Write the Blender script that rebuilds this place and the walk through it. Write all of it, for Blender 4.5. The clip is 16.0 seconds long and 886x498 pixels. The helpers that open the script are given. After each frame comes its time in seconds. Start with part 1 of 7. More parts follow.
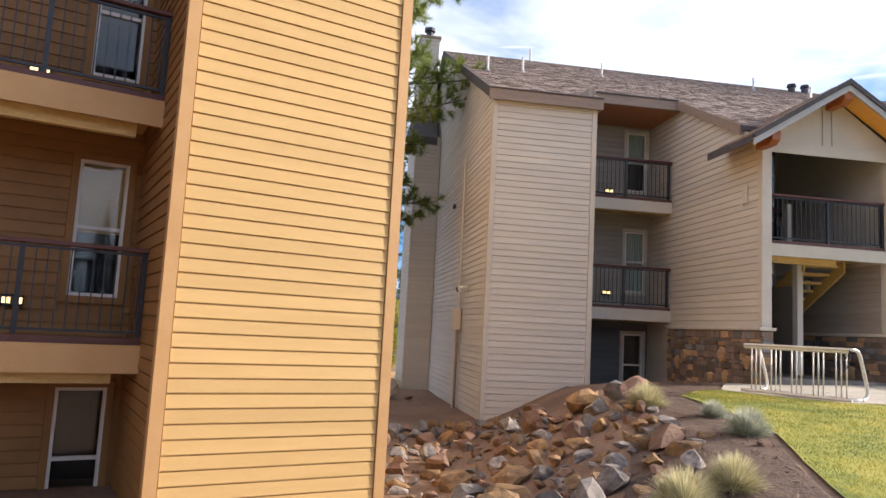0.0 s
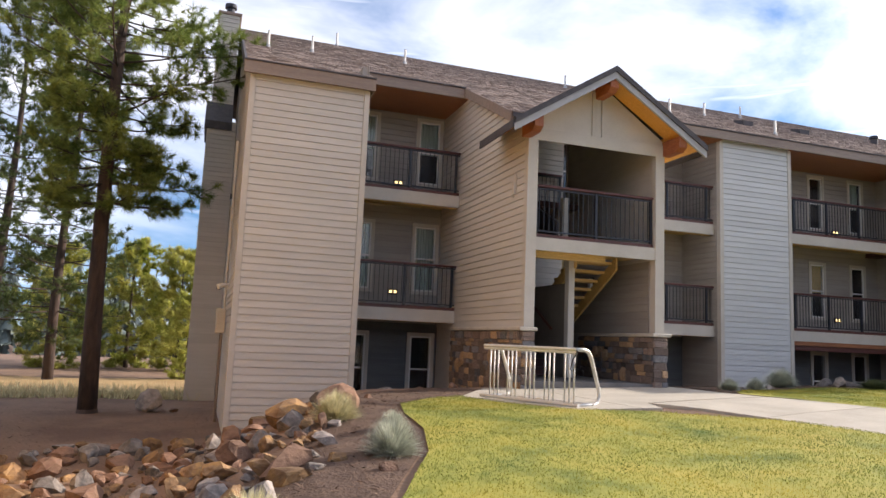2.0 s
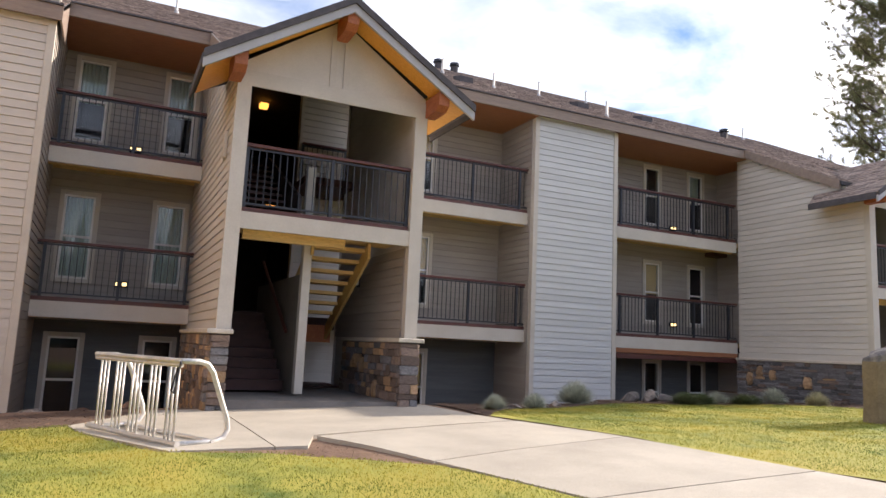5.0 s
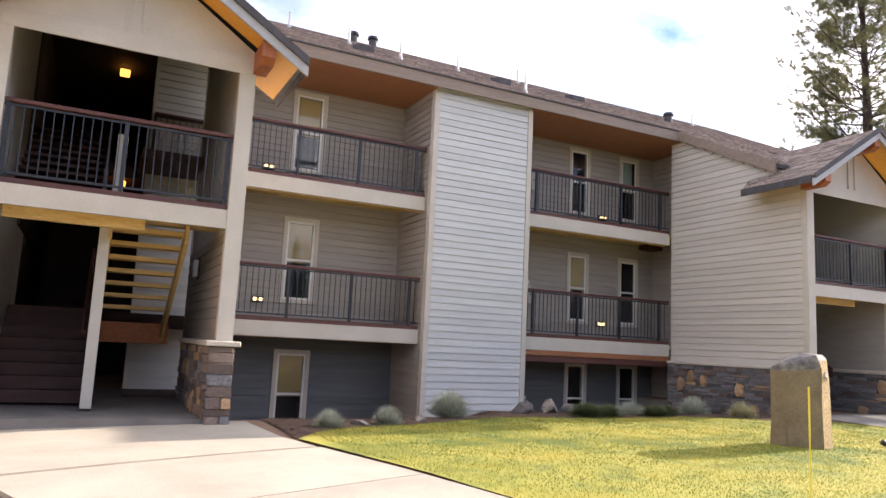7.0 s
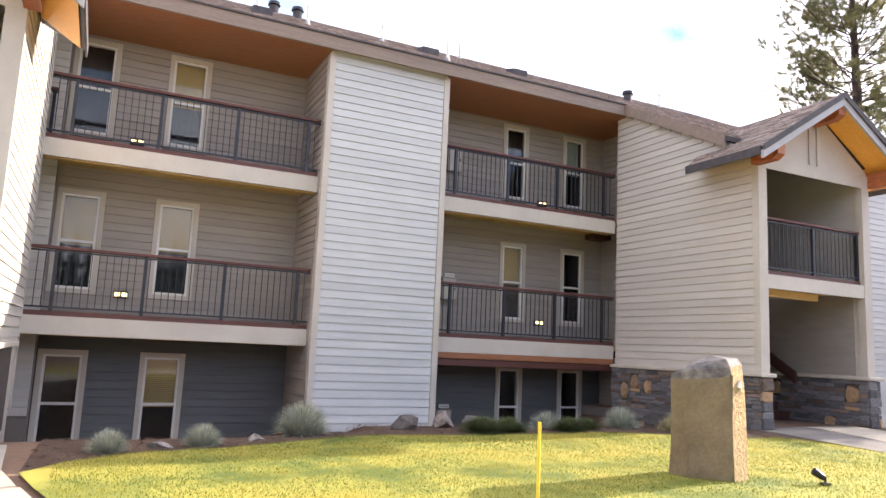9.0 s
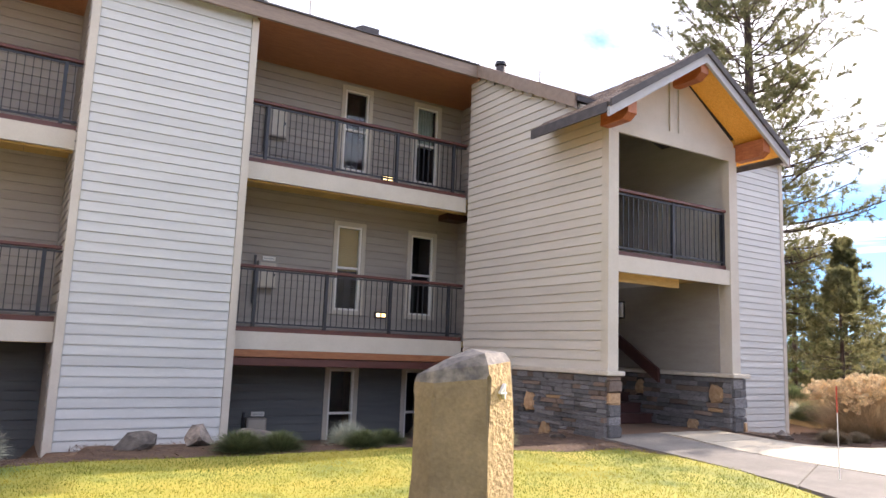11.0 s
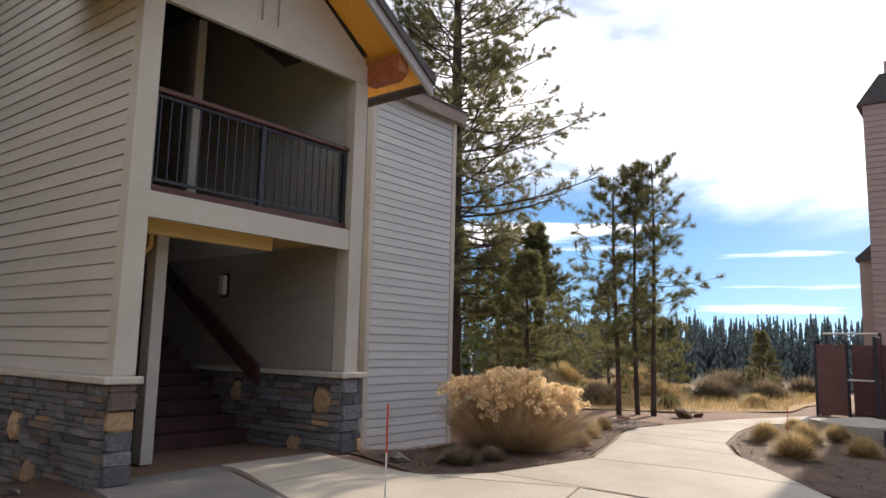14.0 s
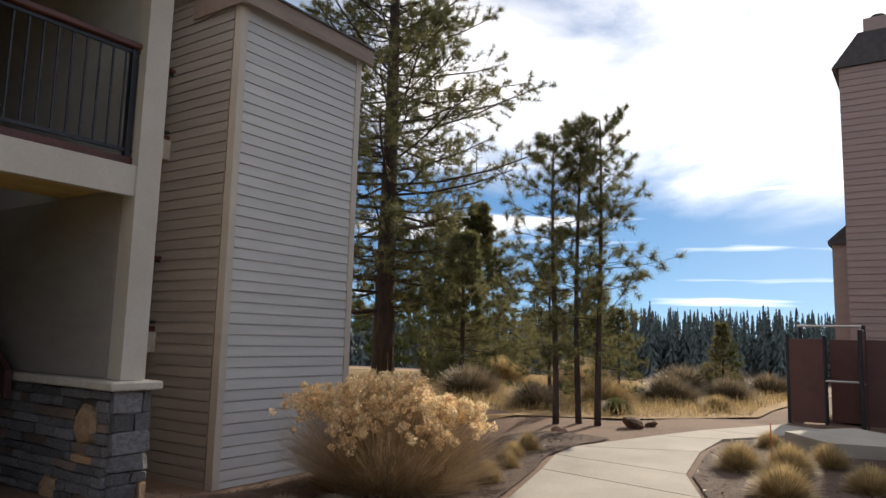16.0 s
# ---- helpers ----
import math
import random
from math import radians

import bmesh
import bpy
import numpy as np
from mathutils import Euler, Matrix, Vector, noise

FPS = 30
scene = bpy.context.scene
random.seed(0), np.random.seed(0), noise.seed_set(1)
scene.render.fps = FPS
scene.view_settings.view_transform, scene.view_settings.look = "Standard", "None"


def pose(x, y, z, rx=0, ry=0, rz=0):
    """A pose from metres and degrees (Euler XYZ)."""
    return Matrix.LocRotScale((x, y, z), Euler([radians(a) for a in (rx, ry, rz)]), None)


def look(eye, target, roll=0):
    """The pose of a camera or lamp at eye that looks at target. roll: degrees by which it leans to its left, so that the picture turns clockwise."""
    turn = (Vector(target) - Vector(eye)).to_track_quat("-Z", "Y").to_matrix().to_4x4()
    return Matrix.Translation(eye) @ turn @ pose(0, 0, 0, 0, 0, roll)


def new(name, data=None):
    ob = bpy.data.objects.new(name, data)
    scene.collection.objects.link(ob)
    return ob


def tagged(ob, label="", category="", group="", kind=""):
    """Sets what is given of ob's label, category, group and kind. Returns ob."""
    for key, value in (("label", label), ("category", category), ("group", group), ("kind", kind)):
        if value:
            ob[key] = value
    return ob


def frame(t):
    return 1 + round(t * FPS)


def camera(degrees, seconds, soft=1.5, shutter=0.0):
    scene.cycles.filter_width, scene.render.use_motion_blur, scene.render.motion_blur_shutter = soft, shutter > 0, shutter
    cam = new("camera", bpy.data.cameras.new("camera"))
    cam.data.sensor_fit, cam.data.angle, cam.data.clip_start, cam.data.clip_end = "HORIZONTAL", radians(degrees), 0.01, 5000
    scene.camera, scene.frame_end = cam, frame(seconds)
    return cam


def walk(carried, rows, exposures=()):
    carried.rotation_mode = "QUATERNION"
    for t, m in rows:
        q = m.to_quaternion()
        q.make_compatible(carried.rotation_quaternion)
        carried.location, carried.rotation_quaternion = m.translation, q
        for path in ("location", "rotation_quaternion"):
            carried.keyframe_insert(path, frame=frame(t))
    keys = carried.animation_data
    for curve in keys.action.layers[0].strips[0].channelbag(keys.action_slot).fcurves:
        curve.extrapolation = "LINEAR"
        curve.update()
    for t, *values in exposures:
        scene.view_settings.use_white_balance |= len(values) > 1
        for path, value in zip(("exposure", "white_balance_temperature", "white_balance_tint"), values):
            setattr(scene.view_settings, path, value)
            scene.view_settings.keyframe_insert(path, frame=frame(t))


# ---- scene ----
cam = camera(63.9, 16.0)
PATH = [
    (0, (0.935, 0.534, 2.425), (2.479, 10.349, 3.557), 3.04),
    (0.5, (1.649, 0.776, 2.447), (3.397, 10.555, 3.586), 2.93),
    (1, (2.377, 1.011, 2.464), (4.484, 10.714, 3.651), 2.75),
    (1.5, (3.119, 1.246, 2.479), (5.739, 10.817, 3.722), 2.58),
    (2, (3.870, 1.492, 2.492), (7.000, 10.903, 3.774), 2.48),
    (2.5, (4.622, 1.754, 2.508), (8.144, 11.022, 3.817), 2.48),
    (3, (5.364, 2.031, 2.529), (9.078, 11.221, 3.855), 2.55),
    (3.5, (6.087, 2.317, 2.556), (9.881, 11.472, 3.892), 2.62),
    (4, (6.788, 2.605, 2.590), (10.676, 11.718, 3.946), 2.64),
    (4.5, (7.474, 2.889, 2.631), (11.535, 11.923, 4.011), 2.64),
    (5, (8.157, 3.160, 2.678), (12.352, 12.130, 4.071), 2.65),
    (5.5, (8.848, 3.409, 2.729), (13.105, 12.349, 4.121), 2.70),
    (6, (9.549, 3.636, 2.782), (13.847, 12.558, 4.164), 2.76),
    (6.5, (10.255, 3.848, 2.834), (14.592, 12.754, 4.205), 2.80),
    (7, (10.961, 4.056, 2.881), (15.328, 12.948, 4.246), 2.82),
    (7.5, (11.659, 4.270, 2.921), (16.038, 13.156, 4.286), 2.81),
    (8, (12.347, 4.498, 2.952), (16.716, 13.388, 4.319), 2.77),
    (8.5, (13.030, 4.738, 2.972), (17.359, 13.648, 4.346), 2.72),
    (9, (13.714, 4.991, 2.985), (17.996, 13.921, 4.370), 2.65),
    (9.5, (14.400, 5.255, 2.993), (18.710, 14.169, 4.392), 2.58),
    (10, (15.089, 5.526, 2.998), (19.575, 14.351, 4.412), 2.49),
    (10.5, (15.781, 5.803, 3.006), (20.595, 14.452, 4.426), 2.38),
    (11, (16.473, 6.079, 3.016), (21.658, 14.512, 4.433), 2.21),
    (11.5, (17.166, 6.350, 3.029), (22.671, 14.578, 4.442), 2.00),
    (12, (17.863, 6.607, 3.046), (23.783, 14.539, 4.473), 1.73),
    (12.5, (18.575, 6.844, 3.065), (25.033, 14.341, 4.509), 1.46),
    (13, (19.305, 7.061, 3.088), (26.340, 14.023, 4.516), 1.28),
    (13.5, (20.046, 7.267, 3.114), (27.568, 13.707, 4.509), 1.24),
    (14, (20.786, 7.476, 3.140), (28.596, 13.568, 4.512), 1.34),
    (14.5, (21.518, 7.697, 3.164), (29.398, 13.704, 4.510), 1.53),
    (15, (22.240, 7.931, 3.185), (30.104, 13.967, 4.499), 1.67),
    (15.5, (22.955, 8.171, 3.201), (30.862, 14.158, 4.483), 1.68),
    (16, (23.664, 8.413, 3.211), (31.821, 14.059, 4.473), 1.53),
]
EXPOSURES = [(0.0, 0.84, 6250, 15), (2.0, 0.68, 6300, 16), (5.0, 0.86, 6400, 17), (8.0, 1.46, 6500, 19), (10.5, 1.62, 6500, 19), (11.5, 1.36, 6550, 19), (12.5, 1.2, 6600, 19), (13.5, 0.6, 6700, 16), (14.5, 0.14, 6700, 14), (16.0, -0.08, 6700, 13)]
walk(cam, [(t, look(eye, target, roll)) for t, eye, target, roll in PATH], EXPOSURES)

# ---- light ----
SUN = Vector((0.915, 0.05, 0.40)).normalized()
world = bpy.data.worlds.new("sky")
scene.world = world
world.use_nodes = True
wn, wl = world.node_tree.nodes, world.node_tree.links
wn.clear()
w_out = wn.new("ShaderNodeOutputWorld")
w_bg = wn.new("ShaderNodeBackground")
w_bg.inputs["Strength"].default_value = 0.12
w_sky = wn.new("ShaderNodeTexSky")
w_sky.sky_type = "NISHITA"
w_sky.sun_disc = False
w_sky.sun_elevation = math.asin(SUN.z)
w_sky.sun_rotation = math.atan2(SUN.x, SUN.y)
w_sky.air_density, w_sky.dust_density = 1.0, 0.05
w_co = wn.new("ShaderNodeTexCoord")
w_map = wn.new("ShaderNodeMapping")
w_map.inputs["Scale"].default_value = (1.0, 1.5, 3.2)
w_noise = wn.new("ShaderNodeTexNoise")
w_noise.inputs["Scale"].default_value = 1.7
w_noise.inputs["Detail"].default_value = 7
w_noise.inputs["Roughness"].default_value = 0.55
w_noise.inputs["Distortion"].default_value = 0.4
w_ramp = wn.new("ShaderNodeValToRGB")
w_ramp.color_ramp.elements[0].position = 0.38
w_ramp.color_ramp.elements[1].position = 0.67
w_mix = wn.new("ShaderNodeMix")
w_mix.data_type = "RGBA"
# thin cloud shines brighter round the sun
w_dot = wn.new("ShaderNodeVectorMath")
w_dot.operation = "DOT_PRODUCT"
w_dot.inputs[1].default_value = SUN
w_near = wn.new("ShaderNodeMapRange")
w_near.inputs["From Min"].default_value, w_near.inputs["From Max"].default_value = 0.66, 1.0
w_near.inputs["To Min"].default_value, w_near.inputs["To Max"].default_value = 0.0, 1.0
w_pow = wn.new("ShaderNodeMath")
w_pow.operation = "POWER"
w_pow.inputs[1].default_value = 2.0
w_cloud = wn.new("ShaderNodeMix")
w_cloud.data_type = "RGBA"
w_cloud.inputs[6].default_value = (8.6, 8.65, 8.8, 1)
w_cloud.inputs[7].default_value = (21.0, 20.6, 19.8, 1)
wl.new(w_co.outputs["Generated"], w_dot.inputs[0])
wl.new(w_dot.outputs["Value"], w_near.inputs["Value"])
wl.new(w_near.outputs["Result"], w_pow.inputs[0])
wl.new(w_pow.outputs["Value"], w_cloud.inputs[0])
wl.new(w_cloud.outputs[2], w_mix.inputs[7])
wl.new(w_co.outputs["Generated"], w_map.inputs["Vector"])
wl.new(w_map.outputs["Vector"], w_noise.inputs["Vector"])
w_more = wn.new("ShaderNodeMath")
w_more.operation = "MULTIPLY_ADD"
w_more.inputs[1].default_value = 0.13
wl.new(w_near.outputs["Result"], w_more.inputs[0])
wl.new(w_noise.outputs["Fac"], w_more.inputs[2])
wl.new(w_more.outputs["Value"], w_ramp.inputs["Fac"])
# the cloud sheet thins out towards the horizon, where only thin streaks hang
w_sep = wn.new("ShaderNodeSeparateXYZ")
w_rise = wn.new("ShaderNodeMapRange")
w_rise.interpolation_type = "SMOOTHSTEP"
w_rise.inputs["From Min"].default_value, w_rise.inputs["From Max"].default_value = 0.17, 0.26
# its lower edge is uneven, and only the eastern sky is clear under it
w_wob = wn.new("ShaderNodeMath")
w_wob.operation = "MULTIPLY_ADD"
w_wob.inputs[1].default_value = 0.18
w_east = wn.new("ShaderNodeVectorMath")
w_east.operation = "DOT_PRODUCT"
w_east.inputs[1].default_value = (0.95, 0.31, 0.0)
w_open = wn.new("ShaderNodeMapRange")
w_open.interpolation_type = "SMOOTHSTEP"
w_open.inputs["From Min"].default_value, w_open.inputs["From Max"].default_value = 0.76, 0.94
w_open.inputs["To Min"].default_value, w_open.inputs["To Max"].default_value = 1.0, 0.0
w_sheet = wn.new("ShaderNodeMath")
w_sheet.operation = "MAXIMUM"
wl.new(w_co.outputs["Generated"], w_east.inputs[0])
wl.new(w_east.outputs["Value"], w_open.inputs["Value"])
wl.new(w_open.outputs["Result"], w_sheet.inputs[1])
w_cover = wn.new("ShaderNodeMath")
w_cover.operation = "MULTIPLY"
w_smap = wn.new("ShaderNodeMapping")
w_smap.inputs["Scale"].default_value = (1.6, 1.6, 26.0)
w_smap.inputs["Rotation"].default_value = (0.05, -0.04, 0.3)
w_streak = wn.new("ShaderNodeTexNoise")
w_streak.inputs["Scale"].default_value = 1.6
w_streak.inputs["Detail"].default_value = 3
w_sramp = wn.new("ShaderNodeValToRGB")
w_sramp.color_ramp.elements[0].position = 0.58
w_sramp.color_ramp.elements[1].position = 0.74
w_max = wn.new("ShaderNodeMath")
w_max.operation = "MAXIMUM"
wl.new(w_co.outputs["Generated"], w_sep.inputs["Vector"])
wl.new(w_wob.outputs["Value"], w_rise.inputs["Value"])
wl.new(w_ramp.outputs["Color"], w_cover.inputs[0])
wl.new(w_rise.outputs["Result"], w_sheet.inputs[0])
wl.new(w_sheet.outputs["Value"], w_cover.inputs[1])
w_low = wn.new("ShaderNodeMath")
w_low.inputs[1].default_value = -0.09
wl.new(w_sep.outputs["Z"], w_low.inputs[0])
wl.new(w_noise.outputs["Fac"], w_wob.inputs[0])
wl.new(w_low.outputs["Value"], w_wob.inputs[2])
wl.new(w_co.outputs["Generated"], w_smap.inputs["Vector"])
wl.new(w_smap.outputs["Vector"], w_streak.inputs["Vector"])
wl.new(w_streak.outputs["Fac"], w_sramp.inputs["Fac"])
wl.new(w_cover.outputs["Value"], w_max.inputs[0])
wl.new(w_sramp.outputs["Color"], w_max.inputs[1])
wl.new(w_max.outputs["Value"], w_mix.inputs[0])
# clear mountain air keeps the sky blue down to the trees
w_lift = wn.new("ShaderNodeVectorMath")
w_lift.inputs[1].default_value = (0.0, 0.0, 0.15)
wl.new(w_co.outputs["Generated"], w_lift.inputs[0])
wl.new(w_lift.outputs["Vector"], w_sky.inputs["Vector"])
w_hsv = wn.new("ShaderNodeHueSaturation")
w_hsv.inputs["Saturation"].default_value = 1.35
w_hsv.inputs["Value"].default_value = 1.0
wl.new(w_sky.outputs["Color"], w_hsv.inputs["Color"])
wl.new(w_hsv.outputs["Color"], w_mix.inputs[6])
wl.new(w_mix.outputs[2], w_bg.inputs["Color"])
wl.new(w_bg.outputs["Background"], w_out.inputs["Surface"])

sun_data = bpy.data.lights.new("sun", "SUN")
sun_data.energy, sun_data.angle, sun_data.color = 4.5, radians(0.6), (1.0, 0.89, 0.72)
sun_ob = new("sun", sun_data)
sun_ob.matrix_world = look((60, 0, 40), Vector((60, 0, 40)) - SUN)


# ---- materials ----
def mat(name, c1, c2, scale=4.0, rough=0.7, metal=0.0, bump=0.0, bscale=60.0, stretch=(1, 1, 1), vary=0.0, spec=0.5, detail=6, c3=None, grain=0.12):
    """Two colours mixed by coarse noise, darkened and lightened by fine grain, with relief; vary: from object to object."""
    m = bpy.data.materials.new(name)
    m.use_nodes = True
    n, l = m.node_tree.nodes, m.node_tree.links
    b = n["Principled BSDF"]
    b.inputs["Roughness"].default_value = rough
    b.inputs["Metallic"].default_value = metal
    b.inputs["Specular IOR Level"].default_value = spec
    co = n.new("ShaderNodeTexCoord")
    mp = n.new("ShaderNodeMapping")
    mp.inputs["Scale"].default_value = stretch
    l.new(co.outputs["Object"], mp.inputs["Vector"])
    info = n.new("ShaderNodeObjectInfo")
    off = n.new("ShaderNodeVectorMath")
    off.operation = "SCALE"
    off.inputs[0].default_value = (37.0, 19.0, 53.0)
    l.new(info.outputs["Random"], off.inputs["Scale"])
    add = n.new("ShaderNodeVectorMath")
    l.new(mp.outputs["Vector"], add.inputs[0])
    l.new(off.outputs["Vector"], add.inputs[1])
    big = n.new("ShaderNodeTexNoise")
    big.inputs["Scale"].default_value = scale
    big.inputs["Detail"].default_value = detail
    big.inputs["Roughness"].default_value = 0.6
    l.new(add.outputs["Vector"], big.inputs["Vector"])
    ramp = n.new("ShaderNodeValToRGB")
    ramp.color_ramp.elements[0].color = (*c1, 1)
    ramp.color_ramp.elements[1].color = (*c2, 1)
    ramp.color_ramp.elements[0].position, ramp.color_ramp.elements[1].position = 0.34, 0.66
    if c3:
        e = ramp.color_ramp.elements.new(0.5)
        e.color = (*c3, 1)
    l.new(big.outputs["Fac"], ramp.inputs["Fac"])
    fine = n.new("ShaderNodeTexNoise")
    fine.inputs["Scale"].default_value = bscale
    fine.inputs["Detail"].default_value = 3
    l.new(add.outputs["Vector"], fine.inputs["Vector"])
    hsv = n.new("ShaderNodeHueSaturation")
    l.new(ramp.outputs["Color"], hsv.inputs["Color"])
    v1 = n.new("ShaderNodeMapRange")
    v1.inputs["From Min"].default_value, v1.inputs["From Max"].default_value = 0.3, 0.7
    v1.inputs["To Min"].default_value, v1.inputs["To Max"].default_value = 1 - grain, 1 + grain
    l.new(fine.outputs["Fac"], v1.inputs["Value"])
    v2 = n.new("ShaderNodeMapRange")
    v2.inputs["To Min"].default_value, v2.inputs["To Max"].default_value = 1 - vary, 1 + vary
    l.new(info.outputs["Random"], v2.inputs["Value"])
    mul = n.new("ShaderNodeMath")
    mul.operation = "MULTIPLY"
    l.new(v1.outputs["Result"], mul.inputs[0])
    l.new(v2.outputs["Result"], mul.inputs[1])
    l.new(mul.outputs["Value"], hsv.inputs["Value"])
    l.new(hsv.outputs["Color"], b.inputs["Base Color"])
    if bump:
        bp = n.new("ShaderNodeBump")
        bp.inputs["Strength"].default_value = bump
        bp.inputs["Distance"].default_value = 0.02
        l.new(fine.outputs["Fac"], bp.inputs["Height"])
        l.new(bp.outputs["Normal"], b.inputs["Normal"])
    return m


def leaf_mat(name, c1, c2, through_part=0.35, scale=1.2, c3=None, tone=0.4):
    """Foliage: colour from blade to blade and from patch to patch, with some light let through."""
    m = mat(name, c1, c2, scale=scale, rough=0.6, bscale=9.0, spec=0.25, c3=c3)
    n, l = m.node_tree.nodes, m.node_tree.links
    b = n["Principled BSDF"]
    src = b.inputs["Base Color"].links[0].from_socket
    geo = n.new("ShaderNodeNewGeometry")
    h2 = n.new("ShaderNodeHueSaturation")
    mr = n.new("ShaderNodeMapRange")
    mr.inputs["To Min"].default_value, mr.inputs["To Max"].default_value = 1 - tone, 1 + tone
    l.new(geo.outputs["Random Per Island"], mr.inputs["Value"])
    l.new(mr.outputs["Result"], h2.inputs["Value"])
    l.new(src, h2.inputs["Color"])
    l.new(h2.outputs["Color"], b.inputs["Base Color"])
    tr = n.new("ShaderNodeBsdfTranslucent")
    l.new(h2.outputs["Color"], tr.inputs["Color"])
    mx = n.new("ShaderNodeMixShader")
    mx.inputs["Fac"].default_value = through_part
    l.new(b.outputs["BSDF"], mx.inputs[1])
    l.new(tr.outputs["BSDF"], mx.inputs[2])
    l.new(mx.outputs["Shader"], n["Material Output"].inputs["Surface"])
    return m


def glass_mat(name, tint, rough=0.02):
    m = bpy.data.materials.new(name)
    m.use_nodes = True
    b = m.node_tree.nodes["Principled BSDF"]
    b.inputs["Base Color"].default_value = (*tint, 1)
    b.inputs["Roughness"].default_value = rough
    b.inputs["Transmission Weight"].default_value = 1.0
    b.inputs["IOR"].default_value = 1.45
    return m


def glow_mat(name, color, strength):
    m = bpy.data.materials.new(name)
    m.use_nodes = True
    b = m.node_tree.nodes["Principled BSDF"]
    b.inputs["Base Color"].default_value = (*color, 1)
    b.inputs["Emission Color"].default_value = (*color, 1)
    b.inputs["Emission Strength"].default_value = strength
    return m


SIDING = mat("painted_siding", (0.52, 0.485, 0.435), (0.58, 0.54, 0.49), 2.0, 0.62, bump=0.04, bscale=40, stretch=(0.4, 1, 4), vary=0.05, grain=0.04)
TRIM = mat("painted_trim", (0.51, 0.465, 0.40), (0.57, 0.525, 0.46), 2.0, 0.6, bump=0.04, bscale=50, vary=0.03, grain=0.04)
PALE = mat("pale_grey_siding", (0.53, 0.535, 0.53), (0.59, 0.595, 0.59), 2.0, 0.62, bump=0.04, bscale=40, stretch=(0.4, 1, 4), vary=0.05, grain=0.04)
# darker copy of the siding: the recesses' shade is put into its colour
RECESS = mat("shaded_recess_siding", (0.32, 0.285, 0.255), (0.37, 0.335, 0.30), 2.0, 0.62, bump=0.04, bscale=40, stretch=(0.4, 1, 4), vary=0.05, grain=0.04)
FASCIA = mat("brown_fascia", (0.23, 0.17, 0.135), (0.29, 0.22, 0.175), 3.0, 0.6, bump=0.15, bscale=30, stretch=(0.3, 3, 3))
# slate paint of the ground floor, darkened further for shade under the balconies
SLATE = mat("shaded_slate_siding", (0.10, 0.108, 0.115), (0.135, 0.142, 0.148), 2.0, 0.62, bump=0.04, bscale=40, stretch=(0.4, 1, 4), vary=0.05, grain=0.04)
GOLD = mat("ochre_siding", (0.57, 0.36, 0.135), (0.63, 0.405, 0.16), 1.6, 0.6, bump=0.04, bscale=40, stretch=(0.4, 1, 4), vary=0.05, grain=0.04)
GOLD_TRIM = mat("ochre_trim", (0.50, 0.28, 0.11), (0.56, 0.33, 0.14), 2.0, 0.6, bump=0.04, grain=0.04)
# ochre siding's shaded copy: the recess shade is painted in as brown
GOLD_SHADE = mat("shaded_ochre_siding", (0.25, 0.120, 0.034), (0.31, 0.152, 0.044), 1.6, 0.6, bump=0.04, vary=0.05, grain=0.04)
# gable soffit cedar, its orange raised to include light bounced off the ground
CEDAR_LIT = mat("cedar_boards", (0.80, 0.36, 0.05), (0.90, 0.46, 0.09), 5.0, 0.5, bump=0.15, bscale=20, stretch=(1, 7, 7), vary=0.1)
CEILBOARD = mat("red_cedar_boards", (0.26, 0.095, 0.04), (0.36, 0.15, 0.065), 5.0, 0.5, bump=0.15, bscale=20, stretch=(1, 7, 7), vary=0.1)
BEAM = mat("stained_timber", (0.30, 0.085, 0.03), (0.42, 0.14, 0.05), 5.0, 0.55, bump=0.2, bscale=20, stretch=(7, 1, 7), vary=0.1)
SOFFIT = mat("pine_boards", (0.55, 0.36, 0.12), (0.68, 0.47, 0.18), 4.0, 0.55, bump=0.15, bscale=20, stretch=(1, 7, 7), vary=0.1)
CAPRAIL = mat("stained_cap_rail", (0.075, 0.024, 0.02), (0.12, 0.038, 0.03), 4.0, 0.45, bump=0.1, stretch=(1, 6, 6))
METAL = mat("dark_metal", (0.022, 0.024, 0.032), (0.035, 0.037, 0.047), 5.0, 0.4, metal=0.3)
SHINGLE = mat("roof_shingles", (0.17, 0.13, 0.11), (0.38, 0.29, 0.235), 9.0, 0.9, bump=0.6, bscale=50, stretch=(1, 2, 2), c3=(0.26, 0.195, 0.16))
DRIP = mat("dark_roof_edge", (0.055, 0.05, 0.055), (0.085, 0.075, 0.08), 8.0, 0.7, bump=0.2)
GREYBOARD = mat("grey_rake_board", (0.38, 0.375, 0.39), (0.44, 0.435, 0.45), 3.0, 0.55, bump=0.04, grain=0.04)
CONCRETE = mat("concrete", (0.37, 0.33, 0.27), (0.47, 0.425, 0.35), 1.1, 0.85, bump=0.25, bscale=90, detail=9, vary=0.05)
OLDCONC = mat("brown_aggregate_concrete", (0.165, 0.15, 0.14), (0.225, 0.205, 0.19), 2.0, 0.9, bump=0.5, bscale=120)
CAPSTONE = mat("cap_stone", (0.50, 0.45, 0.38), (0.60, 0.55, 0.47), 5.0, 0.8, bump=0.3)
STONE_G = mat("grey_ledgestone", (0.125, 0.122, 0.13), (0.25, 0.24, 0.245), 7.0, 0.85, bump=0.8, bscale=26, vary=0.4)
STONE_T = mat("tan_ledgestone", (0.37, 0.225, 0.12), (0.53, 0.36, 0.215), 6.0, 0.85, bump=0.7, bscale=26, vary=0.25)
STONE_B = mat("brown_ledgestone", (0.17, 0.125, 0.105), (0.27, 0.20, 0.165), 6.0, 0.85, bump=0.7, bscale=26, vary=0.35)
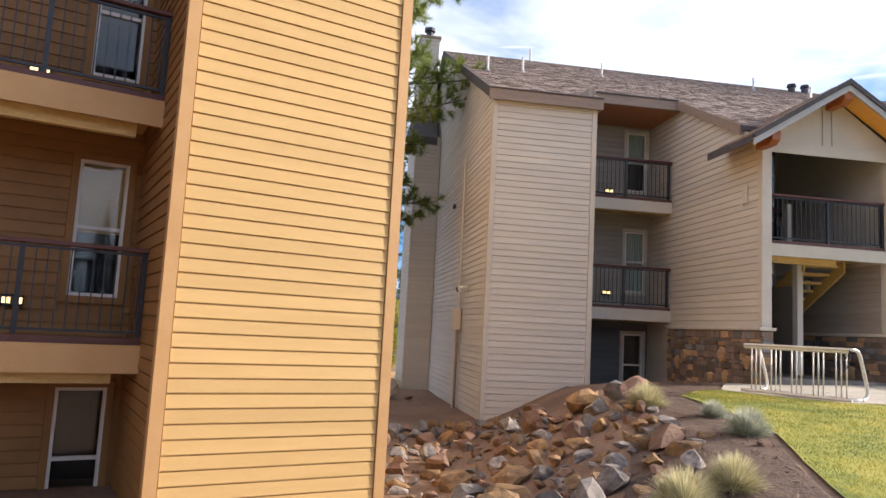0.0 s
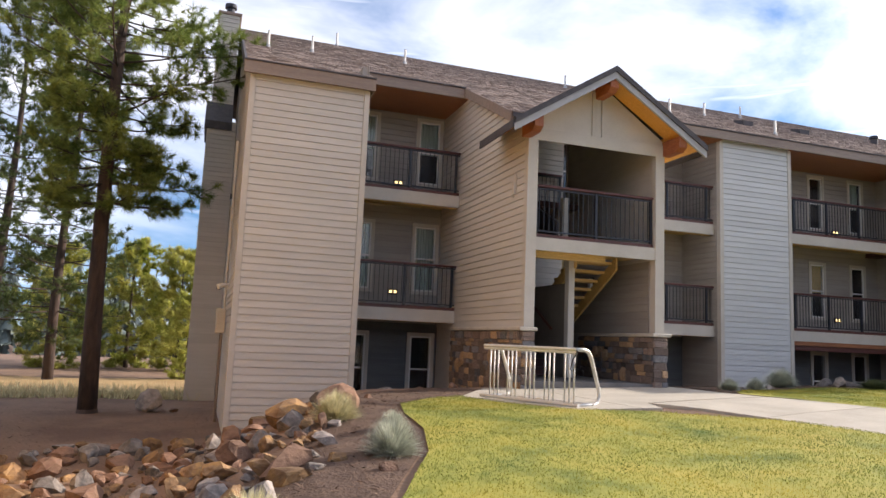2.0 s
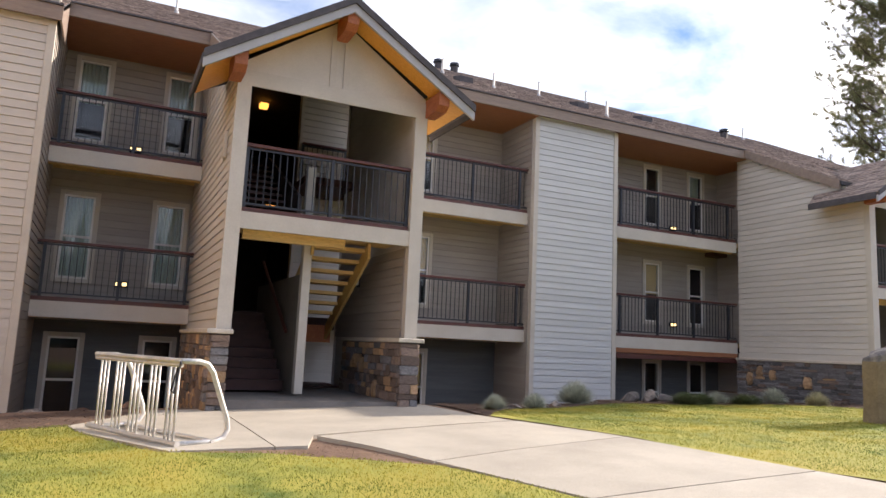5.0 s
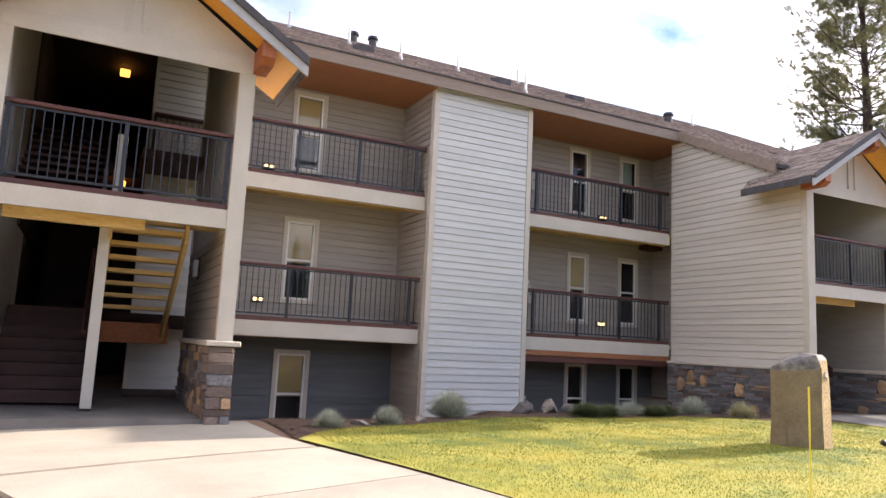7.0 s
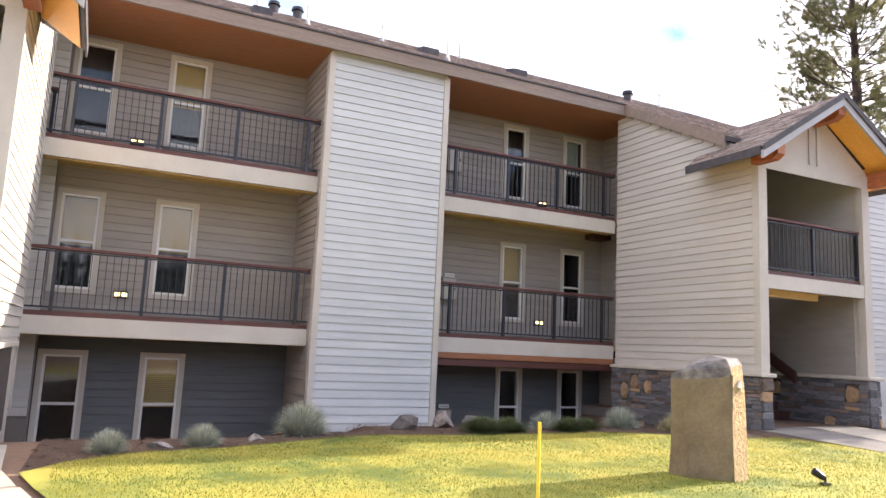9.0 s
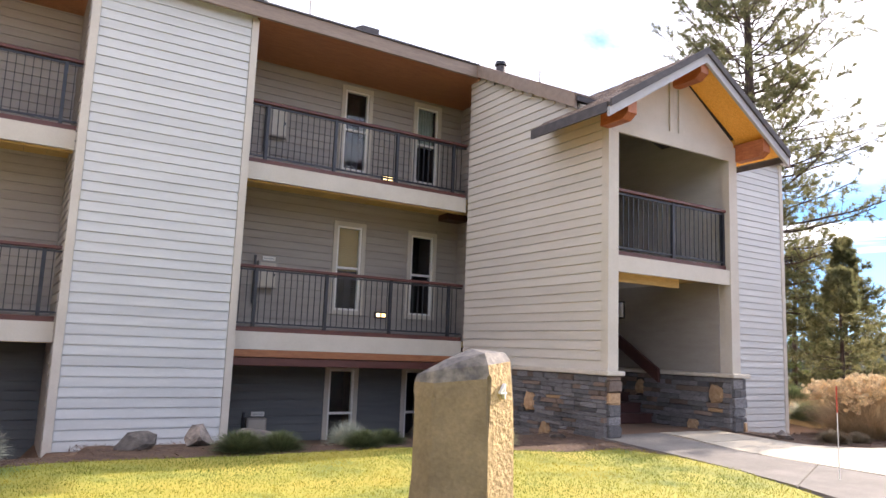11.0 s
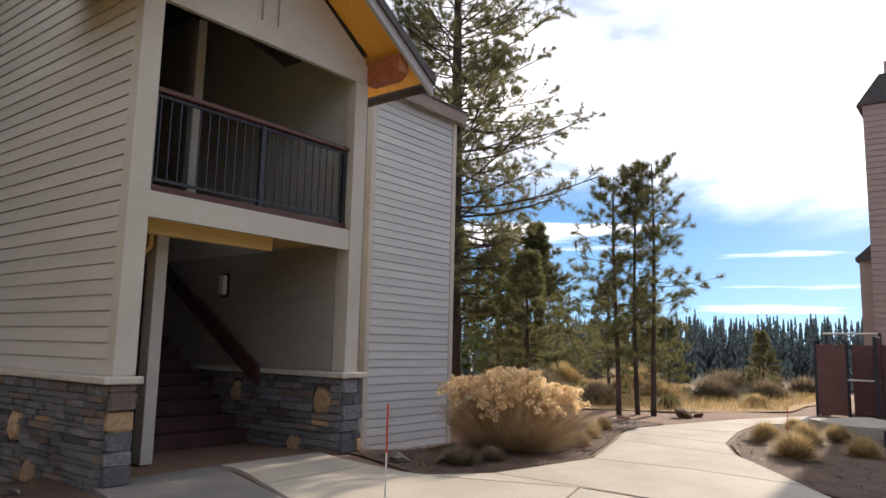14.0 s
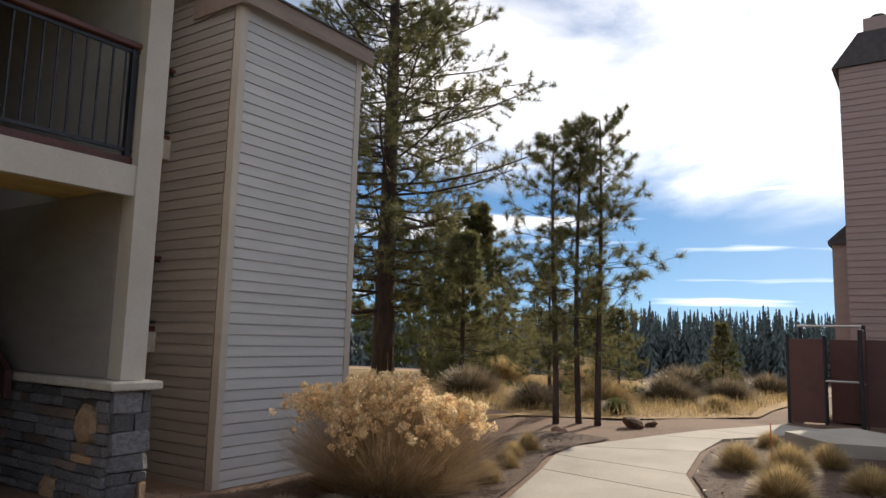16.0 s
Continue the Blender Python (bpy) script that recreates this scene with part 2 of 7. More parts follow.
MORTAR = mat("mortar", (0.07, 0.06, 0.055), (0.10, 0.085, 0.075), 8.0, 0.95)
WHITEFRAME = mat("white_vinyl", (0.72, 0.70, 0.66), (0.78, 0.76, 0.72), 3.0, 0.4, grain=0.04)
BLIND = mat("blind", (0.70, 0.48, 0.21), (0.80, 0.58, 0.28), 3.0, 0.7, stretch=(1, 1, 20))
CURTAIN = mat("pale_curtain", (0.52, 0.60, 0.56), (0.66, 0.72, 0.67), 3.0, 0.8, stretch=(14, 1, 1))
DARKROOM = mat("room_shade_and_screen", (0.03, 0.03, 0.035), (0.05, 0.05, 0.055), 2.0, 0.9)
# the siding's paint inside the porches, its shade mixed into the colour
HALL = mat("shaded_hall_paint", (0.16, 0.142, 0.122), (0.195, 0.175, 0.15), 2.0, 0.7, bump=0.04, grain=0.04)
WHITEDOOR = mat("pale_door_paint", (0.60, 0.60, 0.60), (0.66, 0.66, 0.66), 2.0, 0.5, grain=0.04)
TREAD = mat("red_brown_tread", (0.055, 0.022, 0.02), (0.085, 0.034, 0.03), 3.0, 0.6)
GLASS = glass_mat("window_glass", (0.85, 0.9, 0.9))
STEEL = mat("galvanised_steel", (0.56, 0.54, 0.51), (0.66, 0.64, 0.60), 9.0, 0.42, metal=0.55)
LAMP_WARM = glow_mat("warm_lamp", (1.0, 0.40, 0.06), 1.5)
LAMP_WHITE = glow_mat("white_lamp", (1.0, 0.95, 0.85), 1.5)
# deep shade of the stair hall is put into this near-black colour
HALL_SHADE = mat("shade_dark_hall_paint", (0.05, 0.04, 0.042), (0.075, 0.06, 0.06), 2.0, 0.7, bump=0.05)
LAMP_STEP = glow_mat("step_lamp", (1.0, 0.72, 0.30), 1.3)
DIRT = mat("dirt", (0.145, 0.085, 0.056), (0.24, 0.148, 0.095), 0.5, 0.95, bump=0.9, bscale=14, detail=9, c3=(0.21, 0.13, 0.085))
MULCH = mat("bark_mulch", (0.075, 0.043, 0.03), (0.13, 0.08, 0.053), 3.0, 0.95, bump=1.0, bscale=34, detail=9)
LAWN = mat("lawn", (0.10, 0.145, 0.022), (0.37, 0.305, 0.045), 1.0, 0.9, bump=0.35, bscale=45, detail=10, c3=(0.30, 0.29, 0.045))
MEADOW = mat("dry_meadow", (0.34, 0.215, 0.09), (0.46, 0.31, 0.14), 0.6, 0.95, bump=0.9, bscale=20, detail=9)
PINKWALL = mat("rose_siding", (0.34, 0.255, 0.235), (0.39, 0.295, 0.27), 2.0, 0.65, bump=0.04, stretch=(0.4, 1, 4), grain=0.04)
RUSTFENCE = mat("brown_steel_panels", (0.10, 0.045, 0.04), (0.135, 0.062, 0.055), 3.0, 0.6, bump=0.04, grain=0.04)
BARK = mat("pine_bark", (0.036, 0.026, 0.024), (0.085, 0.056, 0.044), 6.0, 0.95, bump=1.0, bscale=18, stretch=(1, 1, 0.25))
NEEDLE = leaf_mat("pine_needles", (0.06, 0.09, 0.03), (0.13, 0.16, 0.05), 0.45)
# lighter, yellower needles for the western pines, their sunlight painted in
NEEDLE_LIT = leaf_mat("sunlit_yellow_green_needles", (0.08, 0.135, 0.03), (0.32, 0.36, 0.09), 0.5, scale=0.6)
NEEDLE_SUN = leaf_mat("sunlit_golden_green_needles", (0.26, 0.31, 0.05), (0.58, 0.54, 0.15), 0.5, scale=0.6)
NEEDLE_DRY = leaf_mat("olive_needles", (0.12, 0.13, 0.06), (0.25, 0.235, 0.11), 0.55)
# distant haze is painted into these needles as a paler, bluer green
HAZE_NEEDLE = leaf_mat("hazy_far_conifers", (0.10, 0.13, 0.125), (0.13, 0.165, 0.155), 0.0, scale=0.2, tone=0.2)


# ---- mesh helpers ----
def mesh_of(bm, name, smooth=False):
    bmesh.ops.recalc_face_normals(bm, faces=bm.faces)
    me = bpy.data.meshes.new(name)
    bm.to_mesh(me)
    bm.free()
    if smooth:
        for p in me.polygons:
            p.use_smooth = True
    return me


def part(name, bm, material, parent=None, label="", smooth=False):
    me = mesh_of(bm, name, smooth) if isinstance(bm, bmesh.types.BMesh) else bm
    if not me.materials:
        me.materials.append(material)
    ob = new(name, me)
    if parent:
        ob.parent = parent
    if label:
        ob["label"] = label
    return ob


def thing(name, label, category, group="", kind="", at=(0, 0, 0), rz=0):
    ob = new(name)
    ob.matrix_world = pose(*at, 0, 0, rz)
    return tagged(ob, label, category, group, kind)


def box(bm, x0, x1, y0, y1, z0, z1, bevel=0.0):
    vs = [bm.verts.new(p) for p in ((x0, y0, z0), (x1, y0, z0), (x1, y1, z0), (x0, y1, z0), (x0, y0, z1), (x1, y0, z1), (x1, y1, z1), (x0, y1, z1))]
    fs = [bm.faces.new([vs[i] for i in f]) for f in ((3, 2, 1, 0), (4, 5, 6, 7), (0, 1, 5, 4), (1, 2, 6, 5), (2, 3, 7, 6), (3, 0, 4, 7))]
    if bevel:
        es = {e for f in fs for e in f.edges}
        bmesh.ops.bevel(bm, geom=list(es), offset=bevel, segments=1, affect="EDGES")
    return vs


def bx(*a, bevel=0.0):
    bm = bmesh.new()
    box(bm, *a, bevel=bevel)
    return bm


def prism(pts, axis, a, b):
    """A flat outline of (u, v) pulled along an axis from a to b."""
    bm = bmesh.new()
    put = {"x": lambda u, v, w: (w, u, v), "y": lambda u, v, w: (u, w, v), "z": lambda u, v, w: (u, v, w)}[axis]
    lo = [bm.verts.new(put(u, v, a)) for u, v in pts]
    hi = [bm.verts.new(put(u, v, b)) for u, v in pts]
    bm.faces.new(lo)
    bm.faces.new(hi[::-1])
    for i in range(len(pts)):
        j = (i + 1) % len(pts)
        bm.faces.new((lo[i], lo[j], hi[j], hi[i]))
    return bm


def tube(bm, pts, r, seg=8, r2=None):
    """A round bar along a line of points, tapering from r to r2."""
    pts = [Vector(p) for p in pts]
    rings = []
    side = None
    for i, p in enumerate(pts):
        d = (pts[min(i + 1, len(pts) - 1)] - pts[max(i - 1, 0)]).normalized()
        if side is None:
            side = d.orthogonal().normalized()
        side = (side - d * side.dot(d)).normalized()
        up = d.cross(side)
        rr = r + ((r2 if r2 is not None else r) - r) * i / max(1, len(pts) - 1)
        rings.append([bm.verts.new(p + rr * (math.cos(k * math.tau / seg) * side + math.sin(k * math.tau / seg) * up)) for k in range(seg)])
    for a, b in zip(rings, rings[1:]):
        for k in range(seg):
            bm.faces.new((a[k], a[(k + 1) % seg], b[(k + 1) % seg], b[k]))
    bm.faces.new(rings[0][::-1])
    bm.faces.new(rings[-1])


EXPO = 0.147
board_cache = {}


def board_mesh(length, material, step=EXPO):
    key = (round(length, 2), material.name, step)
    if key not in board_cache:
        bm = prism([(0.0, 0.0), (-0.027, 0.0), (-0.028, 0.006), (-0.019, step - 0.016), (-0.004, step - 0.015), (-0.003, step + 0.004), (0.0, step + 0.004)], "x", 0.0, round(length, 2))
        me = mesh_of(bm, "siding_board")
        me.materials.append(material)
        board_cache[key] = me
    return board_cache[key]


def siding(parent, start, angle, length, z0, z1, material, gaps=(), span=None, step=EXPO):
    """Lap boards on a wall that runs from start (x, y) at an angle, facing the right-hand side of its run.
    gaps: (u0, u1, z0, z1) left free; span(z): the stretch (u0, u1) at that height."""
    n = int(math.ceil((z1 - z0) / step - 0.25))
    a = radians(angle)
    for k in range(n):
        z = z0 + k * step
        runs = [span(z + step * 0.6) if span else (0.0, length)]
        for u0, u1, g0, g1 in gaps:
            if z + step * 0.55 > g0 and z + step * 0.45 < g1:
                runs = [r for s, e in runs for r in ((s, min(e, u0)), (max(s, u1), e)) if r[1] - r[0] > 0.03]
        for s, e in runs:
            if e - s < 0.03:
                continue
            ob = new("siding_board", board_mesh(e - s, material, step))
            ob.parent = parent
            ob.matrix_local = pose(start[0] + s * math.cos(a), start[1] + s * math.sin(a), z, 0, 0, angle)


# ---- ground ----
def smooth01(t):
    t = np.clip(t, 0, 1)
    return t * t * (3 - 2 * t)


def height(x, y):
    """The lie of the land: a lawn terrace that falls to a rocky slope on one side and dips at the sunk recesses."""
    x, y = np.asarray(x, float), np.asarray(y, float)
    z = 1.0 + 0.03 * np.clip(x, -8, 12) + 0.01 * np.clip(x - 12, 0, 14) + 0.045 * np.clip(np.minimum(y, 10) - 2, -1, 8)
    edge = 4.4 + np.interp(y, [3, 6, 8.5, 11, 13.5, 16], [0.0, 0.3, 1.2, 1.7, 2.2, 3.0])
    fall = smooth01((edge - x) / 3.6) * smooth01((y - 1.0) / 4.0)
    low = 0.35 + 0.002 * np.clip(x, -20, 10)
    z = z + (low - z) * fall
    back = smooth01((y - 17) / 4)
    z = np.where(x < 8, z + (0.42 - z) * back * smooth01((8 - x) / 3), z)
    for x0, x1, deep in ((6.9, 9.6, 0.82), (12.7, 17.1, 0.72), (19.6, 24.0, 1.25), (27.2, 29.9, 1.5)):
        inside = smooth01((x - x0 + 0.25) / 0.3) * smooth01((x1 + 0.25 - x) / 0.3) * smooth01((y - 14.3) / 2.2)
        z = z + np.minimum(deep - z, 0) * inside
    bay = smooth01((x - 16.6) / 0.5) * smooth01((20.2 - x) / 0.5) * smooth01((y - 15.0) / 1.8)
    z = z + (1.42 - z) * bay
    end = smooth01((x - 27.2) / 0.8) * smooth01((35.5 - x) / 2.5) * smooth01((y - 13.2) / 2.2)
    z = z + np.minimum(1.2 - z, 0) * end
    z = z - 0.9 * smooth01((x - 42) / 25) - 3.2 * smooth01((x - 62) / 60) - 1.6 * smooth01((y - 45) / 60)
    return z


def bumpy(x, y):
    return 0.035 * noise.noise((x * 0.5, y * 0.5, 0.0)) + 0.012 * noise.noise((x * 2.3, y * 2.3, 4.0))


def ground_z(x, y):
    return float(height(x, y)) + bumpy(x, y)


def sheet(name, outline, material, lift, step=0.4, label="", thick=0.0, wavy=1.0, kind="structure", category="ground"):
    """A sheet of ground inside an outline, laid on the land."""
    from mathutils import geometry
    pts = [Vector(p) for p in outline]
    xs, ys = [p.x for p in pts], [p.y for p in pts]
    n = len(pts)
    dense = []
    for i in range(n):
        a, b = pts[i], pts[(i + 1) % n]
        k = max(1, int((b - a).length / step))
        dense += [a.lerp(b, j / k) for j in range(k)]
    m = len(dense)
    inner = []
    for i in range(int((max(xs) - min(xs)) / step)):
        for j in range(int((max(ys) - min(ys)) / step)):
            p = Vector((min(xs) + (i + 0.5) * step, min(ys) + (j + 0.5) * step))
            hit = False
            for a, b in zip(pts, pts[1:] + pts[:1]):
                if (a.y > p.y) != (b.y > p.y) and p.x < (b.x - a.x) * (p.y - a.y) / (b.y - a.y) + a.x:
                    hit = not hit
            if hit:
                inner.append(p)
    vs, es, fs = geometry.delaunay_2d_cdt(dense + inner, [(i, (i + 1) % m) for i in range(m)], [], 1, 1e-4)[:3]
    bm = bmesh.new()
    bv = [bm.verts.new((v.x, v.y, (ground_z(v.x, v.y) if wavy else float(height(v.x, v.y))) + lift)) for v in vs]
    for f in fs:
        bm.faces.new([bv[i] for i in f])
    if thick:
        top = list(bm.faces)
        got = bmesh.ops.extrude_face_region(bm, geom=top)
        for v in got["geom"]:
            if isinstance(v, bmesh.types.BMVert):
                v.co.z -= thick
    bmesh.ops.recalc_face_normals(bm, faces=bm.faces)
    if not thick and bm.faces and sum(f.normal.z for f in bm.faces) < 0:
        bmesh.ops.reverse_faces(bm, faces=bm.faces)
    me = bpy.data.meshes.new(name)
    bm.to_mesh(me)
    bm.free()
    me.materials.append(material)
    return tagged(new(name, me), label, category, "", kind)


def ground_mesh():
    xs = np.unique(np.r_[np.linspace(-700, -60, 9), np.linspace(-60, -12, 17), np.arange(-12, 48, 0.4), np.linspace(48, 100, 27), np.linspace(100, 900, 12)])
    ys = np.unique(np.r_[np.linspace(-700, -60, 9), np.linspace(-60, -10, 17), np.arange(-10, 36, 0.4), np.linspace(36, 100, 27), np.linspace(100, 900, 12)])
    gx, gy = np.meshgrid(xs, ys, indexing="ij")
    gz = height(gx, gy)
    verts = [(float(x), float(y), float(z) + (bumpy(x, y) if -60 < x < 100 and -60 < y < 100 else 0.0)) for x, y, z in zip(gx.ravel(), gy.ravel(), gz.ravel())]
    k = len(ys)
    faces = [(i * k + j, (i + 1) * k + j, (i + 1) * k + j + 1, i * k + j + 1) for i in range(len(xs) - 1) for j in range(k - 1)]
    me = bpy.data.meshes.new("ground")
    me.from_pydata(verts, [], faces)
    me.materials.append(DIRT)
    for p in me.polygons:
        p.use_smooth = True
    return tagged(new("ground", me), "bare reddish-brown dirt ground", "ground", "", "structure")


ground_mesh()
BED_EDGE = [(3.6, 1.0), (4.3, 4.2), (5.18, 6.2), (5.95, 7.9), (6.3, 9.2), (6.35, 10.2), (6.6, 11.3), (7.2, 12.0), (7.9, 12.35)]
WALK_SIDE = [(8.0, 11.85), (8.7, 10.0), (9.6, 9.75), (10.4, 9.3), (10.9, 8.9), (11.45, 7.6), (12.5, 5.2)]
BED_BACK = [(23.3, 12.75), (22.5, 12.75), (21.6, 13.3), (20.6, 13.8), (18.5, 13.95), (17.0, 13.9), (15.5, 13.5), (14.3, 13.2), (13.6, 12.7)]
BED_1 = [(3.4, 5.0), (4.4, 4.7), (5.1, 6.25), (5.9, 7.95), (6.25, 9.2), (6.3, 10.2), (6.55, 11.3), (7.15, 12.05), (7.9, 12.4), (9.3, 13.3), (8.0, 14.2), (6.6, 13.6), (5.6, 11.6), (4.8, 9.0), (3.6, 6.6)]
BED_2 = [(13.25, 12.3), (13.6, 12.75), (14.3, 13.25), (15.5, 13.55), (17.0, 13.95), (18.5, 14.0), (20.6, 13.85), (21.6, 13.35), (22.5, 12.8), (23.3, 12.8), (23.6, 12.2), (23.9, 13.6), (24.0, 15.9), (19.8, 16.4), (17.0, 16.4), (13.3, 14.4)]
BED_3 = [(27.0, 13.8), (26.5, 12.2), (27.0, 11.7), (28.67, 11.4), (29.1, 11.56), (30.6, 11.96), (31.6, 12.28), (32.4, 12.38), (33.6, 12.3), (34.2, 15.0), (32.4, 16.0), (27.2, 16.0)]
BED_4 = [(28.84, 9.05), (29.2, 9.62), (30.28, 10.1), (31.36, 10.54), (33.1, 10.84), (34.9, 10.9), (36.0, 8.5), (34.0, 6.0), (30.0, 5.0), (27.8, 7.6)]
sheet("lawn", BED_EDGE + WALK_SIDE + [(13.9, 1.0), (15.3, -4.0), (3.0, -4.0)], LAWN, 0.03, label="mown yellow-green lawn in low sun", category="lawn")
sheet("lawn", [(13.25, 12.2), (13.4, 11.5), (13.85, 9.9), (14.55, 7.9), (15.4, 5.8), (16.8, 1.6), (18.5, -4.0), (23.0, -4.0), (22.2, 2.0), (21.9, 6.0), (22.6, 9.0), (23.3, 11.0), (23.55, 12.1)] + BED_BACK, LAWN, 0.03, label="mown yellow-green lawn with a soft curved edge", category="lawn")
sheet("mulch_bed", BED_1, MULCH, 0.02, label="dark bark mulch bed beside the lawn", category="mulch bed")
sheet("mulch_bed", BED_2, MULCH, 0.02, label="dark bark mulch bed along the building", category="mulch bed")
sheet("mulch_bed", BED_3, MULCH, 0.02, label="dark mulch bed round the flowering shrub", category="mulch bed")
sheet("mulch_bed", BED_4, MULCH, 0.02, label="mulched island bed within the path", category="mulch bed")
sheet("meadow", [(36.5, 13.0), (38.8, 11.3), (60, 11.5), (75, 30), (60, 45), (40, 40), (35, 24), (34, 16.5)], MEADOW, 0.03, step=1.5, label="dry golden meadow beyond the path", category="meadow")
sheet("gravel_road", [(-40, 25.6), (6.0, 24.8), (12, 33), (-40, 33)], MEADOW, 0.03, step=1.5, label="pale sunlit track behind the trees", category="track")


def slabs(name, pieces, material, label, lift=0.035):
    top = thing(name, label, "path", kind="structure")
    for outline in pieces:
        ob = sheet("slab", outline, material, lift, 0.8, thick=0.22, wavy=0.0)
        ob.parent = top
        for key in ("label", "category", "kind"):
            if key in ob:
                del ob[key]
    return top


def strip(left, right, cuts, gap=0.012):
    """Slabs between two edges, cut across at the given shares."""
    def on(line, t):
        k = t * (len(line) - 1)
        i = min(int(k), len(line) - 2)
        return Vector(line[i]).lerp(Vector(line[i + 1]), k - i)
    made = []
    for a, b in zip(cuts, cuts[1:]):
        steps = [a + (b - a) * i / 4 for i in range(5)]
        l, r = [on(left, t) for t in steps], [on(right, t) for t in steps]
        d = (l[-1] - l[0]).normalized() * gap
        l[0], r[0], l[-1], r[-1] = l[0] + d, r[0] + d, l[-1] - d, r[-1] - d
        made.append([tuple(p) for p in l + r[::-1]])
    return made


slabs("front_walk", strip([(10.3, 10.75), (10.95, 9.1), (11.55, 7.6), (12.6, 5.2), (14.0, 1.0), (15.4, -4.0)], [(13.3, 11.6), (13.75, 9.9), (14.45, 7.95), (15.3, 5.8), (16.7, 1.6), (18.2, -3.0)], [0.004, 0.2, 0.4, 0.6, 0.8, 1.0]) + [
    [(10.3, 10.8), (13.28, 11.62), (13.1, 12.4), (13.0, 13.95), (9.75, 13.95), (9.75, 10.1), (10.05, 10.07)],
    [(9.73, 13.9), (8.9, 13.9), (7.9, 12.35), (8.03, 11.75), (8.8, 10.12), (9.73, 10.1)]], CONCRETE, "pale broom-finished concrete walk with scored joints")
slabs("garden_path", strip(
    [(25.37, 13.9), (25.35, 13.5), (24.72, 11.9), (24.67, 10.0), (24.4, 8.0), (23.6, 5.0), (23.3, -4.0)],
    [(26.7, 13.85), (26.55, 13.4), (26.35, 12.1), (26.9, 10.6), (26.95, 7.6), (26.4, 4.5), (26.0, -4.0)], [0.0, 0.24, 0.5, 0.7, 1.0]) + strip(
    [(26.4, 12.05), (26.98, 11.6), (28.67, 11.32), (30.6, 11.88), (31.6, 12.2), (32.4, 12.3), (34.3, 11.85), (35.6, 11.5), (37.5, 10.7)],
    [(26.94, 10.55), (26.98, 7.7), (28.84, 9.1), (30.28, 10.17), (31.36, 10.61), (33.1, 10.92), (34.6, 11.0), (35.6, 10.5), (37.2, 9.6)], [0.0, 0.125, 0.25, 0.375, 0.5, 0.625, 0.75, 0.875, 1.0]), CONCRETE, "pale curving concrete garden path")
slabs("entry_slab", strip([(24.0, 13.9), (23.45, 11.3), (22.8, 9.2), (22.0, 6.0)], [(25.34, 13.9), (24.7, 11.9), (24.6, 10.0), (23.7, 5.6)], [0.0, 0.5, 1.0]), OLDCONC, "brown exposed-aggregate entry slab")
slabs("utility_pad", [[(34.2, 9.6), (35.0, 10.25), (36.6, 9.5), (35.7, 8.5), (34.8, 8.7)]], CONCRETE, "pale concrete utility pad", lift=0.18)


# ---- the main building ----
Y_REC, Y_RAIL, Y_PORT = 19.0, 17.66, 13.72
ROOF = 0.5
EAVE_Y, EAVE_Z = 17.2, 8.62
RIDGE_Y = 24.0
L1, L2, L3 = 0.40, 3.21, 6.02
PORCHES = ((9.60, 12.68), (24.06, 27.10))
BAYS = ((4.42, 6.92, 16.19), (17.15, 19.62, 17.37), (29.80, 32.30, 16.19))
RECESSES = ((6.92, 9.60), (12.68, 17.15), (19.62, 24.06), (27.10, 29.80))
DEEP_ENDS = (9.60, 17.15, 24.78, 29.80)
WINDOWS = {0: (7.11, 8.82), 1: (12.88, 14.49), 2: (21.86, 23.53), 3: (28.4,)}
WINDOW_W = {0: 0.73, 1: 0.77, 2: 0.70, 3: 0.73}


def roof_z(y):
    return EAVE_Z + ROOF * (y - EAVE_Y)


def add_wall(name, label, solid, material):
    return tagged(part(name, solid, material), label, "wall", "", "structure")


# bays: front walls with corner boards
for i, (x0, x1, y0) in enumerate(BAYS):
    top = roof_z(y0 - 0.12) - 0.26
    base = 0.2 if i == 0 else 1.0
    w = add_wall("wall_bay_%d" % (i + 1), "beige lap-sided projecting bay wall", bx(x0 + 0.02, x1 - 0.02, y0 + 0.02, y0 + 0.16, base, top + 0.2), (SIDING if i == 0 else PALE))
    siding(w, (x0 + 0.11, y0 + 0.02), 0, x1 - x0 - 0.22, base, top, (SIDING if i == 0 else PALE))
    for xa, xb in ((x0 - 0.012, x0 + 0.105), (x1 - 0.105, x1 + 0.012)):
        part("corner_board", bx(xa, xb, y0 - 0.02, y0 + 0.12, base, top), TRIM, w)
    # side of the bay towards the recess, in the shade-darkened siding
    for side, x in ((1, x1), (-1, x0)):
        if (i == 0 and side < 0) or (i == 2 and side > 0):
            continue
        s = add_wall("wall_bay_side", "lap-sided return of the bay, its shade painted as taupe", bx(min(x, x - side * 0.14), max(x, x - side * 0.14) - 0.02 * (side > 0), y0 + 0.165, Y_REC, base, roof_z(EAVE_Y) - 0.2), RECESS)
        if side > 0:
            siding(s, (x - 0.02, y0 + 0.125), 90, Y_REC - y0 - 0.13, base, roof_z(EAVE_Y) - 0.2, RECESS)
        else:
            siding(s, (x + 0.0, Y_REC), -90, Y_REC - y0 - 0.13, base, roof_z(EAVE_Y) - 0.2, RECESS)

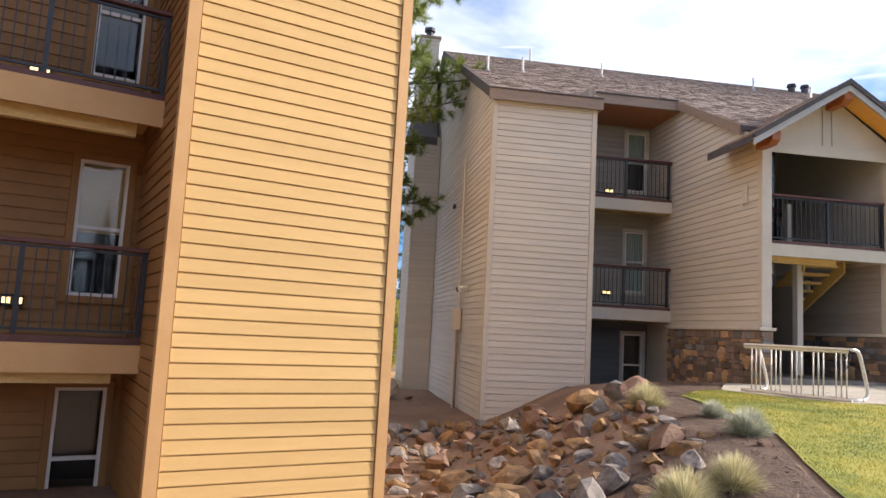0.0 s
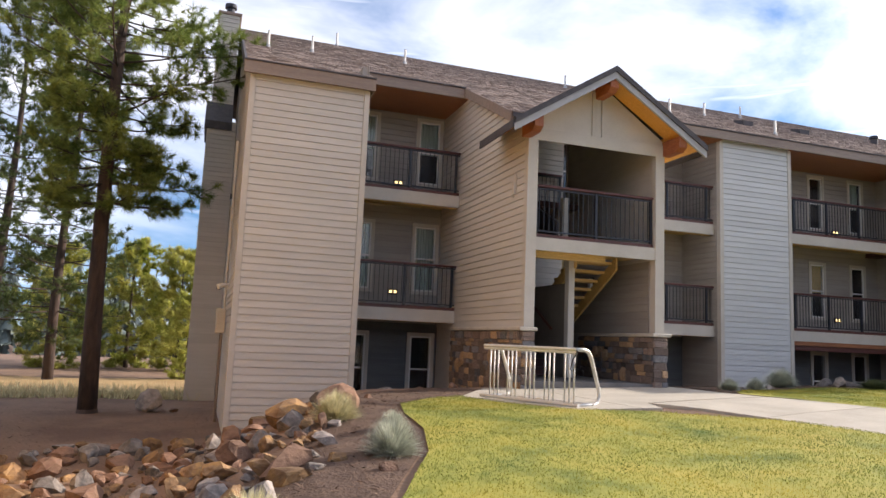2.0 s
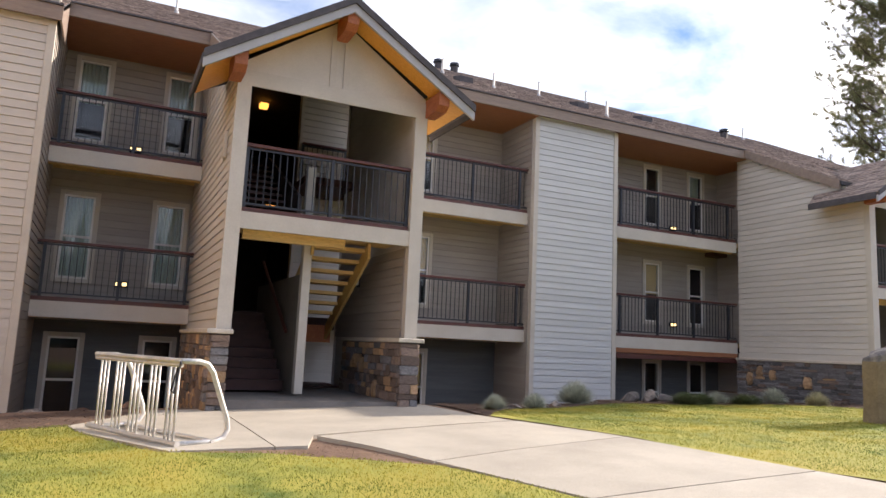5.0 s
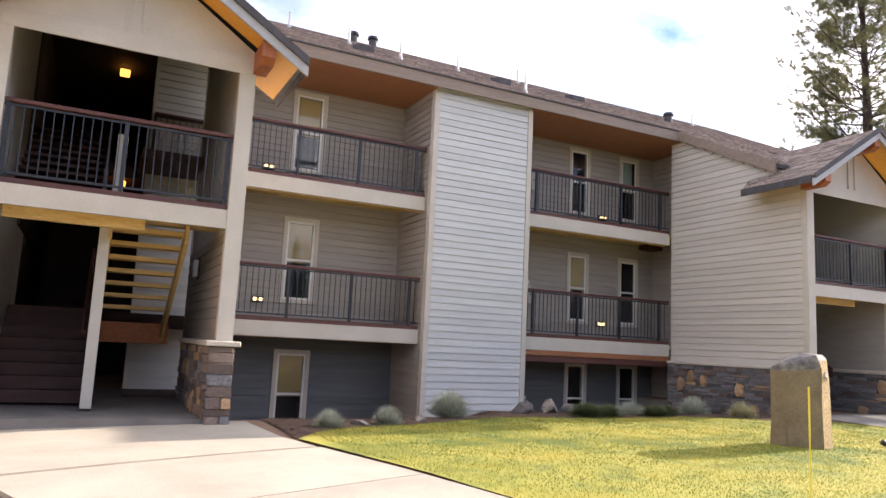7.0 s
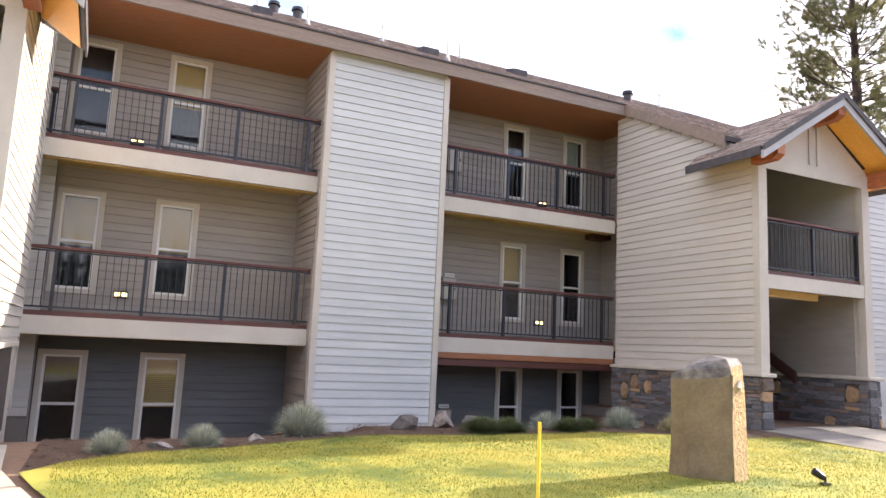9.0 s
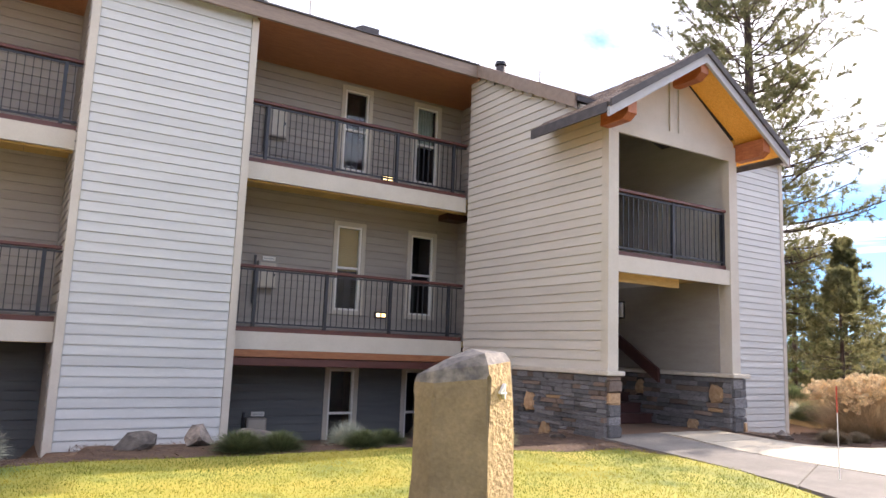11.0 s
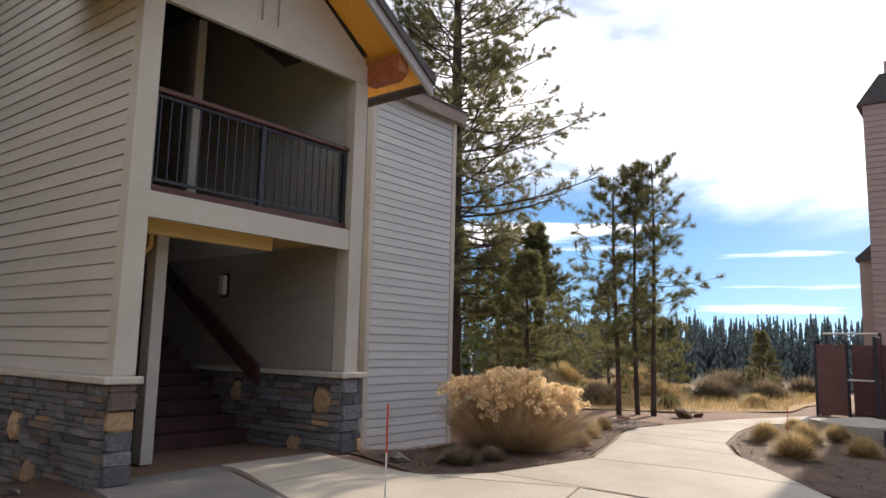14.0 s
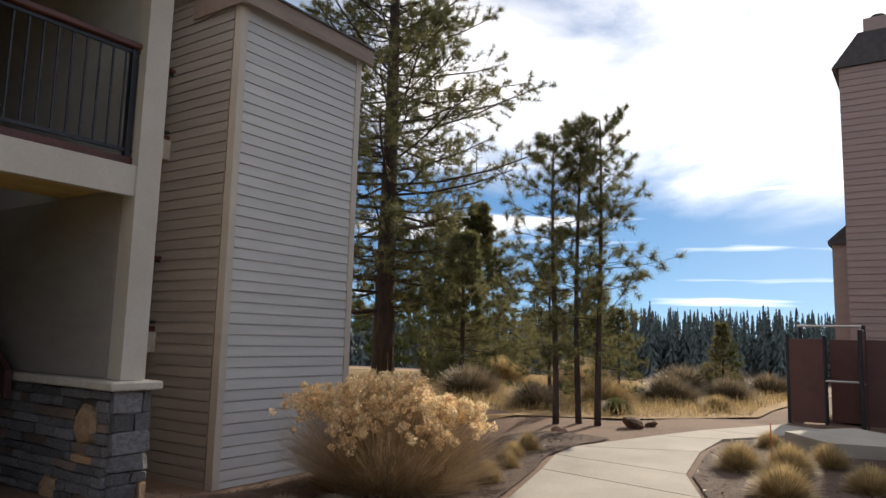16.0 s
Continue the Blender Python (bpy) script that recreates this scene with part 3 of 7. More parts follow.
# end walls under the rakes
for x, out, name in ((4.42, -1, "wall_end_west"), (32.30, 1, "wall_end_east")):
    y0, y1 = 16.19, 27.0
    outline = [(y0 + 0.165, 0.0), (y1, 0.0), (y1, roof_z(2 * RIDGE_Y - y1) - 0.12), (RIDGE_Y, roof_z(RIDGE_Y) - 0.12), (y0 + 0.165, roof_z(y0 + 0.165) - 0.12)]
    w = add_wall(name, "beige lap-sided gable end wall", prism(outline, "x", x + 0.02 if out < 0 else x - 0.16, x + 0.16 if out < 0 else x - 0.02), SIDING)

    def under(z, y0=y0, y1=y1):
        a = max(y0 + 0.125, EAVE_Y + (z + 0.15 - EAVE_Z) / ROOF)
        b = min(y1, 2 * RIDGE_Y - a)
        return (a - y0, b - y0)

    if out < 0:
        siding(w, (x + 0.02, y1), -90, y1 - y0, 0.2, roof_z(RIDGE_Y) - 0.2, SIDING, span=lambda z, f=under, L=y1 - y0: (L - f(z)[1], L - f(z)[0]))
    else:
        siding(w, (x - 0.02, y0), 90, y1 - y0, 1.0, roof_z(RIDGE_Y) - 0.2, SIDING, span=under)

# recessed walls with windows
for i, (x0, x1) in enumerate(RECESSES):
    x1, ww = DEEP_ENDS[i], WINDOW_W[i]
    gaps = []
    for wx in WINDOWS[i]:
        for z in (L1, L2, L3):
            gaps.append((wx - x0, wx - x0 + ww, z + 0.43, z + 2.27))
    # the core wall is made of strips that leave the window openings free
    bm = bmesh.new()
    cuts = sorted([x0, x1] + [c for wx in WINDOWS[i] for c in (wx + 0.09, wx + ww - 0.09)])
    for a, b in zip(cuts, cuts[1:]):
        if any(abs(a - wx - 0.09) < 1e-6 for wx in WINDOWS[i]):
            z = -0.2
            for floor_z in (L1, L2, L3):
                box(bm, a, b, Y_REC, Y_REC + 0.14, z, floor_z + 0.52)
                z = floor_z + 2.18
            box(bm, a, b, Y_REC, Y_REC + 0.14, z, 9.4)
        else:
            box(bm, a, b, Y_REC, Y_REC + 0.14, -0.2, 9.4)
    w = add_wall("wall_recess_%d" % (i + 1), "lap-sided wall behind the balconies, its shade painted as taupe", bm, RECESS)
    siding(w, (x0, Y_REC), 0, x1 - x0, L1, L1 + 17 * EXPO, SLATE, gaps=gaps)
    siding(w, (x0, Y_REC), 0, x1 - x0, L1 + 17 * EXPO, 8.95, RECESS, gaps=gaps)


def window_thing(x, z, upper, group="balcony windows", wall_y=Y_REC, w=0.78, h=1.84, tone="white-framed", rz=0, casing=TRIM):
    """A single-hung window: casing, frame, two panes, what hangs behind them."""
    t = thing("window", "narrow %s sash window %s" % (tone, {"blind": "with a closed tan blind", "curtain": "with a pale curtain", "drape": "with a long teal-grey curtain", "dark": "with a dark room behind"}[upper]), "window", group, "structure", (x, wall_y, z), rz)
    c = 0.085
    bm = bmesh.new()
    for a in ((0, c, -0.05, 0.02, 0, h), (w - c, w, -0.05, 0.02, 0, h), (c, w - c, -0.05, 0.02, h - c, h), (c, w - c, -0.05, 0.02, 0, c)):
        box(bm, *a, bevel=0.004)
    part("casing", bm, casing, t)
    bm = bmesh.new()
    f = 0.04
    for a in ((c, c + f, -0.03, 0.05, c, h - c), (w - c - f, w - c, -0.03, 0.05, c, h - c), (c + f, w - c - f, -0.03, 0.05, h - c - f, h - c), (c + f, w - c - f, -0.03, 0.05, c, c + f), (c + f, w - c - f, -0.025, 0.045, h * 0.5 - 0.02, h * 0.5 + 0.025)):
        box(bm, *a)
    sash = part("window_frame", bm, WHITEFRAME, t)
    for z0, z1 in ((c + f, h * 0.5 - 0.02), (h * 0.5 + 0.025, h - c - f)):
        p = part("pane", bx(c + f, w - c - f, 0.012, 0.018, z0, z1), GLASS, sash)
        p.visible_shadow = False
    # a near-black sheet paints the unlit room's shade behind the panes
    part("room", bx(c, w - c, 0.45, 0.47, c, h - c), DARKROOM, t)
    if upper == "blind":
        bm = bmesh.new()
        for k in range(26):
            zz = h * 0.5 - 0.05 + k * 0.035
            if zz < h - c - 0.02:
                v = box(bm, c + 0.02, w - c - 0.02, 0.06, 0.068, zz, zz + 0.031)
                for q in v[4:]:
                    q.co.y -= 0.012
        part("blind", bm, BLIND, t, "tan slatted blind")
        bm = bmesh.new()
        for k in range(19):
            zz = c + 0.04 + k * 0.042
            v = box(bm, c + 0.02, w - c - 0.02, 0.08, 0.084, zz, zz + 0.022)
        part("screen", bm, DARKROOM, t)
    elif upper in ("curtain", "drape"):
        bm = bmesh.new()
        cols = [(c + 0.02 + k * (w - 2 * c - 0.04) / 24, 0.09 + 0.022 * math.sin(k * 1.9)) for k in range(25)]
        lo = [bm.verts.new((a, b, h * 0.48 if upper == "curtain" else c)) for a, b in cols]
        hi = [bm.verts.new((a, b, h - c)) for a, b in cols]
        for k in range(24):
            bm.faces.new((lo[k], lo[k + 1], hi[k + 1], hi[k]))
        part("curtain", bm, CURTAIN, t)
    return t


KINDS = {(0, 0): ("dark", "drape", "curtain"), (0, 1): ("dark", "drape", "curtain"), (1, 0): ("dark", "blind", "dark"), (1, 1): ("blind", "blind", "blind"), (2, 0): ("dark", "blind", "dark"), (2, 1): ("dark", "dark", "curtain"), (3, 0): ("dark", "dark", "dark")}
for i in WINDOWS:
    for k, wx in enumerate(WINDOWS[i]):
        for lv, z in enumerate((L1, L2, L3)):
            window_thing(wx, z + 0.43, KINDS[(i, k)][lv], w=WINDOW_W[i])


pk = add_wall("wall_recess_pocket", "return wall in the recess behind the wing, its shade painted as taupe", bx(24.78, 24.90, 17.62, Y_REC + 0.14, 0.3, 8.5), RECESS)
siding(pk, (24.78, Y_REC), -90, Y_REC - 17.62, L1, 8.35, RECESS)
add_wall("wall_stair_end", "wall at the end of the stair wing, darkened for shade", bx(24.21, 24.90, 17.55, 17.615, 0.3, 8.5), HALL)


# balconies
def railing(x0, x1, y, z, posts, cap=CAPRAIL, label="balcony railing with dark steel pickets and a red-brown cap", h=1.09, group="balcony railings", low=0.12, rz=0):
    """Cap rail, posts, two bars and pickets between x0 and x1."""
    t = thing("railing", label, "railing", group, "structure", (x0, y, z), rz)
    L = x1 - x0
    part("cap_rail", bx(0, L, -0.055, 0.055, h - 0.05, h, bevel=0.008), cap, t)
    part("kick_board", bx(0, L, -0.03, 0.03, 0.0, 0.075), cap, t)
    for a in (low, h - 0.09):
        part("bar", bx(0, L, -0.014, 0.014, a, a + 0.028), METAL, t)
    me = mesh_of(bx(-0.026, 0.026, -0.026, 0.026, 0.0, h - 0.05), "rail_post")
    me.materials.append(METAL)
    for p in posts:
        o = part("rail_post", me, METAL, t)
        o.location = (p - x0, 0, 0)
    me = mesh_of(bx(-0.0065, 0.0065, -0.0065, 0.0065, low + 0.02, h - 0.085), "picket")
    me.materials.append(METAL)
    n = int(L / 0.107)
    for k in range(1, n):
        u = k * L / n
        if min([abs(u - p + x0) for p in posts] + [1]) > 0.045:
            o = part("picket", me, METAL, t)
            o.location = (u, 0, 0)
    return t


POSTS = ((7.06, 8.32, 9.50), (13.05, 14.36, 15.63, 16.91), (19.99, 21.24, 22.50, 23.76), (27.9, 29.1))
for i, (x0, x1) in enumerate(RECESSES):
    for z in (L2, L3):
        t = thing("balcony", "painted balcony slab with a pine-board underside", "balcony", "balconies", "structure")
        part("fascia", bx(x0 + 0.01, x1 - 0.01, 17.60, 17.66, z - 0.29, z), TRIM, t)
        part("deck", bx(x0 + 0.01, x1 - 0.01, 17.663, Y_REC - 0.03, z - 0.09, z - 0.01), HALL, t)
        if i == 2:
            part("deck", bx(x1 - 0.008, 24.74, 17.663, Y_REC - 0.03, z - 0.12, z - 0.01), SOFFIT, t)
        me = mesh_of(bx(0, (x1 - x0 - 0.02) / 14 - 0.006, 17.663, Y_REC - 0.03, z - 0.125, z - 0.095), "soffit_board")
        me.materials.append(SOFFIT)
        for k in range(14):
            o = part("soffit_board", me, SOFFIT, t)
            o.location = (x0 + 0.01 + k * (x1 - x0 - 0.02) / 14, 0, 0)
        part("ledger", bx(x0 + 0.01, x1 - 0.01, 17.75, 17.84, z - 0.30, z - 0.13), SOFFIT, t)
        railing(x0 + 0.01, x1 - 0.01, Y_RAIL, z + 0.002, POSTS[i])
        # step light on the back wall
        xl = {0: 8.38, 1: 14.06, 2: 22.95, 3: 28.1}[i]
        s = thing("step_light", "small lit dark-framed step light", "light", "step lights", "", (xl, Y_REC - 0.024, z + 0.40))
        hs = part("housing", bx(-0.12, 0.12, -0.075, 0.0, 0.0, 0.13, bevel=0.01), METAL, s)
        for u in (-0.06, 0.06):
            part("lens", bx(u - 0.042, u + 0.042, -0.083, -0.076, 0.03, 0.10), LAMP_STEP, hs)
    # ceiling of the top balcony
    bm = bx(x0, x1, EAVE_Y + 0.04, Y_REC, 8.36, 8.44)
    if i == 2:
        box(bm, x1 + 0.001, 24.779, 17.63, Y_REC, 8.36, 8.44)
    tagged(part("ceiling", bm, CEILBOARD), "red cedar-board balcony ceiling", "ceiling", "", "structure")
b = thing("beam", "red-brown stained timber beam under the balcony", "beam", kind="structure")
part("timber", bx(19.63, 24.05, 17.62, 17.78, 2.66, 2.79, bevel=0.006), CAPRAIL, b)
part("timber", bx(19.63, 24.05, 17.60, 17.80, 2.80, 2.918, bevel=0.006), CEILBOARD, b)


# roofs
def roof_slope(name, x0, x1, y0, y1, label, thick=0.1, parent=None):
    """Shingle courses laid like steps up a slope from y0 to y1, over a deck."""
    up = 1 if y1 > y0 else -1
    t = thing(name, label, "roof", kind="structure")
    z = (lambda y: roof_z(y)) if up > 0 else (lambda y: roof_z(2 * RIDGE_Y - y))
    part("roof_deck", prism([(y0, z(y0) - thick), (y1, z(y1) - thick), (y1, z(y1) - 0.012), (y0, z(y0) - 0.012)], "x", x0, x1), DRIP, t)
    rng = random.Random(int(x0 * 100) + 7)
    n = int(abs(y1 - y0) / 0.13)
    verts, faces = [], []
    for k in range(n):
        ya, yb = y0 + (y1 - y0) * k / n, y0 + (y1 - y0) * (k + 1) / n + 0.015 * up
        x = x0 - rng.random() * 0.2
        while x < x1:
            wd = rng.uniform(0.16, 0.34)
            a, e = max(x, x0), min(x + wd, x1)
            x += wd
            if e - a < 0.02:
                continue
            lift = rng.choice((0.012, 0.016, 0.026))
            drop = rng.choice((0.0, 0.0, 0.02)) * up
            i = len(verts)
            for xx in (a + 0.003, e - 0.003):
                verts += [(xx, ya - drop, z(ya - drop) - 0.004), (xx, ya - drop, z(ya - drop) + lift), (xx, yb, z(yb) + 0.004)]
            faces += [(i + 1, i + 4, i + 5, i + 2), (i, i + 3, i + 4, i + 1), (i, i + 1, i + 2), (i + 3, i + 5, i + 4)]
    me = bpy.data.meshes.new("shingles")
    me.from_pydata(verts, [], faces)
    me.materials.append(SHINGLE)
    tagged(part("shingles", me, SHINGLE, t), kind="stuff")
    return t


def island_tone(m, lo, hi):
    n, l = m.node_tree.nodes, m.node_tree.links
    b = n["Principled BSDF"]
    src = b.inputs["Base Color"].links[0].from_socket
    geo, mr, h = n.new("ShaderNodeNewGeometry"), n.new("ShaderNodeMapRange"), n.new("ShaderNodeHueSaturation")
    mr.inputs["To Min"].default_value, mr.inputs["To Max"].default_value = lo, hi
    l.new(geo.outputs["Random Per Island"], mr.inputs["Value"])
    l.new(mr.outputs["Result"], h.inputs["Value"])
    l.new(src, h.inputs["Color"])
    l.new(h.outputs["Color"], b.inputs["Base Color"])


island_tone(SHINGLE, 0.7, 1.3)
roof_slope("roof_front", 4.30, 32.42, EAVE_Y, RIDGE_Y, "brown shingled main roof slope")
roof_slope("roof_back", 4.30, 32.42, 2 * RIDGE_Y - 20.4, RIDGE_Y, "brown shingled rear roof slope")
for x0, x1 in ((4.30, 7.02), (29.70, 32.42)):
    roof_slope("roof_bay", x0, x1, 16.05, EAVE_Y, "brown shingled roof apron over the bay")
for x0, x1 in PORCHES:
    roof_slope("roof_wing", x0 - 0.10, x1 + 0.10, 14.30, EAVE_Y, "brown shingled lower roof over the stair wing")

# eave and rake boards
ev = thing("eaves", "brown painted eave fascia boards", "trim", kind="structure")
stops = [7.02] + [v for p in PORCHES for v in (p[0] - 0.1, p[1] + 0.1)] + [29.70]
for a, b in zip(stops[::2], stops[1::2]):
    part("fascia_board", bx(a, b, EAVE_Y - 0.03, EAVE_Y + 0.03, 8.36, 8.60), FASCIA, ev)
    part("drip_edge", bx(a, b, EAVE_Y - 0.06, EAVE_Y + 0.05, 8.602, 8.632), DRIP, ev)
for x0, x1 in ((4.27, 7.02), (29.70, 32.45)):
    zb = roof_z(16.05)
    part("fascia_board", bx(x0, x1, 16.02, 16.08, zb - 0.27, zb - 0.02), FASCIA, ev)
    part("drip_edge", bx(x0, x1, 15.99, 16.09, zb - 0.018, zb + 0.012), DRIP, ev)
    part("return_board", prism([(16.081, zb - 0.27), (EAVE_Y - 0.031, zb - 0.27), (EAVE_Y - 0.031, roof_z(EAVE_Y) - 0.03), (16.081, zb - 0.02)], "x", (x1 - 0.03) if x0 < 10 else x0, x1 if x0 < 10 else x0 + 0.03), FASCIA, ev)
for x, s in ((4.27, 1), (32.45, -1)):
    xa, xb = min(x, x + s * 0.05), max(x, x + s * 0.05)
    part("rake_board", prism([(16.085, roof_z(16.085) - 0.24), (RIDGE_Y, roof_z(RIDGE_Y) - 0.24), (RIDGE_Y, roof_z(RIDGE_Y) + 0.02), (16.085, roof_z(16.085) + 0.02)], "x", xa, xb), DRIP, ev)
    part("rake_board", prism([(2 * RIDGE_Y - 20.4, roof_z(20.4) - 0.24), (RIDGE_Y + 0.001, roof_z(RIDGE_Y) - 0.24), (RIDGE_Y + 0.001, roof_z(RIDGE_Y) + 0.02), (2 * RIDGE_Y - 20.4, roof_z(20.4) + 0.02)], "x", xa, xb), DRIP, ev)
for x0, x1 in PORCHES:
    for xa, xb in ((x0 - 0.13, x0 - 0.08), (x1 + 0.08, x1 + 0.13)):
        part("rake_board", prism([(14.35, roof_z(14.35) - 0.23), (EAVE_Y - 0.035, roof_z(EAVE_Y) - 0.25), (EAVE_Y + 0.5, roof_z(EAVE_Y + 0.5) - 0.3), (EAVE_Y + 0.5, roof_z(EAVE_Y) - 0.03), (EAVE_Y - 0.035, roof_z(EAVE_Y - 0.035) + 0.0), (14.35, roof_z(14.35) + 0.0)], "x", xa, xb), FASCIA, ev)

# back walls close the building
add_wall("wall_back", "plain rear wall", bx(4.6, 32.1, 26.85, 27.0, 0.0, 10.3), SIDING)

# ---- stair porches ----
stone_meshes = []
rs = random.Random(5)
for k in range(14):
    bm = bmesh.new()
    bmesh.ops.create_cube(bm, size=1.0)
    bmesh.ops.bevel(bm, geom=bm.edges[:], offset=0.09, segments=1, affect="EDGES")
    for v in bm.verts:
        v.co += Vector((rs.uniform(-1, 1) * 0.05, rs.uniform(-1, 1) * 0.10, rs.uniform(-1, 1) * 0.06))
    stone_meshes.append(mesh_of(bm, "stone"))
round_stones = []
for k in range(8):
    bm = bmesh.new()
    bmesh.ops.create_uvsphere(bm, u_segments=8, v_segments=5, radius=0.5)
    tilt = rs.uniform(0.0, 3.0)
    for v in bm.verts:
        x, y, z = v.co
        q = (abs(x) ** 3.2 + abs(z) ** 3.2) ** (1 / 3.2) + 1e-6
        e = math.hypot(x, z) / q
        w = 1 + 0.14 * math.sin(3 * math.atan2(z, x) + tilt) + rs.uniform(-0.05, 0.05)
        v.co = (x * e * w, max(-0.36, min(0.36, y)) * 1.3, z * e * w)
    round_stones.append(mesh_of(bm, "stone"))
STONE_SETS = {}
for m in (STONE_G, STONE_T, STONE_B):
    STONE_SETS[m.name] = []
    for me in stone_meshes:
        c = me.copy()
        c.materials.append(m)
        STONE_SETS[m.name].append(c)
for me in round_stones:
    me.materials.append(STONE_T)


def stone_face(parent, start, angle, length, z0, z1, seed, warm=0.12, chunk=1.0, brown=0.3):
    """Ledgestones on a face that runs from start at an angle and faces the right-hand side of its run."""
    r = random.Random(seed)
    a = radians(angle)
    big = []
    for _ in range(int(length * 1.6)):
        bw, bh = r.uniform(0.2, 0.3), r.uniform(0.22, 0.34)
        u, z = r.uniform(0.05, max(0.06, length - bw - 0.02)), r.uniform(z0 + 0.1, z1 - bh - 0.05)
        if all(u + bw < q[0] - 0.05 or u > q[1] + 0.05 or z + bh < q[2] - 0.03 or z > q[3] + 0.03 for q in big) and u + bw <= length:
            big.append((u, u + bw, z, z + bh))

    def lay(u0, u1, za, zb, m, proud, meshes=None):
        ob = new("stone", r.choice(meshes or STONE_SETS[m.name]))
        ob.parent = parent
        u, z = (u0 + u1) / 2, (za + zb) / 2
        ob.matrix_local = pose(start[0] + u * math.cos(a) , start[1] + u * math.sin(a), z, r.uniform(-2, 2), r.uniform(-1.5, 1.5), angle + r.uniform(-2, 2)) @ Matrix.Diagonal((u1 - u0 - 0.008, proud, zb - za - 0.006, 1))

    for u0, u1, za, zb in big:
        lay(u0 - 0.015, u1 + 0.015, za - 0.015, zb + 0.015, STONE_T, 0.16, round_stones if u1 - u0 < length * 0.8 else None)
    z = z0
    while z < z1 - 0.02:
        h = min(r.uniform(0.045, 0.10) * chunk, z1 - z)
        if z1 - z - h < 0.04:
            h = z1 - z
        u = 0.0
        while u < length - 0.01:
            wd = r.uniform(0.13, 0.46) if chunk == 1 else r.uniform(0.12, 0.36)
            e = min(u + wd, length)
            if length - e < 0.07:
                e = length
            runs = [(u, e)]
            for q in big:
                if z + h * 0.75 > q[2] and z + h * 0.25 < q[3]:
                    runs = [x for s, t in runs for x in ((s, min(t, q[0])), (max(s, q[1]), t)) if x[1] - x[0] > 0.035]
            for s, t in runs:
                m = STONE_T if r.random() < warm else (STONE_B if r.random() < brown else STONE_G)
                lay(s, t, z, z + h, m, r.uniform(0.07, 0.13))
            u = e
        z += h


def gable_slab(t, x_c, s, y0, y_e, y_r, half, z_top, z_eave, thick, material, name, lift=0.0):
    """One side of the small gable roof, from the ridge out to the eave; its rear end runs back along the valley."""
    bm = bmesh.new()
    xe = x_c + s * half
    pts = [(x_c, y0, z_top), (xe, y0, z_eave), (xe, y_e, z_eave), (x_c, y_r, z_top)]
    hi = [bm.verts.new((x, y, z + lift)) for x, y, z in pts]
    lo = [bm.verts.new((x, y, z + lift - thick)) for x, y, z in pts]
    bm.faces.new(hi)
    bm.faces.new(lo[::-1])
    for i in range(4):
        j = (i + 1) % 4
        bm.faces.new((hi[i], lo[i], lo[j], hi[j]))
    return part(name, bm, material, t)


def gable_shingles(t, x_c, s, y0, y_e, y_r, half, z_top, z_eave, seed):
    r = random.Random(seed)
    verts, faces = [], []
    n = 18
    for k in range(n):
        f0, f1 = 1 - k / n, 1 - (k + 1) / n - 0.012
        f1 = max(f1, 0)
        y_end = y_r + (y_e - y_r) * f0
        y = y0 - r.random() * 0.2
        while y < y_end:
            wd = r.uniform(0.16, 0.34)
            a, e = max(y, y0), min(y + wd, y_end)
            y += wd
            if e - a < 0.02:
                continue
            lift = r.choice((0.012, 0.017, 0.026))
            i = len(verts)
            za, zb = z_top + (z_eave - z_top) * f0, z_top + (z_eave - z_top) * f1
            for yy in (a + 0.003, e - 0.003):
                verts += [(x_c + s * half * f0, yy, za - 0.002), (x_c + s * half * f0, yy, za + lift), (x_c + s * half * f1, yy, zb + 0.004)]
            faces += [(i + 1, i + 4, i + 5, i + 2), (i, i + 3, i + 4, i + 1), (i, i + 1, i + 2), (i + 3, i + 5, i + 4)]
    me = bpy.data.meshes.new("shingles")
    me.from_pydata(verts, [], faces)
    me.materials.append(SHINGLE)
    tagged(part("shingles", me, SHINGLE, t), kind="stuff")


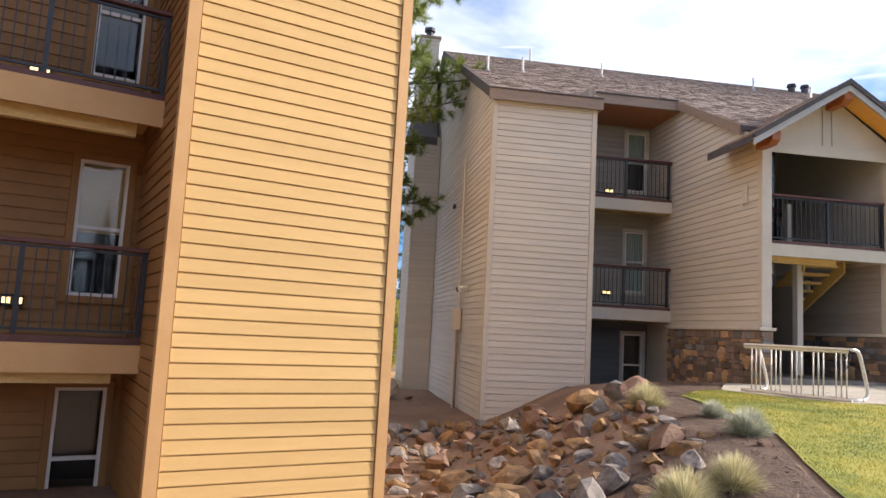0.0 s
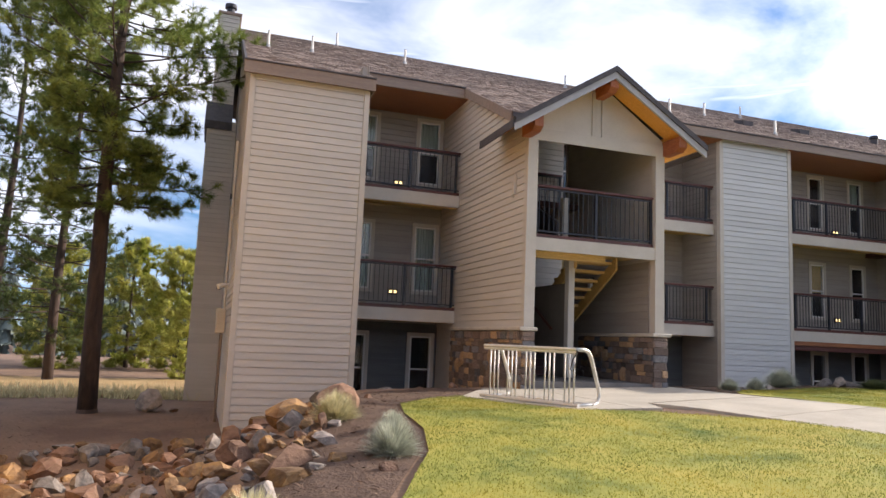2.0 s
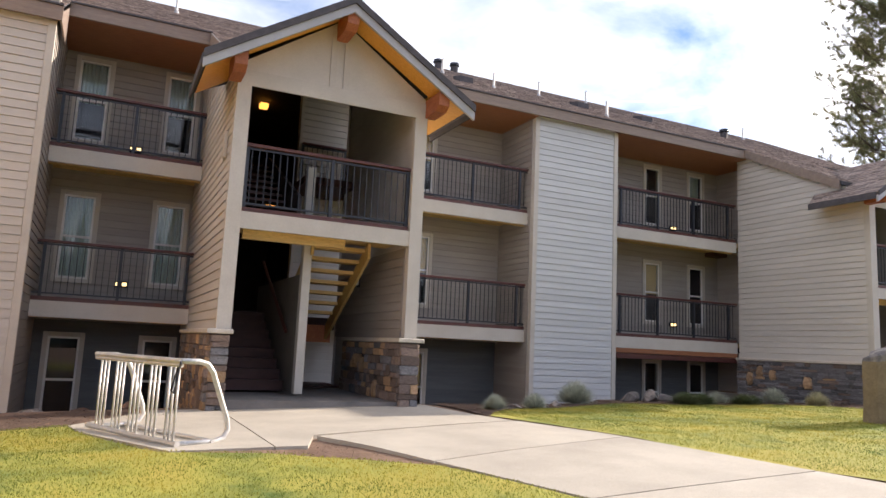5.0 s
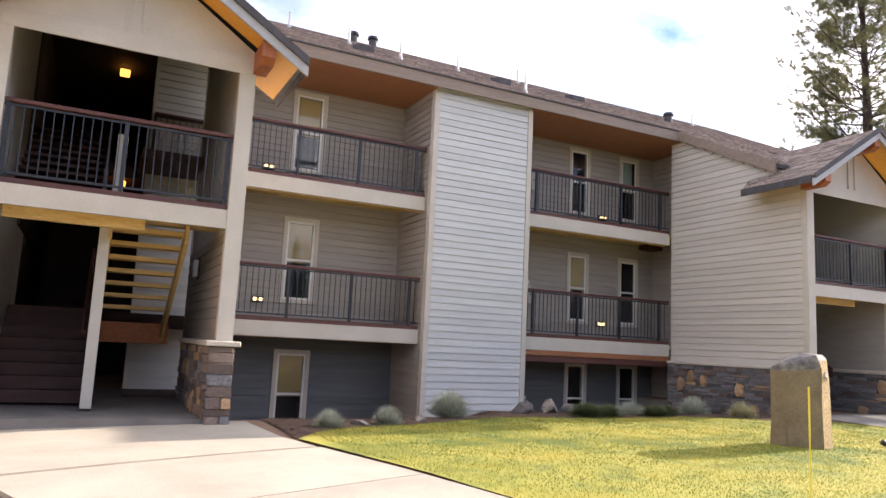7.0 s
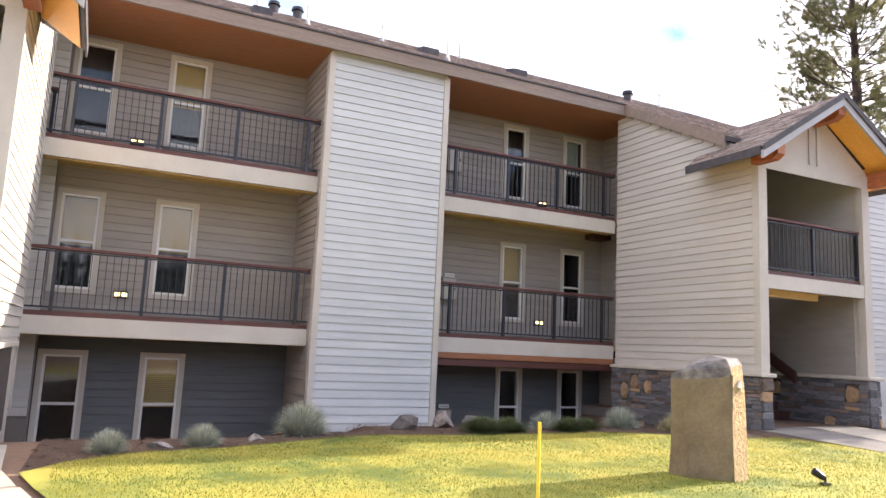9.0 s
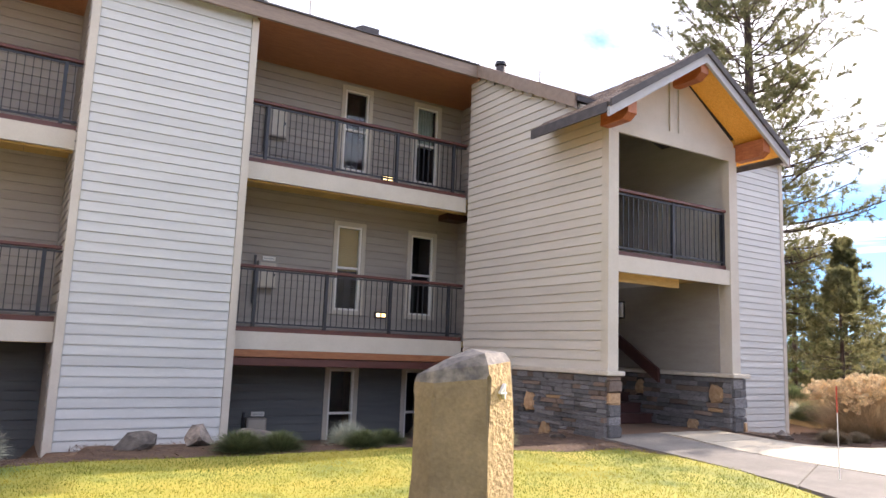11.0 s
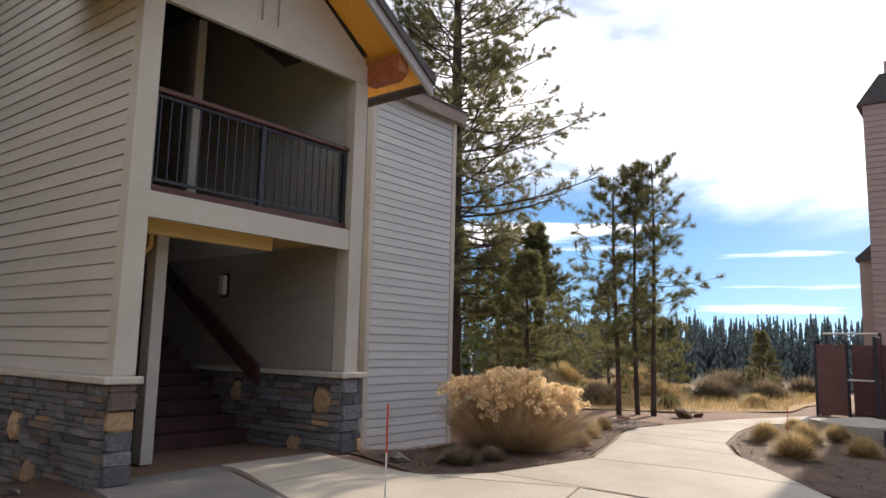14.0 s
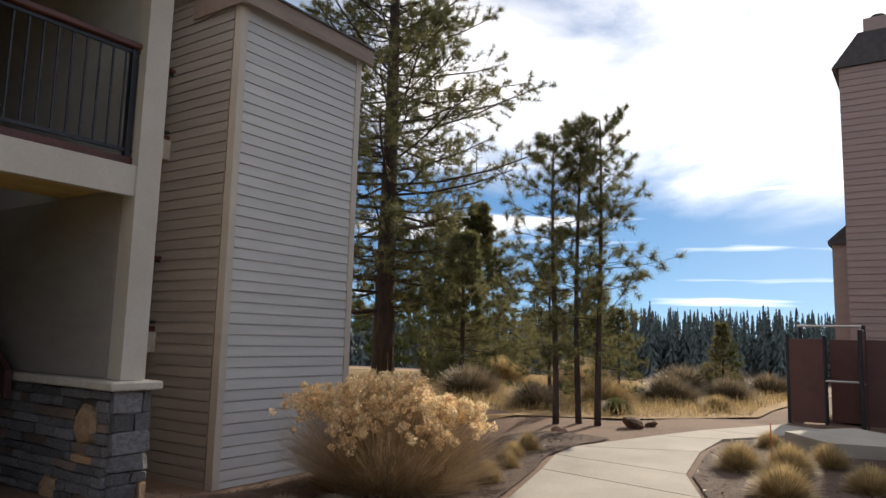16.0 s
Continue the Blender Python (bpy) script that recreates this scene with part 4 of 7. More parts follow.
Z_FLOOR, Z_CAP, Z_DECK = 1.80, 2.82, 4.55
for n, (x0, x1) in enumerate(PORCHES):
    xc = (x0 + x1) / 2
    # side walls
    for k, (x, facing) in enumerate(((x0, -1), (x1, 1))):
        xa, xb = (x, x + 0.15) if facing < 0 else (x - 0.15, x)
        y_back = 17.55 if (n == 0 and k == 1) or (n == 1 and k == 0) else Y_REC
        outline = [(Y_PORT + 0.13, 0.3), (y_back, 0.3), (y_back, roof_z(y_back) - 0.2), (14.36, roof_z(14.36) - 0.14), (Y_PORT + 0.13, 6.75)]
        w = add_wall("wall_porch_%d_%d" % (n + 1, k + 1), "beige lap-sided stair wing wall on a stone base", prism(outline, "x", xa + 0.02 * (facing < 0), xb - 0.02 * (facing > 0)), SIDING)

        def low_end(z, L=y_back - Y_PORT):
            return (max(0.13, EAVE_Y + (z + 0.2 - EAVE_Z) / ROOF - Y_PORT) if z > 6.7 else 0.13, L)

        if facing < 0:
            siding(w, (x + 0.02, y_back), -90, y_back - Y_PORT, Z_CAP, 9.3, SIDING, span=lambda z, f=low_end, L=y_back - Y_PORT: (0.0, L - f(z)[0]))
        else:
            siding(w, (x - 0.02, Y_PORT), 90, y_back - Y_PORT, Z_CAP - 0.1, 9.3, SIDING, span=low_end)
            if n == 0:
                siding(w, (x - 0.15, y_back), -90, y_back - Y_PORT, Z_CAP + 0.01, Z_DECK - 0.3, RECESS, span=lambda z, L=y_back - Y_PORT: (0.0, L - 0.25))
            else:
                part("hall_lining", bx(x - 0.175, x - 0.151, Y_PORT + 0.25, y_back, Z_CAP + 0.01, Z_DECK - 0.17), RECESS, w)
        part("corner_post", bx(xa - 0.012 * (facing < 0), xb + 0.05 if facing < 0 else xb + 0.012, Y_PORT - 0.02, Y_PORT + 0.125, Z_CAP + 0.002, 6.72) if facing < 0 else bx(xa - 0.05, xb + 0.012, Y_PORT - 0.02, Y_PORT + 0.125, Z_CAP + 0.002, 6.72), TRIM, w)
    # stone bases
    for k, (x, lo_y) in enumerate(((x0, 17.55), (x1, 16.6))):
        b = thing("stone_base", "mixed grey and tan ledgestone wall base with a pale cap", "stone wall", "porch stone bases", "structure")
        zb = 1.45 if k == 0 else 1.6
        if k == 0:
            part("mortar_core", bx(x - 0.06, x + 0.17, Y_PORT - 0.06, lo_y, zb, Z_CAP - 0.075), MORTAR, b)
            part("cap", bx(x - 0.15, x + 0.22, Y_PORT - 0.15, lo_y, Z_CAP - 0.07, Z_CAP - 0.002, bevel=0.012), CAPSTONE, b)
            stone_face(b, (x - 0.06, lo_y), -90, lo_y - Y_PORT + 0.06, zb, Z_CAP - 0.08, 11 + n, warm=0.12 if n == 0 else 0.02, chunk=1.0 if n else 1.5, brown=0.25 if n else 0.75)
            stone_face(b, (x - 0.07, Y_PORT - 0.06), 0, 0.25, zb, Z_CAP - 0.08, 21 + n, warm=0.14, chunk=1.8 if n else 1.6, brown=0.1 if n else 0.7)
        else:
            part("mortar_core", bx(x - 0.26, x + 0.02, Y_PORT - 0.06, lo_y, zb, Z_CAP - 0.075), MORTAR, b)
            part("cap", bx(x - 0.34, x + 0.10, Y_PORT - 0.15, lo_y, Z_CAP - 0.07, Z_CAP - 0.002, bevel=0.012), CAPSTONE, b)
            stone_face(b, (x - 0.26, lo_y), -90, lo_y - Y_PORT + 0.06, zb, Z_CAP - 0.08, 31 + n, warm=0.15 if n == 0 else 0.04, chunk=1.0 if n else 1.5, brown=0.25 if n else 0.75)
            stone_face(b, (x - 0.28, Y_PORT - 0.06), 0, 0.32, zb, Z_CAP - 0.08, 41 + n, warm=0.14, chunk=1.8 if n else 1.6, brown=0.1 if n else 0.7)
    # porch floor and upper deck
    tagged(part("porch_floor", bx(x0 + 0.18, x1 - 0.2, Y_PORT - 0.02, Y_REC, 1.2, Z_FLOOR + 0.02), OLDCONC), "brown concrete stair landing floor", "floor", "", "structure")
    d = thing("porch_deck", "upper stair landing with a painted edge and pine-board underside", "deck", "porch decks", "structure")
    part("fascia", bx(x0 + 0.20, x1 - 0.20, Y_PORT, Y_PORT + 0.06, Z_DECK - 0.25, Z_DECK), TRIM, d)
    part("deck", bx(x0 + 0.17, x1 - 0.17, Y_PORT + 0.063, 15.0, Z_DECK - 0.12, Z_DECK - 0.01), HALL, d)
    part("joist", bx(x0 + 0.30, x0 + 1.9, 14.0, 14.1, Z_DECK - 0.36, Z_DECK - 0.165), SOFFIT, d)
    me = mesh_of(bx(x0 + 0.17, x1 - 0.17, 0, 0.135, Z_DECK - 0.16, Z_DECK - 0.123), "soffit_board")
    me.materials.append(SOFFIT)
    for k in range(8):
        o = part("soffit_board", me, SOFFIT, d)
        o.location = (0, Y_PORT + 0.07 + k * 0.14, 0)
    railing(x0 + 0.20, x1 - 0.20, Y_PORT + 0.10, Z_DECK + 0.002, (x0 + 0.24, xc + 0.02, x1 - 0.24), label="landing railing with dark steel pickets and a red-brown cap", h=1.05, group="porch railings")
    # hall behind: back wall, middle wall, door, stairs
    # hall walls and ceiling take the colour with the shade mixed in
    add_wall("wall_hall_%d" % (n + 1), "stair hall back wall painted near-black for its shade", bx(x0 + 0.15, x1 - 0.15, 25.5, 25.65, 0.3, 8.5), HALL_SHADE)
    add_wall("wall_hall_side", "stair hall wall painted near-black for its shade", bx(x0 + 0.151 + 0.72 * n, x0 + 0.19 + 0.72 * n, 17.6 + 0.1 * n, 25.5, Z_DECK, 8.41), HALL_SHADE)
    tagged(part("ceiling", prism([(Y_PORT + 0.2, 6.84), (17.6, 8.42), (25.5, 8.42), (25.5, 8.48), (17.6, 8.48), (Y_PORT + 0.2, 6.90)], "x", x0 + 0.16, x1 - 0.16), HALL_SHADE), "porch ceiling painted near-black for its shade", "ceiling", "", "structure")
    add_wall("wall_hall_inner", "stair hall wall painted near-black for its shade", bx(x0 + 0.02, x0 + 0.149, Y_REC + 0.01, 25.5, 0.3, 8.5), HALL_SHADE)
    add_wall("wall_hall_inner", "stair hall wall painted near-black for its shade", bx(x1 - 0.149, x1 - 0.02, Y_REC + 0.01, 25.5, 0.3, 8.5), HALL_SHADE)
    tagged(part("hall_floor", bx(x0 + 0.151, x1 - 0.151, 17.75, 25.5, L2 - 0.25, L2), TREAD), "dark upper hall floor", "floor", "", "structure")
    tagged(part("hall_floor", bx(x0 + 0.151, x1 - 0.151, 19.05, 25.5, 0.3, 0.45), TREAD), "dark lower hall floor", "floor", "", "structure")
    tagged(part("hall_floor", bx(x0 + 0.2, x1 - 0.151, 18.6, 25.5, L3 - 0.25, L3), TREAD), "dark top hall floor", "floor", "", "structure")
    st = thing("staircase", "dark red-brown stairs rising from the landing", "stairs", "porch stairs", "structure")
    m_x = x0 + 1.38 if n == 0 else x0 + 0.80
    up0, up1 = (x0 + 0.2, m_x) if n == 0 else (m_x + 0.2, x1 - 0.3)
    for k in range(8):
        part("tread", bx(up0, up1, 15.3 + k * 0.29, 15.62 + k * 0.29, Z_FLOOR + 0.06 + 0.17 * (k + 1) - 0.05, Z_FLOOR + 0.06 + 0.17 * (k + 1)), TREAD, st)
        part("riser", bx(up0, up1, 15.33 + k * 0.29, 15.35 + k * 0.29, Z_FLOOR + 0.06 + 0.17 * k, Z_FLOOR + 0.01 + 0.17 * (k + 1)), TREAD, st)
    if n == 1:
        part("guard_board", prism([(15.1, 2.60), (15.1, 2.84), (17.5, 4.34), (17.5, 4.10)], "x", 26.68, 26.74), TREAD, st)
        lp = thing("landing_post", "painted square post rising through the upper landing", "post", kind="structure", at=(25.51, 15.1, Z_DECK - 0.009))
        part("shaft", bx(0, 0.12, 0, 0.12, 0, 2.6, bevel=0.006), TRIM, lp)
    bm = bmesh.new()
    tube(bm, [(up1 - 0.05 if n == 0 else up0 + 0.05, 15.2, Z_FLOOR + 1.05), (up1 - 0.05 if n == 0 else up0 + 0.05, 17.6, Z_FLOOR + 2.45)], 0.03)
    part("handrail", bm, CAPRAIL, st)
    fl = thing("open_stair_flight", "yellow pine open-riser stair flight seen from below", "stairs", "porch flights", "structure")
    f0, f1 = (m_x + 0.16, x1 - 0.62) if n == 0 else (x0 + 0.2, m_x - 0.12)
    for k in range(7):
        part("tread", bx(f0, f1, 14.65 + k * 0.28, 14.95 + k * 0.28, Z_DECK - 0.30 - k * 0.17, Z_DECK - 0.24 - k * 0.17), SOFFIT, fl)
    for xx in (f0 - 0.05, f1 + 0.003):
        part("stringer", prism([(14.5, Z_DECK - 0.42), (14.5, Z_DECK - 0.13), (16.8, Z_DECK - 1.50), (16.8, Z_DECK - 1.79)], "x", xx, xx + 0.047), SOFFIT, fl)
    part("landing_beam", bx(m_x + 0.15 if n == 0 else x0 + 0.2, x1 - 0.5 if n == 0 else m_x - 0.1, 16.8, 16.9, Z_DECK - 1.85, Z_DECK - 1.52), BEAM, fl)
    po = thing("porch_post", "tall painted post beside the stairs", "post", "porch posts", "structure")
    part("shaft", bx(m_x, m_x + 0.14, 14.55, 14.72, Z_FLOOR + 0.06, Z_DECK - 0.165, bevel=0.006), TRIM, po)
    part("infill_wall", bx(m_x + 0.04, m_x + 0.10, 14.722, 18.4, Z_FLOOR + 0.06, Z_FLOOR + 2.0 if n == 0 else Z_FLOOR + 0.9), HALL, po)
    if n == 0:
        # wall behind the landings, lit from the walkway beside it
        hw = add_wall("wall_landing", "pale lap-sided wall behind the stair landings", bx(11.72, 12.86, 18.45, 18.6, 0.3, 8.4), HALL)
        siding(hw, (11.72, 18.45), 0, 1.14, Z_FLOOR - 0.2, 8.35, SIDING)
        part("corner_board", bx(11.655, 11.718, 18.40, 18.6, 0.3, 8.4), TRIM, hw)
        part("walkway_corner_board", bx(x1 - 0.17, x1 + 0.012, 17.56, 17.62, 1.8, 8.4), TRIM, hw)
        add_wall("wall_landing_return", "short return of the landing wall", bx(12.70, 12.86, 18.601, Y_REC - 0.05, 0.3, 8.4), RECESS)
        tagged(part("walkway", bx(11.5, 12.6, 17.0, 18.40, L3 - 0.16, L3 - 0.01), TREAD), "dark walkway slab in front of the landing wall", "floor", "", "structure")
        tagged(part("walkway", bx(11.6, 12.6, 17.0, 18.40, Z_FLOOR - 0.1, Z_FLOOR + 0.05), TREAD), "dark walkway slab in front of the landing wall", "floor", "", "structure")
        railing(11.70, 12.75, 18.30, L3 - 0.02, (11.72, 12.7), label="inner stair railing with dark pickets", h=1.05, group="inner railings")
        us = thing("upper_stair_flight", "dark stair flight rising to the top floor", "stairs", kind="structure")
        part("stringer", prism([(15.1, Z_DECK + 0.02), (15.1, Z_DECK + 0.62), (18.2, L3 + 0.55), (18.2, L3 - 0.25)], "x", 10.95, 11.01), HALL_SHADE, us)
        for k in range(10):
            part("tread", bx(9.80, 10.94, 15.2 + k * 0.29, 15.52 + k * 0.29, Z_DECK + 0.12 + k * 0.175, Z_DECK + 0.17 + k * 0.175), TREAD, us)
        np_ = thing("newel_post", "square painted newel post at the upper landing", "post", at=(11.08, 15.05, Z_DECK - 0.012))
        part("shaft", bx(0, 0.14, 0, 0.14, 0, 1.15, bevel=0.006), TRIM, np_)
    else:
        up = thing("hall_panel", "wall panel behind the landing, darkened for shade", "panel", kind="structure")
        part("panel", bx(x0 + 0.95, x0 + 1.75, 17.4, 17.46, Z_DECK + 0.55, 7.05), HALL, up)
        part("edge_trim", bx(x0 + 1.752, x0 + 1.86, 17.36, 17.48, Z_DECK + 0.2, 7.05), TRIM, up)
    # wall lights and extinguisher cabinet
    sc = thing("wall_sconce", "narrow pale wall sconce on the hall wall", "light", "porch sconces", "", (x1 - 0.175, 16.2, 3.95))
    part("body", bx(-0.10, -0.02, -0.06, 0.06, -0.14, 0.14, bevel=0.015), WHITEDOOR, sc)
    part("back_plate", bx(-0.019, 0.0, -0.075, 0.075, -0.17, 0.17), METAL, sc)
    if n == 0:
        for lx, ly, lz, m, lab in ((11.13, 20.2, 8.42, LAMP_WARM, "small lit amber ceiling lamp in the porch"), (11.24, 18.9, L3 - 0.252, LAMP_WARM, "small lit amber ceiling lamp over the landing"), (11.16, 22.6, L2 - 0.252, LAMP_WHITE, "small lit white ceiling lamp in the lower hall")):
            lp = thing("ceiling_lamp", lab, "light", "hall ceiling lamps", "", (lx, ly, lz))
            part("shade", bx(-0.1, 0.1, -0.1, 0.1, -0.14, -0.02, bevel=0.02), m, lp)
            part("base", bx(-0.12, 0.12, -0.12, 0.12, -0.019, 0.0), METAL, lp)

    # gable
    g = thing("porch_gable", "shingled porch gable with cedar soffit and timber brackets", "gable roof", "porch gables", "structure")
    half, zt, ze, yf, ye, yr = 2.10, 7.93, 6.60, 13.09, 14.85, 15.85
    sl = (ze - zt) / half
    for s in (-1, 1):
        gable_slab(g, xc, s, yf, ye, yr, half, zt, ze, 0.05, DRIP, "roof_deck")
        gable_slab(g, xc, s, yf + 0.10, Y_PORT + 0.005, Y_PORT + 0.005, half - 0.06, zt - 0.052, ze - 0.052 - 0.06 * sl, 0.03, CEDAR_LIT, "soffit")
        u0, u1 = (x1 - x0) / 2 + 0.03, half - 0.06
        part("side_soffit", prism([(xc + s * u, zt + sl * u - dz) for u, dz in ((u0, 0.052), (u1, 0.052), (u1, 0.08), (u0, 0.08))], "y", Y_PORT + 0.008, ye - 0.02), CEDAR_LIT, g)
        gable_shingles(g, xc, s, yf + 0.01, ye, yr, half, zt, ze, 60 + n)
        # rake boards: a pale board and a dark roof edge above it
        for name, d0, d1, ya, yb, m in (("rake_board", 0.075, 0.215, yf + 0.0, yf + 0.05, GREYBOARD), ("roof_edge", -0.035, 0.08, yf - 0.035, yf - 0.002, DRIP)):
            pts = [(xc, zt - d0), (xc + s * (half + 0.02), ze - d0), (xc + s * (half + 0.02), ze - d1), (xc, zt - d1)]
            part(name, prism(pts, "y", ya, yb), m, g)
        part("eave_board", bx(*sorted((xc + s * half, xc + s * (half + 0.03))), yf + 0.052, ye, ze - 0.14, ze + 0.01), DRIP, g)
        # eave bracket
        bmx = xc + s * (half - 0.50)
        zz = zt + sl * (half - 0.50)
        part("bracket", prism([(13.16, zz - 0.36), (13.28, zz - 0.44), (Y_PORT + 0.0, zz - 0.44), (Y_PORT + 0.0, zz - 0.14), (13.16, zz - 0.14)], "x", bmx - 0.09, bmx + 0.09), BEAM, g)
    part("ridge_beam", prism([(13.14, zt - 0.38), (13.26, zt - 0.46), (Y_PORT + 0.0, zt - 0.46), (Y_PORT + 0.0, zt - 0.15), (13.14, zt - 0.15)], "x", xc - 0.09, xc + 0.09), BEAM, g)
    part("gable_wall", prism([(x0 + 0.02, 6.5), (x1 - 0.02, 6.5), (x1 - 0.02, 6.8), (xc, zt - 0.1), (x0 + 0.02, 6.8)], "y", Y_PORT + 0.01, Y_PORT + 0.11), TRIM, g)
    part("header", bx(x0 + 0.06, x1 - 0.06, Y_PORT - 0.025, Y_PORT + 0.005, 6.46, 6.70), TRIM, g)
    for dx in (-0.16, 0.06):
        part("batten", bx(xc + dx, xc + dx + 0.10, Y_PORT - 0.02, Y_PORT + 0.005, 6.703, zt - 0.32), TRIM, g)

# chimney chase on the end wall
ch = thing("chimney_chase", "beige lap-sided chimney chase with a sloped shoulder and stack", "chimney", kind="structure")
part("chase_core", bx(3.55, 4.40, 24.3, 26.6, 0.1, 9.05), SIDING, ch)
siding(ch, (3.55, 24.3), 0, 0.85, 0.35, 8.9, SIDING)
siding(ch, (3.55, 26.6), -90, 2.3, 0.35, 8.9, SIDING)
part("shoulder", prism([(24.2, 8.75), (24.2, 9.0), (25.0, 9.85), (26.7, 9.85), (26.7, 8.9), (24.2, 8.9)][:5], "x", 3.45, 4.27), DRIP, ch)
part("stack_core", bx(3.62, 4.26, 25.0, 26.4, 9.7, 12.85), SIDING, ch)
siding(ch, (3.62, 25.0), 0, 0.64, 9.8, 12.8, SIDING)
siding(ch, (3.62, 26.4), -90, 1.4, 9.8, 12.8, SIDING)
part("stack_cap", bx(3.56, 4.32, 24.94, 26.46, 12.85, 12.95, bevel=0.01), FASCIA, ch)
bm = bmesh.new()
tube(bm, [(3.95, 25.5, 12.95), (3.95, 25.5, 13.3)], 0.13, 12)
tube(bm, [(3.95, 25.5, 13.3), (3.95, 25.5, 13.42)], 0.2, 12)
part("flue", bm, METAL, ch)


# ---- the ochre building at the start ----
NB, NB_TURN = (-0.465, 7.84), 21.4
NB_M = pose(NB[0], NB[1], 0, 0, 0, NB_TURN)


def nb_wall(name, label, solid, material):
    w = add_wall(name, label, solid, material)
    w.matrix_world = NB_M
    return w


def nb_at(u, v, z):
    p = NB_M @ Vector((u, v, z))
    return p.x, p.y, p.z


w = nb_wall("wall_ochre_bay", "sunlit ochre lap-sided bay wall", bx(-0.18, 2.28, 0.02, 0.16, -0.6, 9.2), GOLD)
siding(w, (-0.075, 0.02), 0, 2.25, -0.52, 9.1, GOLD)
part("corner_board", bx(-0.212, -0.085, -0.022, 0.12, -0.6, 9.1), GOLD_TRIM, w)
part("corner_board", bx(2.185, 2.312, -0.022, 0.12, -0.6, 9.1), GOLD_TRIM, w)
w = nb_wall("wall_ochre_return", "ochre lap-sided return of the bay, darkened for shade", bx(-0.18, -0.04, 0.165, 2.35, -0.6, 9.2), GOLD_SHADE)
siding(w, (-0.18, 2.35), -90, 2.22, -0.52, 9.1, GOLD_SHADE)
w = nb_wall("wall_ochre_east", "ochre lap-sided end wall", bx(2.14, 2.28, 0.165, 12.0, -0.6, 9.2), GOLD)
siding(w, (2.28, 0.125), 90, 11.8, -0.52, 9.1, GOLD)
nb_l = (-0.68, 2.08, 4.82)
gaps = [(4.0, 4.73, z + 0.42, z + 2.30) for z in nb_l]
bm = bmesh.new()
for a, b in ((-5.0, -0.90), (-0.37, -0.2)):
    box(bm, a, b, 2.36, 2.5, -0.6, 9.2)
zz = -0.6
for z in nb_l + (20.0,):
    box(bm, -0.899, -0.371, 2.36, 2.5, zz, min(z + 0.56, 9.2))
    zz = z + 2.16
w = nb_wall("wall_ochre_recess", "ochre lap-sided wall behind the balconies, painted brown for shade", bm, GOLD_SHADE)
siding(w, (-5.0, 2.36), 0, 4.82, -0.52, 9.1, GOLD_SHADE, gaps=gaps)
nb_wall("wall_ochre_far", "plain side wall closing the balcony recess", bx(-5.15, -5.0, 0.3, 12.0, -0.6, 9.2), GOLD_SHADE)
# rear wall and roof are unseen, added to close the building against the sun
nb_wall("wall_ochre_rear", "unseen plain rear wall of the ochre building", bx(-5.0, 2.14, 11.9, 12.0, -0.6, 9.2), GOLD_SHADE)
tagged(part("roof_ochre", bx(-5.4, 2.6, -0.5, 12.4, 9.2, 9.4), SHINGLE), "unseen plain roof slab over the ochre building", "roof", "", "structure").matrix_world = NB_M
for z, k in zip(nb_l, ("dark", "blind", "dark")):
    window_thing(nb_at(-1.0, 2.36, 0)[0], z + 0.44, k, group="ochre balcony windows", wall_y=nb_at(-1.0, 2.36, 0)[1], w=0.73, rz=NB_TURN, casing=GOLD_SHADE, tone="cream-framed")
for z in nb_l[1:]:
    t = thing("balcony", "brown-edged balcony with a yellow board underside", "balcony", "ochre balconies", "structure", (NB[0], NB[1], 0), NB_TURN)
    part("fascia", bx(-5.0, -0.19, 1.05, 1.11, z - 0.30, z), GOLD_TRIM, t)
    part("deck", bx(-5.0, -0.19, 1.113, 2.33, z - 0.09, z - 0.01), GOLD_SHADE, t)
    part("ledger", bx(-5.0, -0.45, 1.22, 1.32, z - 0.42, z - 0.12), SOFFIT, t)
    me = mesh_of(bx(0, 0.33, 1.113, 2.33, z - 0.118, z - 0.094), "soffit_board")
    me.materials.append(SOFFIT)
    for k in range(14):
        part("soffit_board", me, SOFFIT, t).location = (-4.98 + k * 0.338, 0, 0)
    p = nb_at(-5.0, 1.13, z)
    r = railing(p[0], p[0] + 4.81, p[1], z + 0.002, [p[0] + 5.0 + u for u in (-0.24, -1.41, -2.6, -3.8)], group="ochre balcony railings", h=1.06, rz=NB_TURN)
    s = thing("step_light", "small lit dark-framed step light", "light", "step lights", "", nb_at(-1.46, 2.335, z + 0.36), NB_TURN)
    hs = part("housing", bx(-0.12, 0.12, -0.075, 0.0, 0.0, 0.13, bevel=0.01), METAL, s)
    for u in (-0.06, 0.06):
        part("lens", bx(u - 0.042, u + 0.042, -0.083, -0.076, 0.03, 0.10), LAMP_STEP, hs)

# ---- fittings on the main building ----
PIPES = ((6.09, 20.07), (7.3, 23.7), (9.0, 21.3), (15.03, 22.52), (16.4, 21.4), (17.23, 19.74), (19.33, 20.72), (19.99, 18.29), (22.3, 22.4), (29.84, 22.49), (4.9, 19.4))
for x, y in PIPES:
    v = thing("vent_pipe", "thin pale roof vent pipe with a flashing", "vent pipe", "roof vent pipes", "", (x, y, roof_z(y)))
    bm = bmesh.new()
    tube(bm, [(0, 0, -0.1), (0, 0, 0.45)], 0.035, 8)
    part("pipe", bm, WHITEFRAME, v)
    bm = bmesh.new()
    tube(bm, [(0, 0, -0.1), (0, 0, 0.07)], 0.10, 10, 0.045)
    part("flashing", bm, GREYBOARD, v)
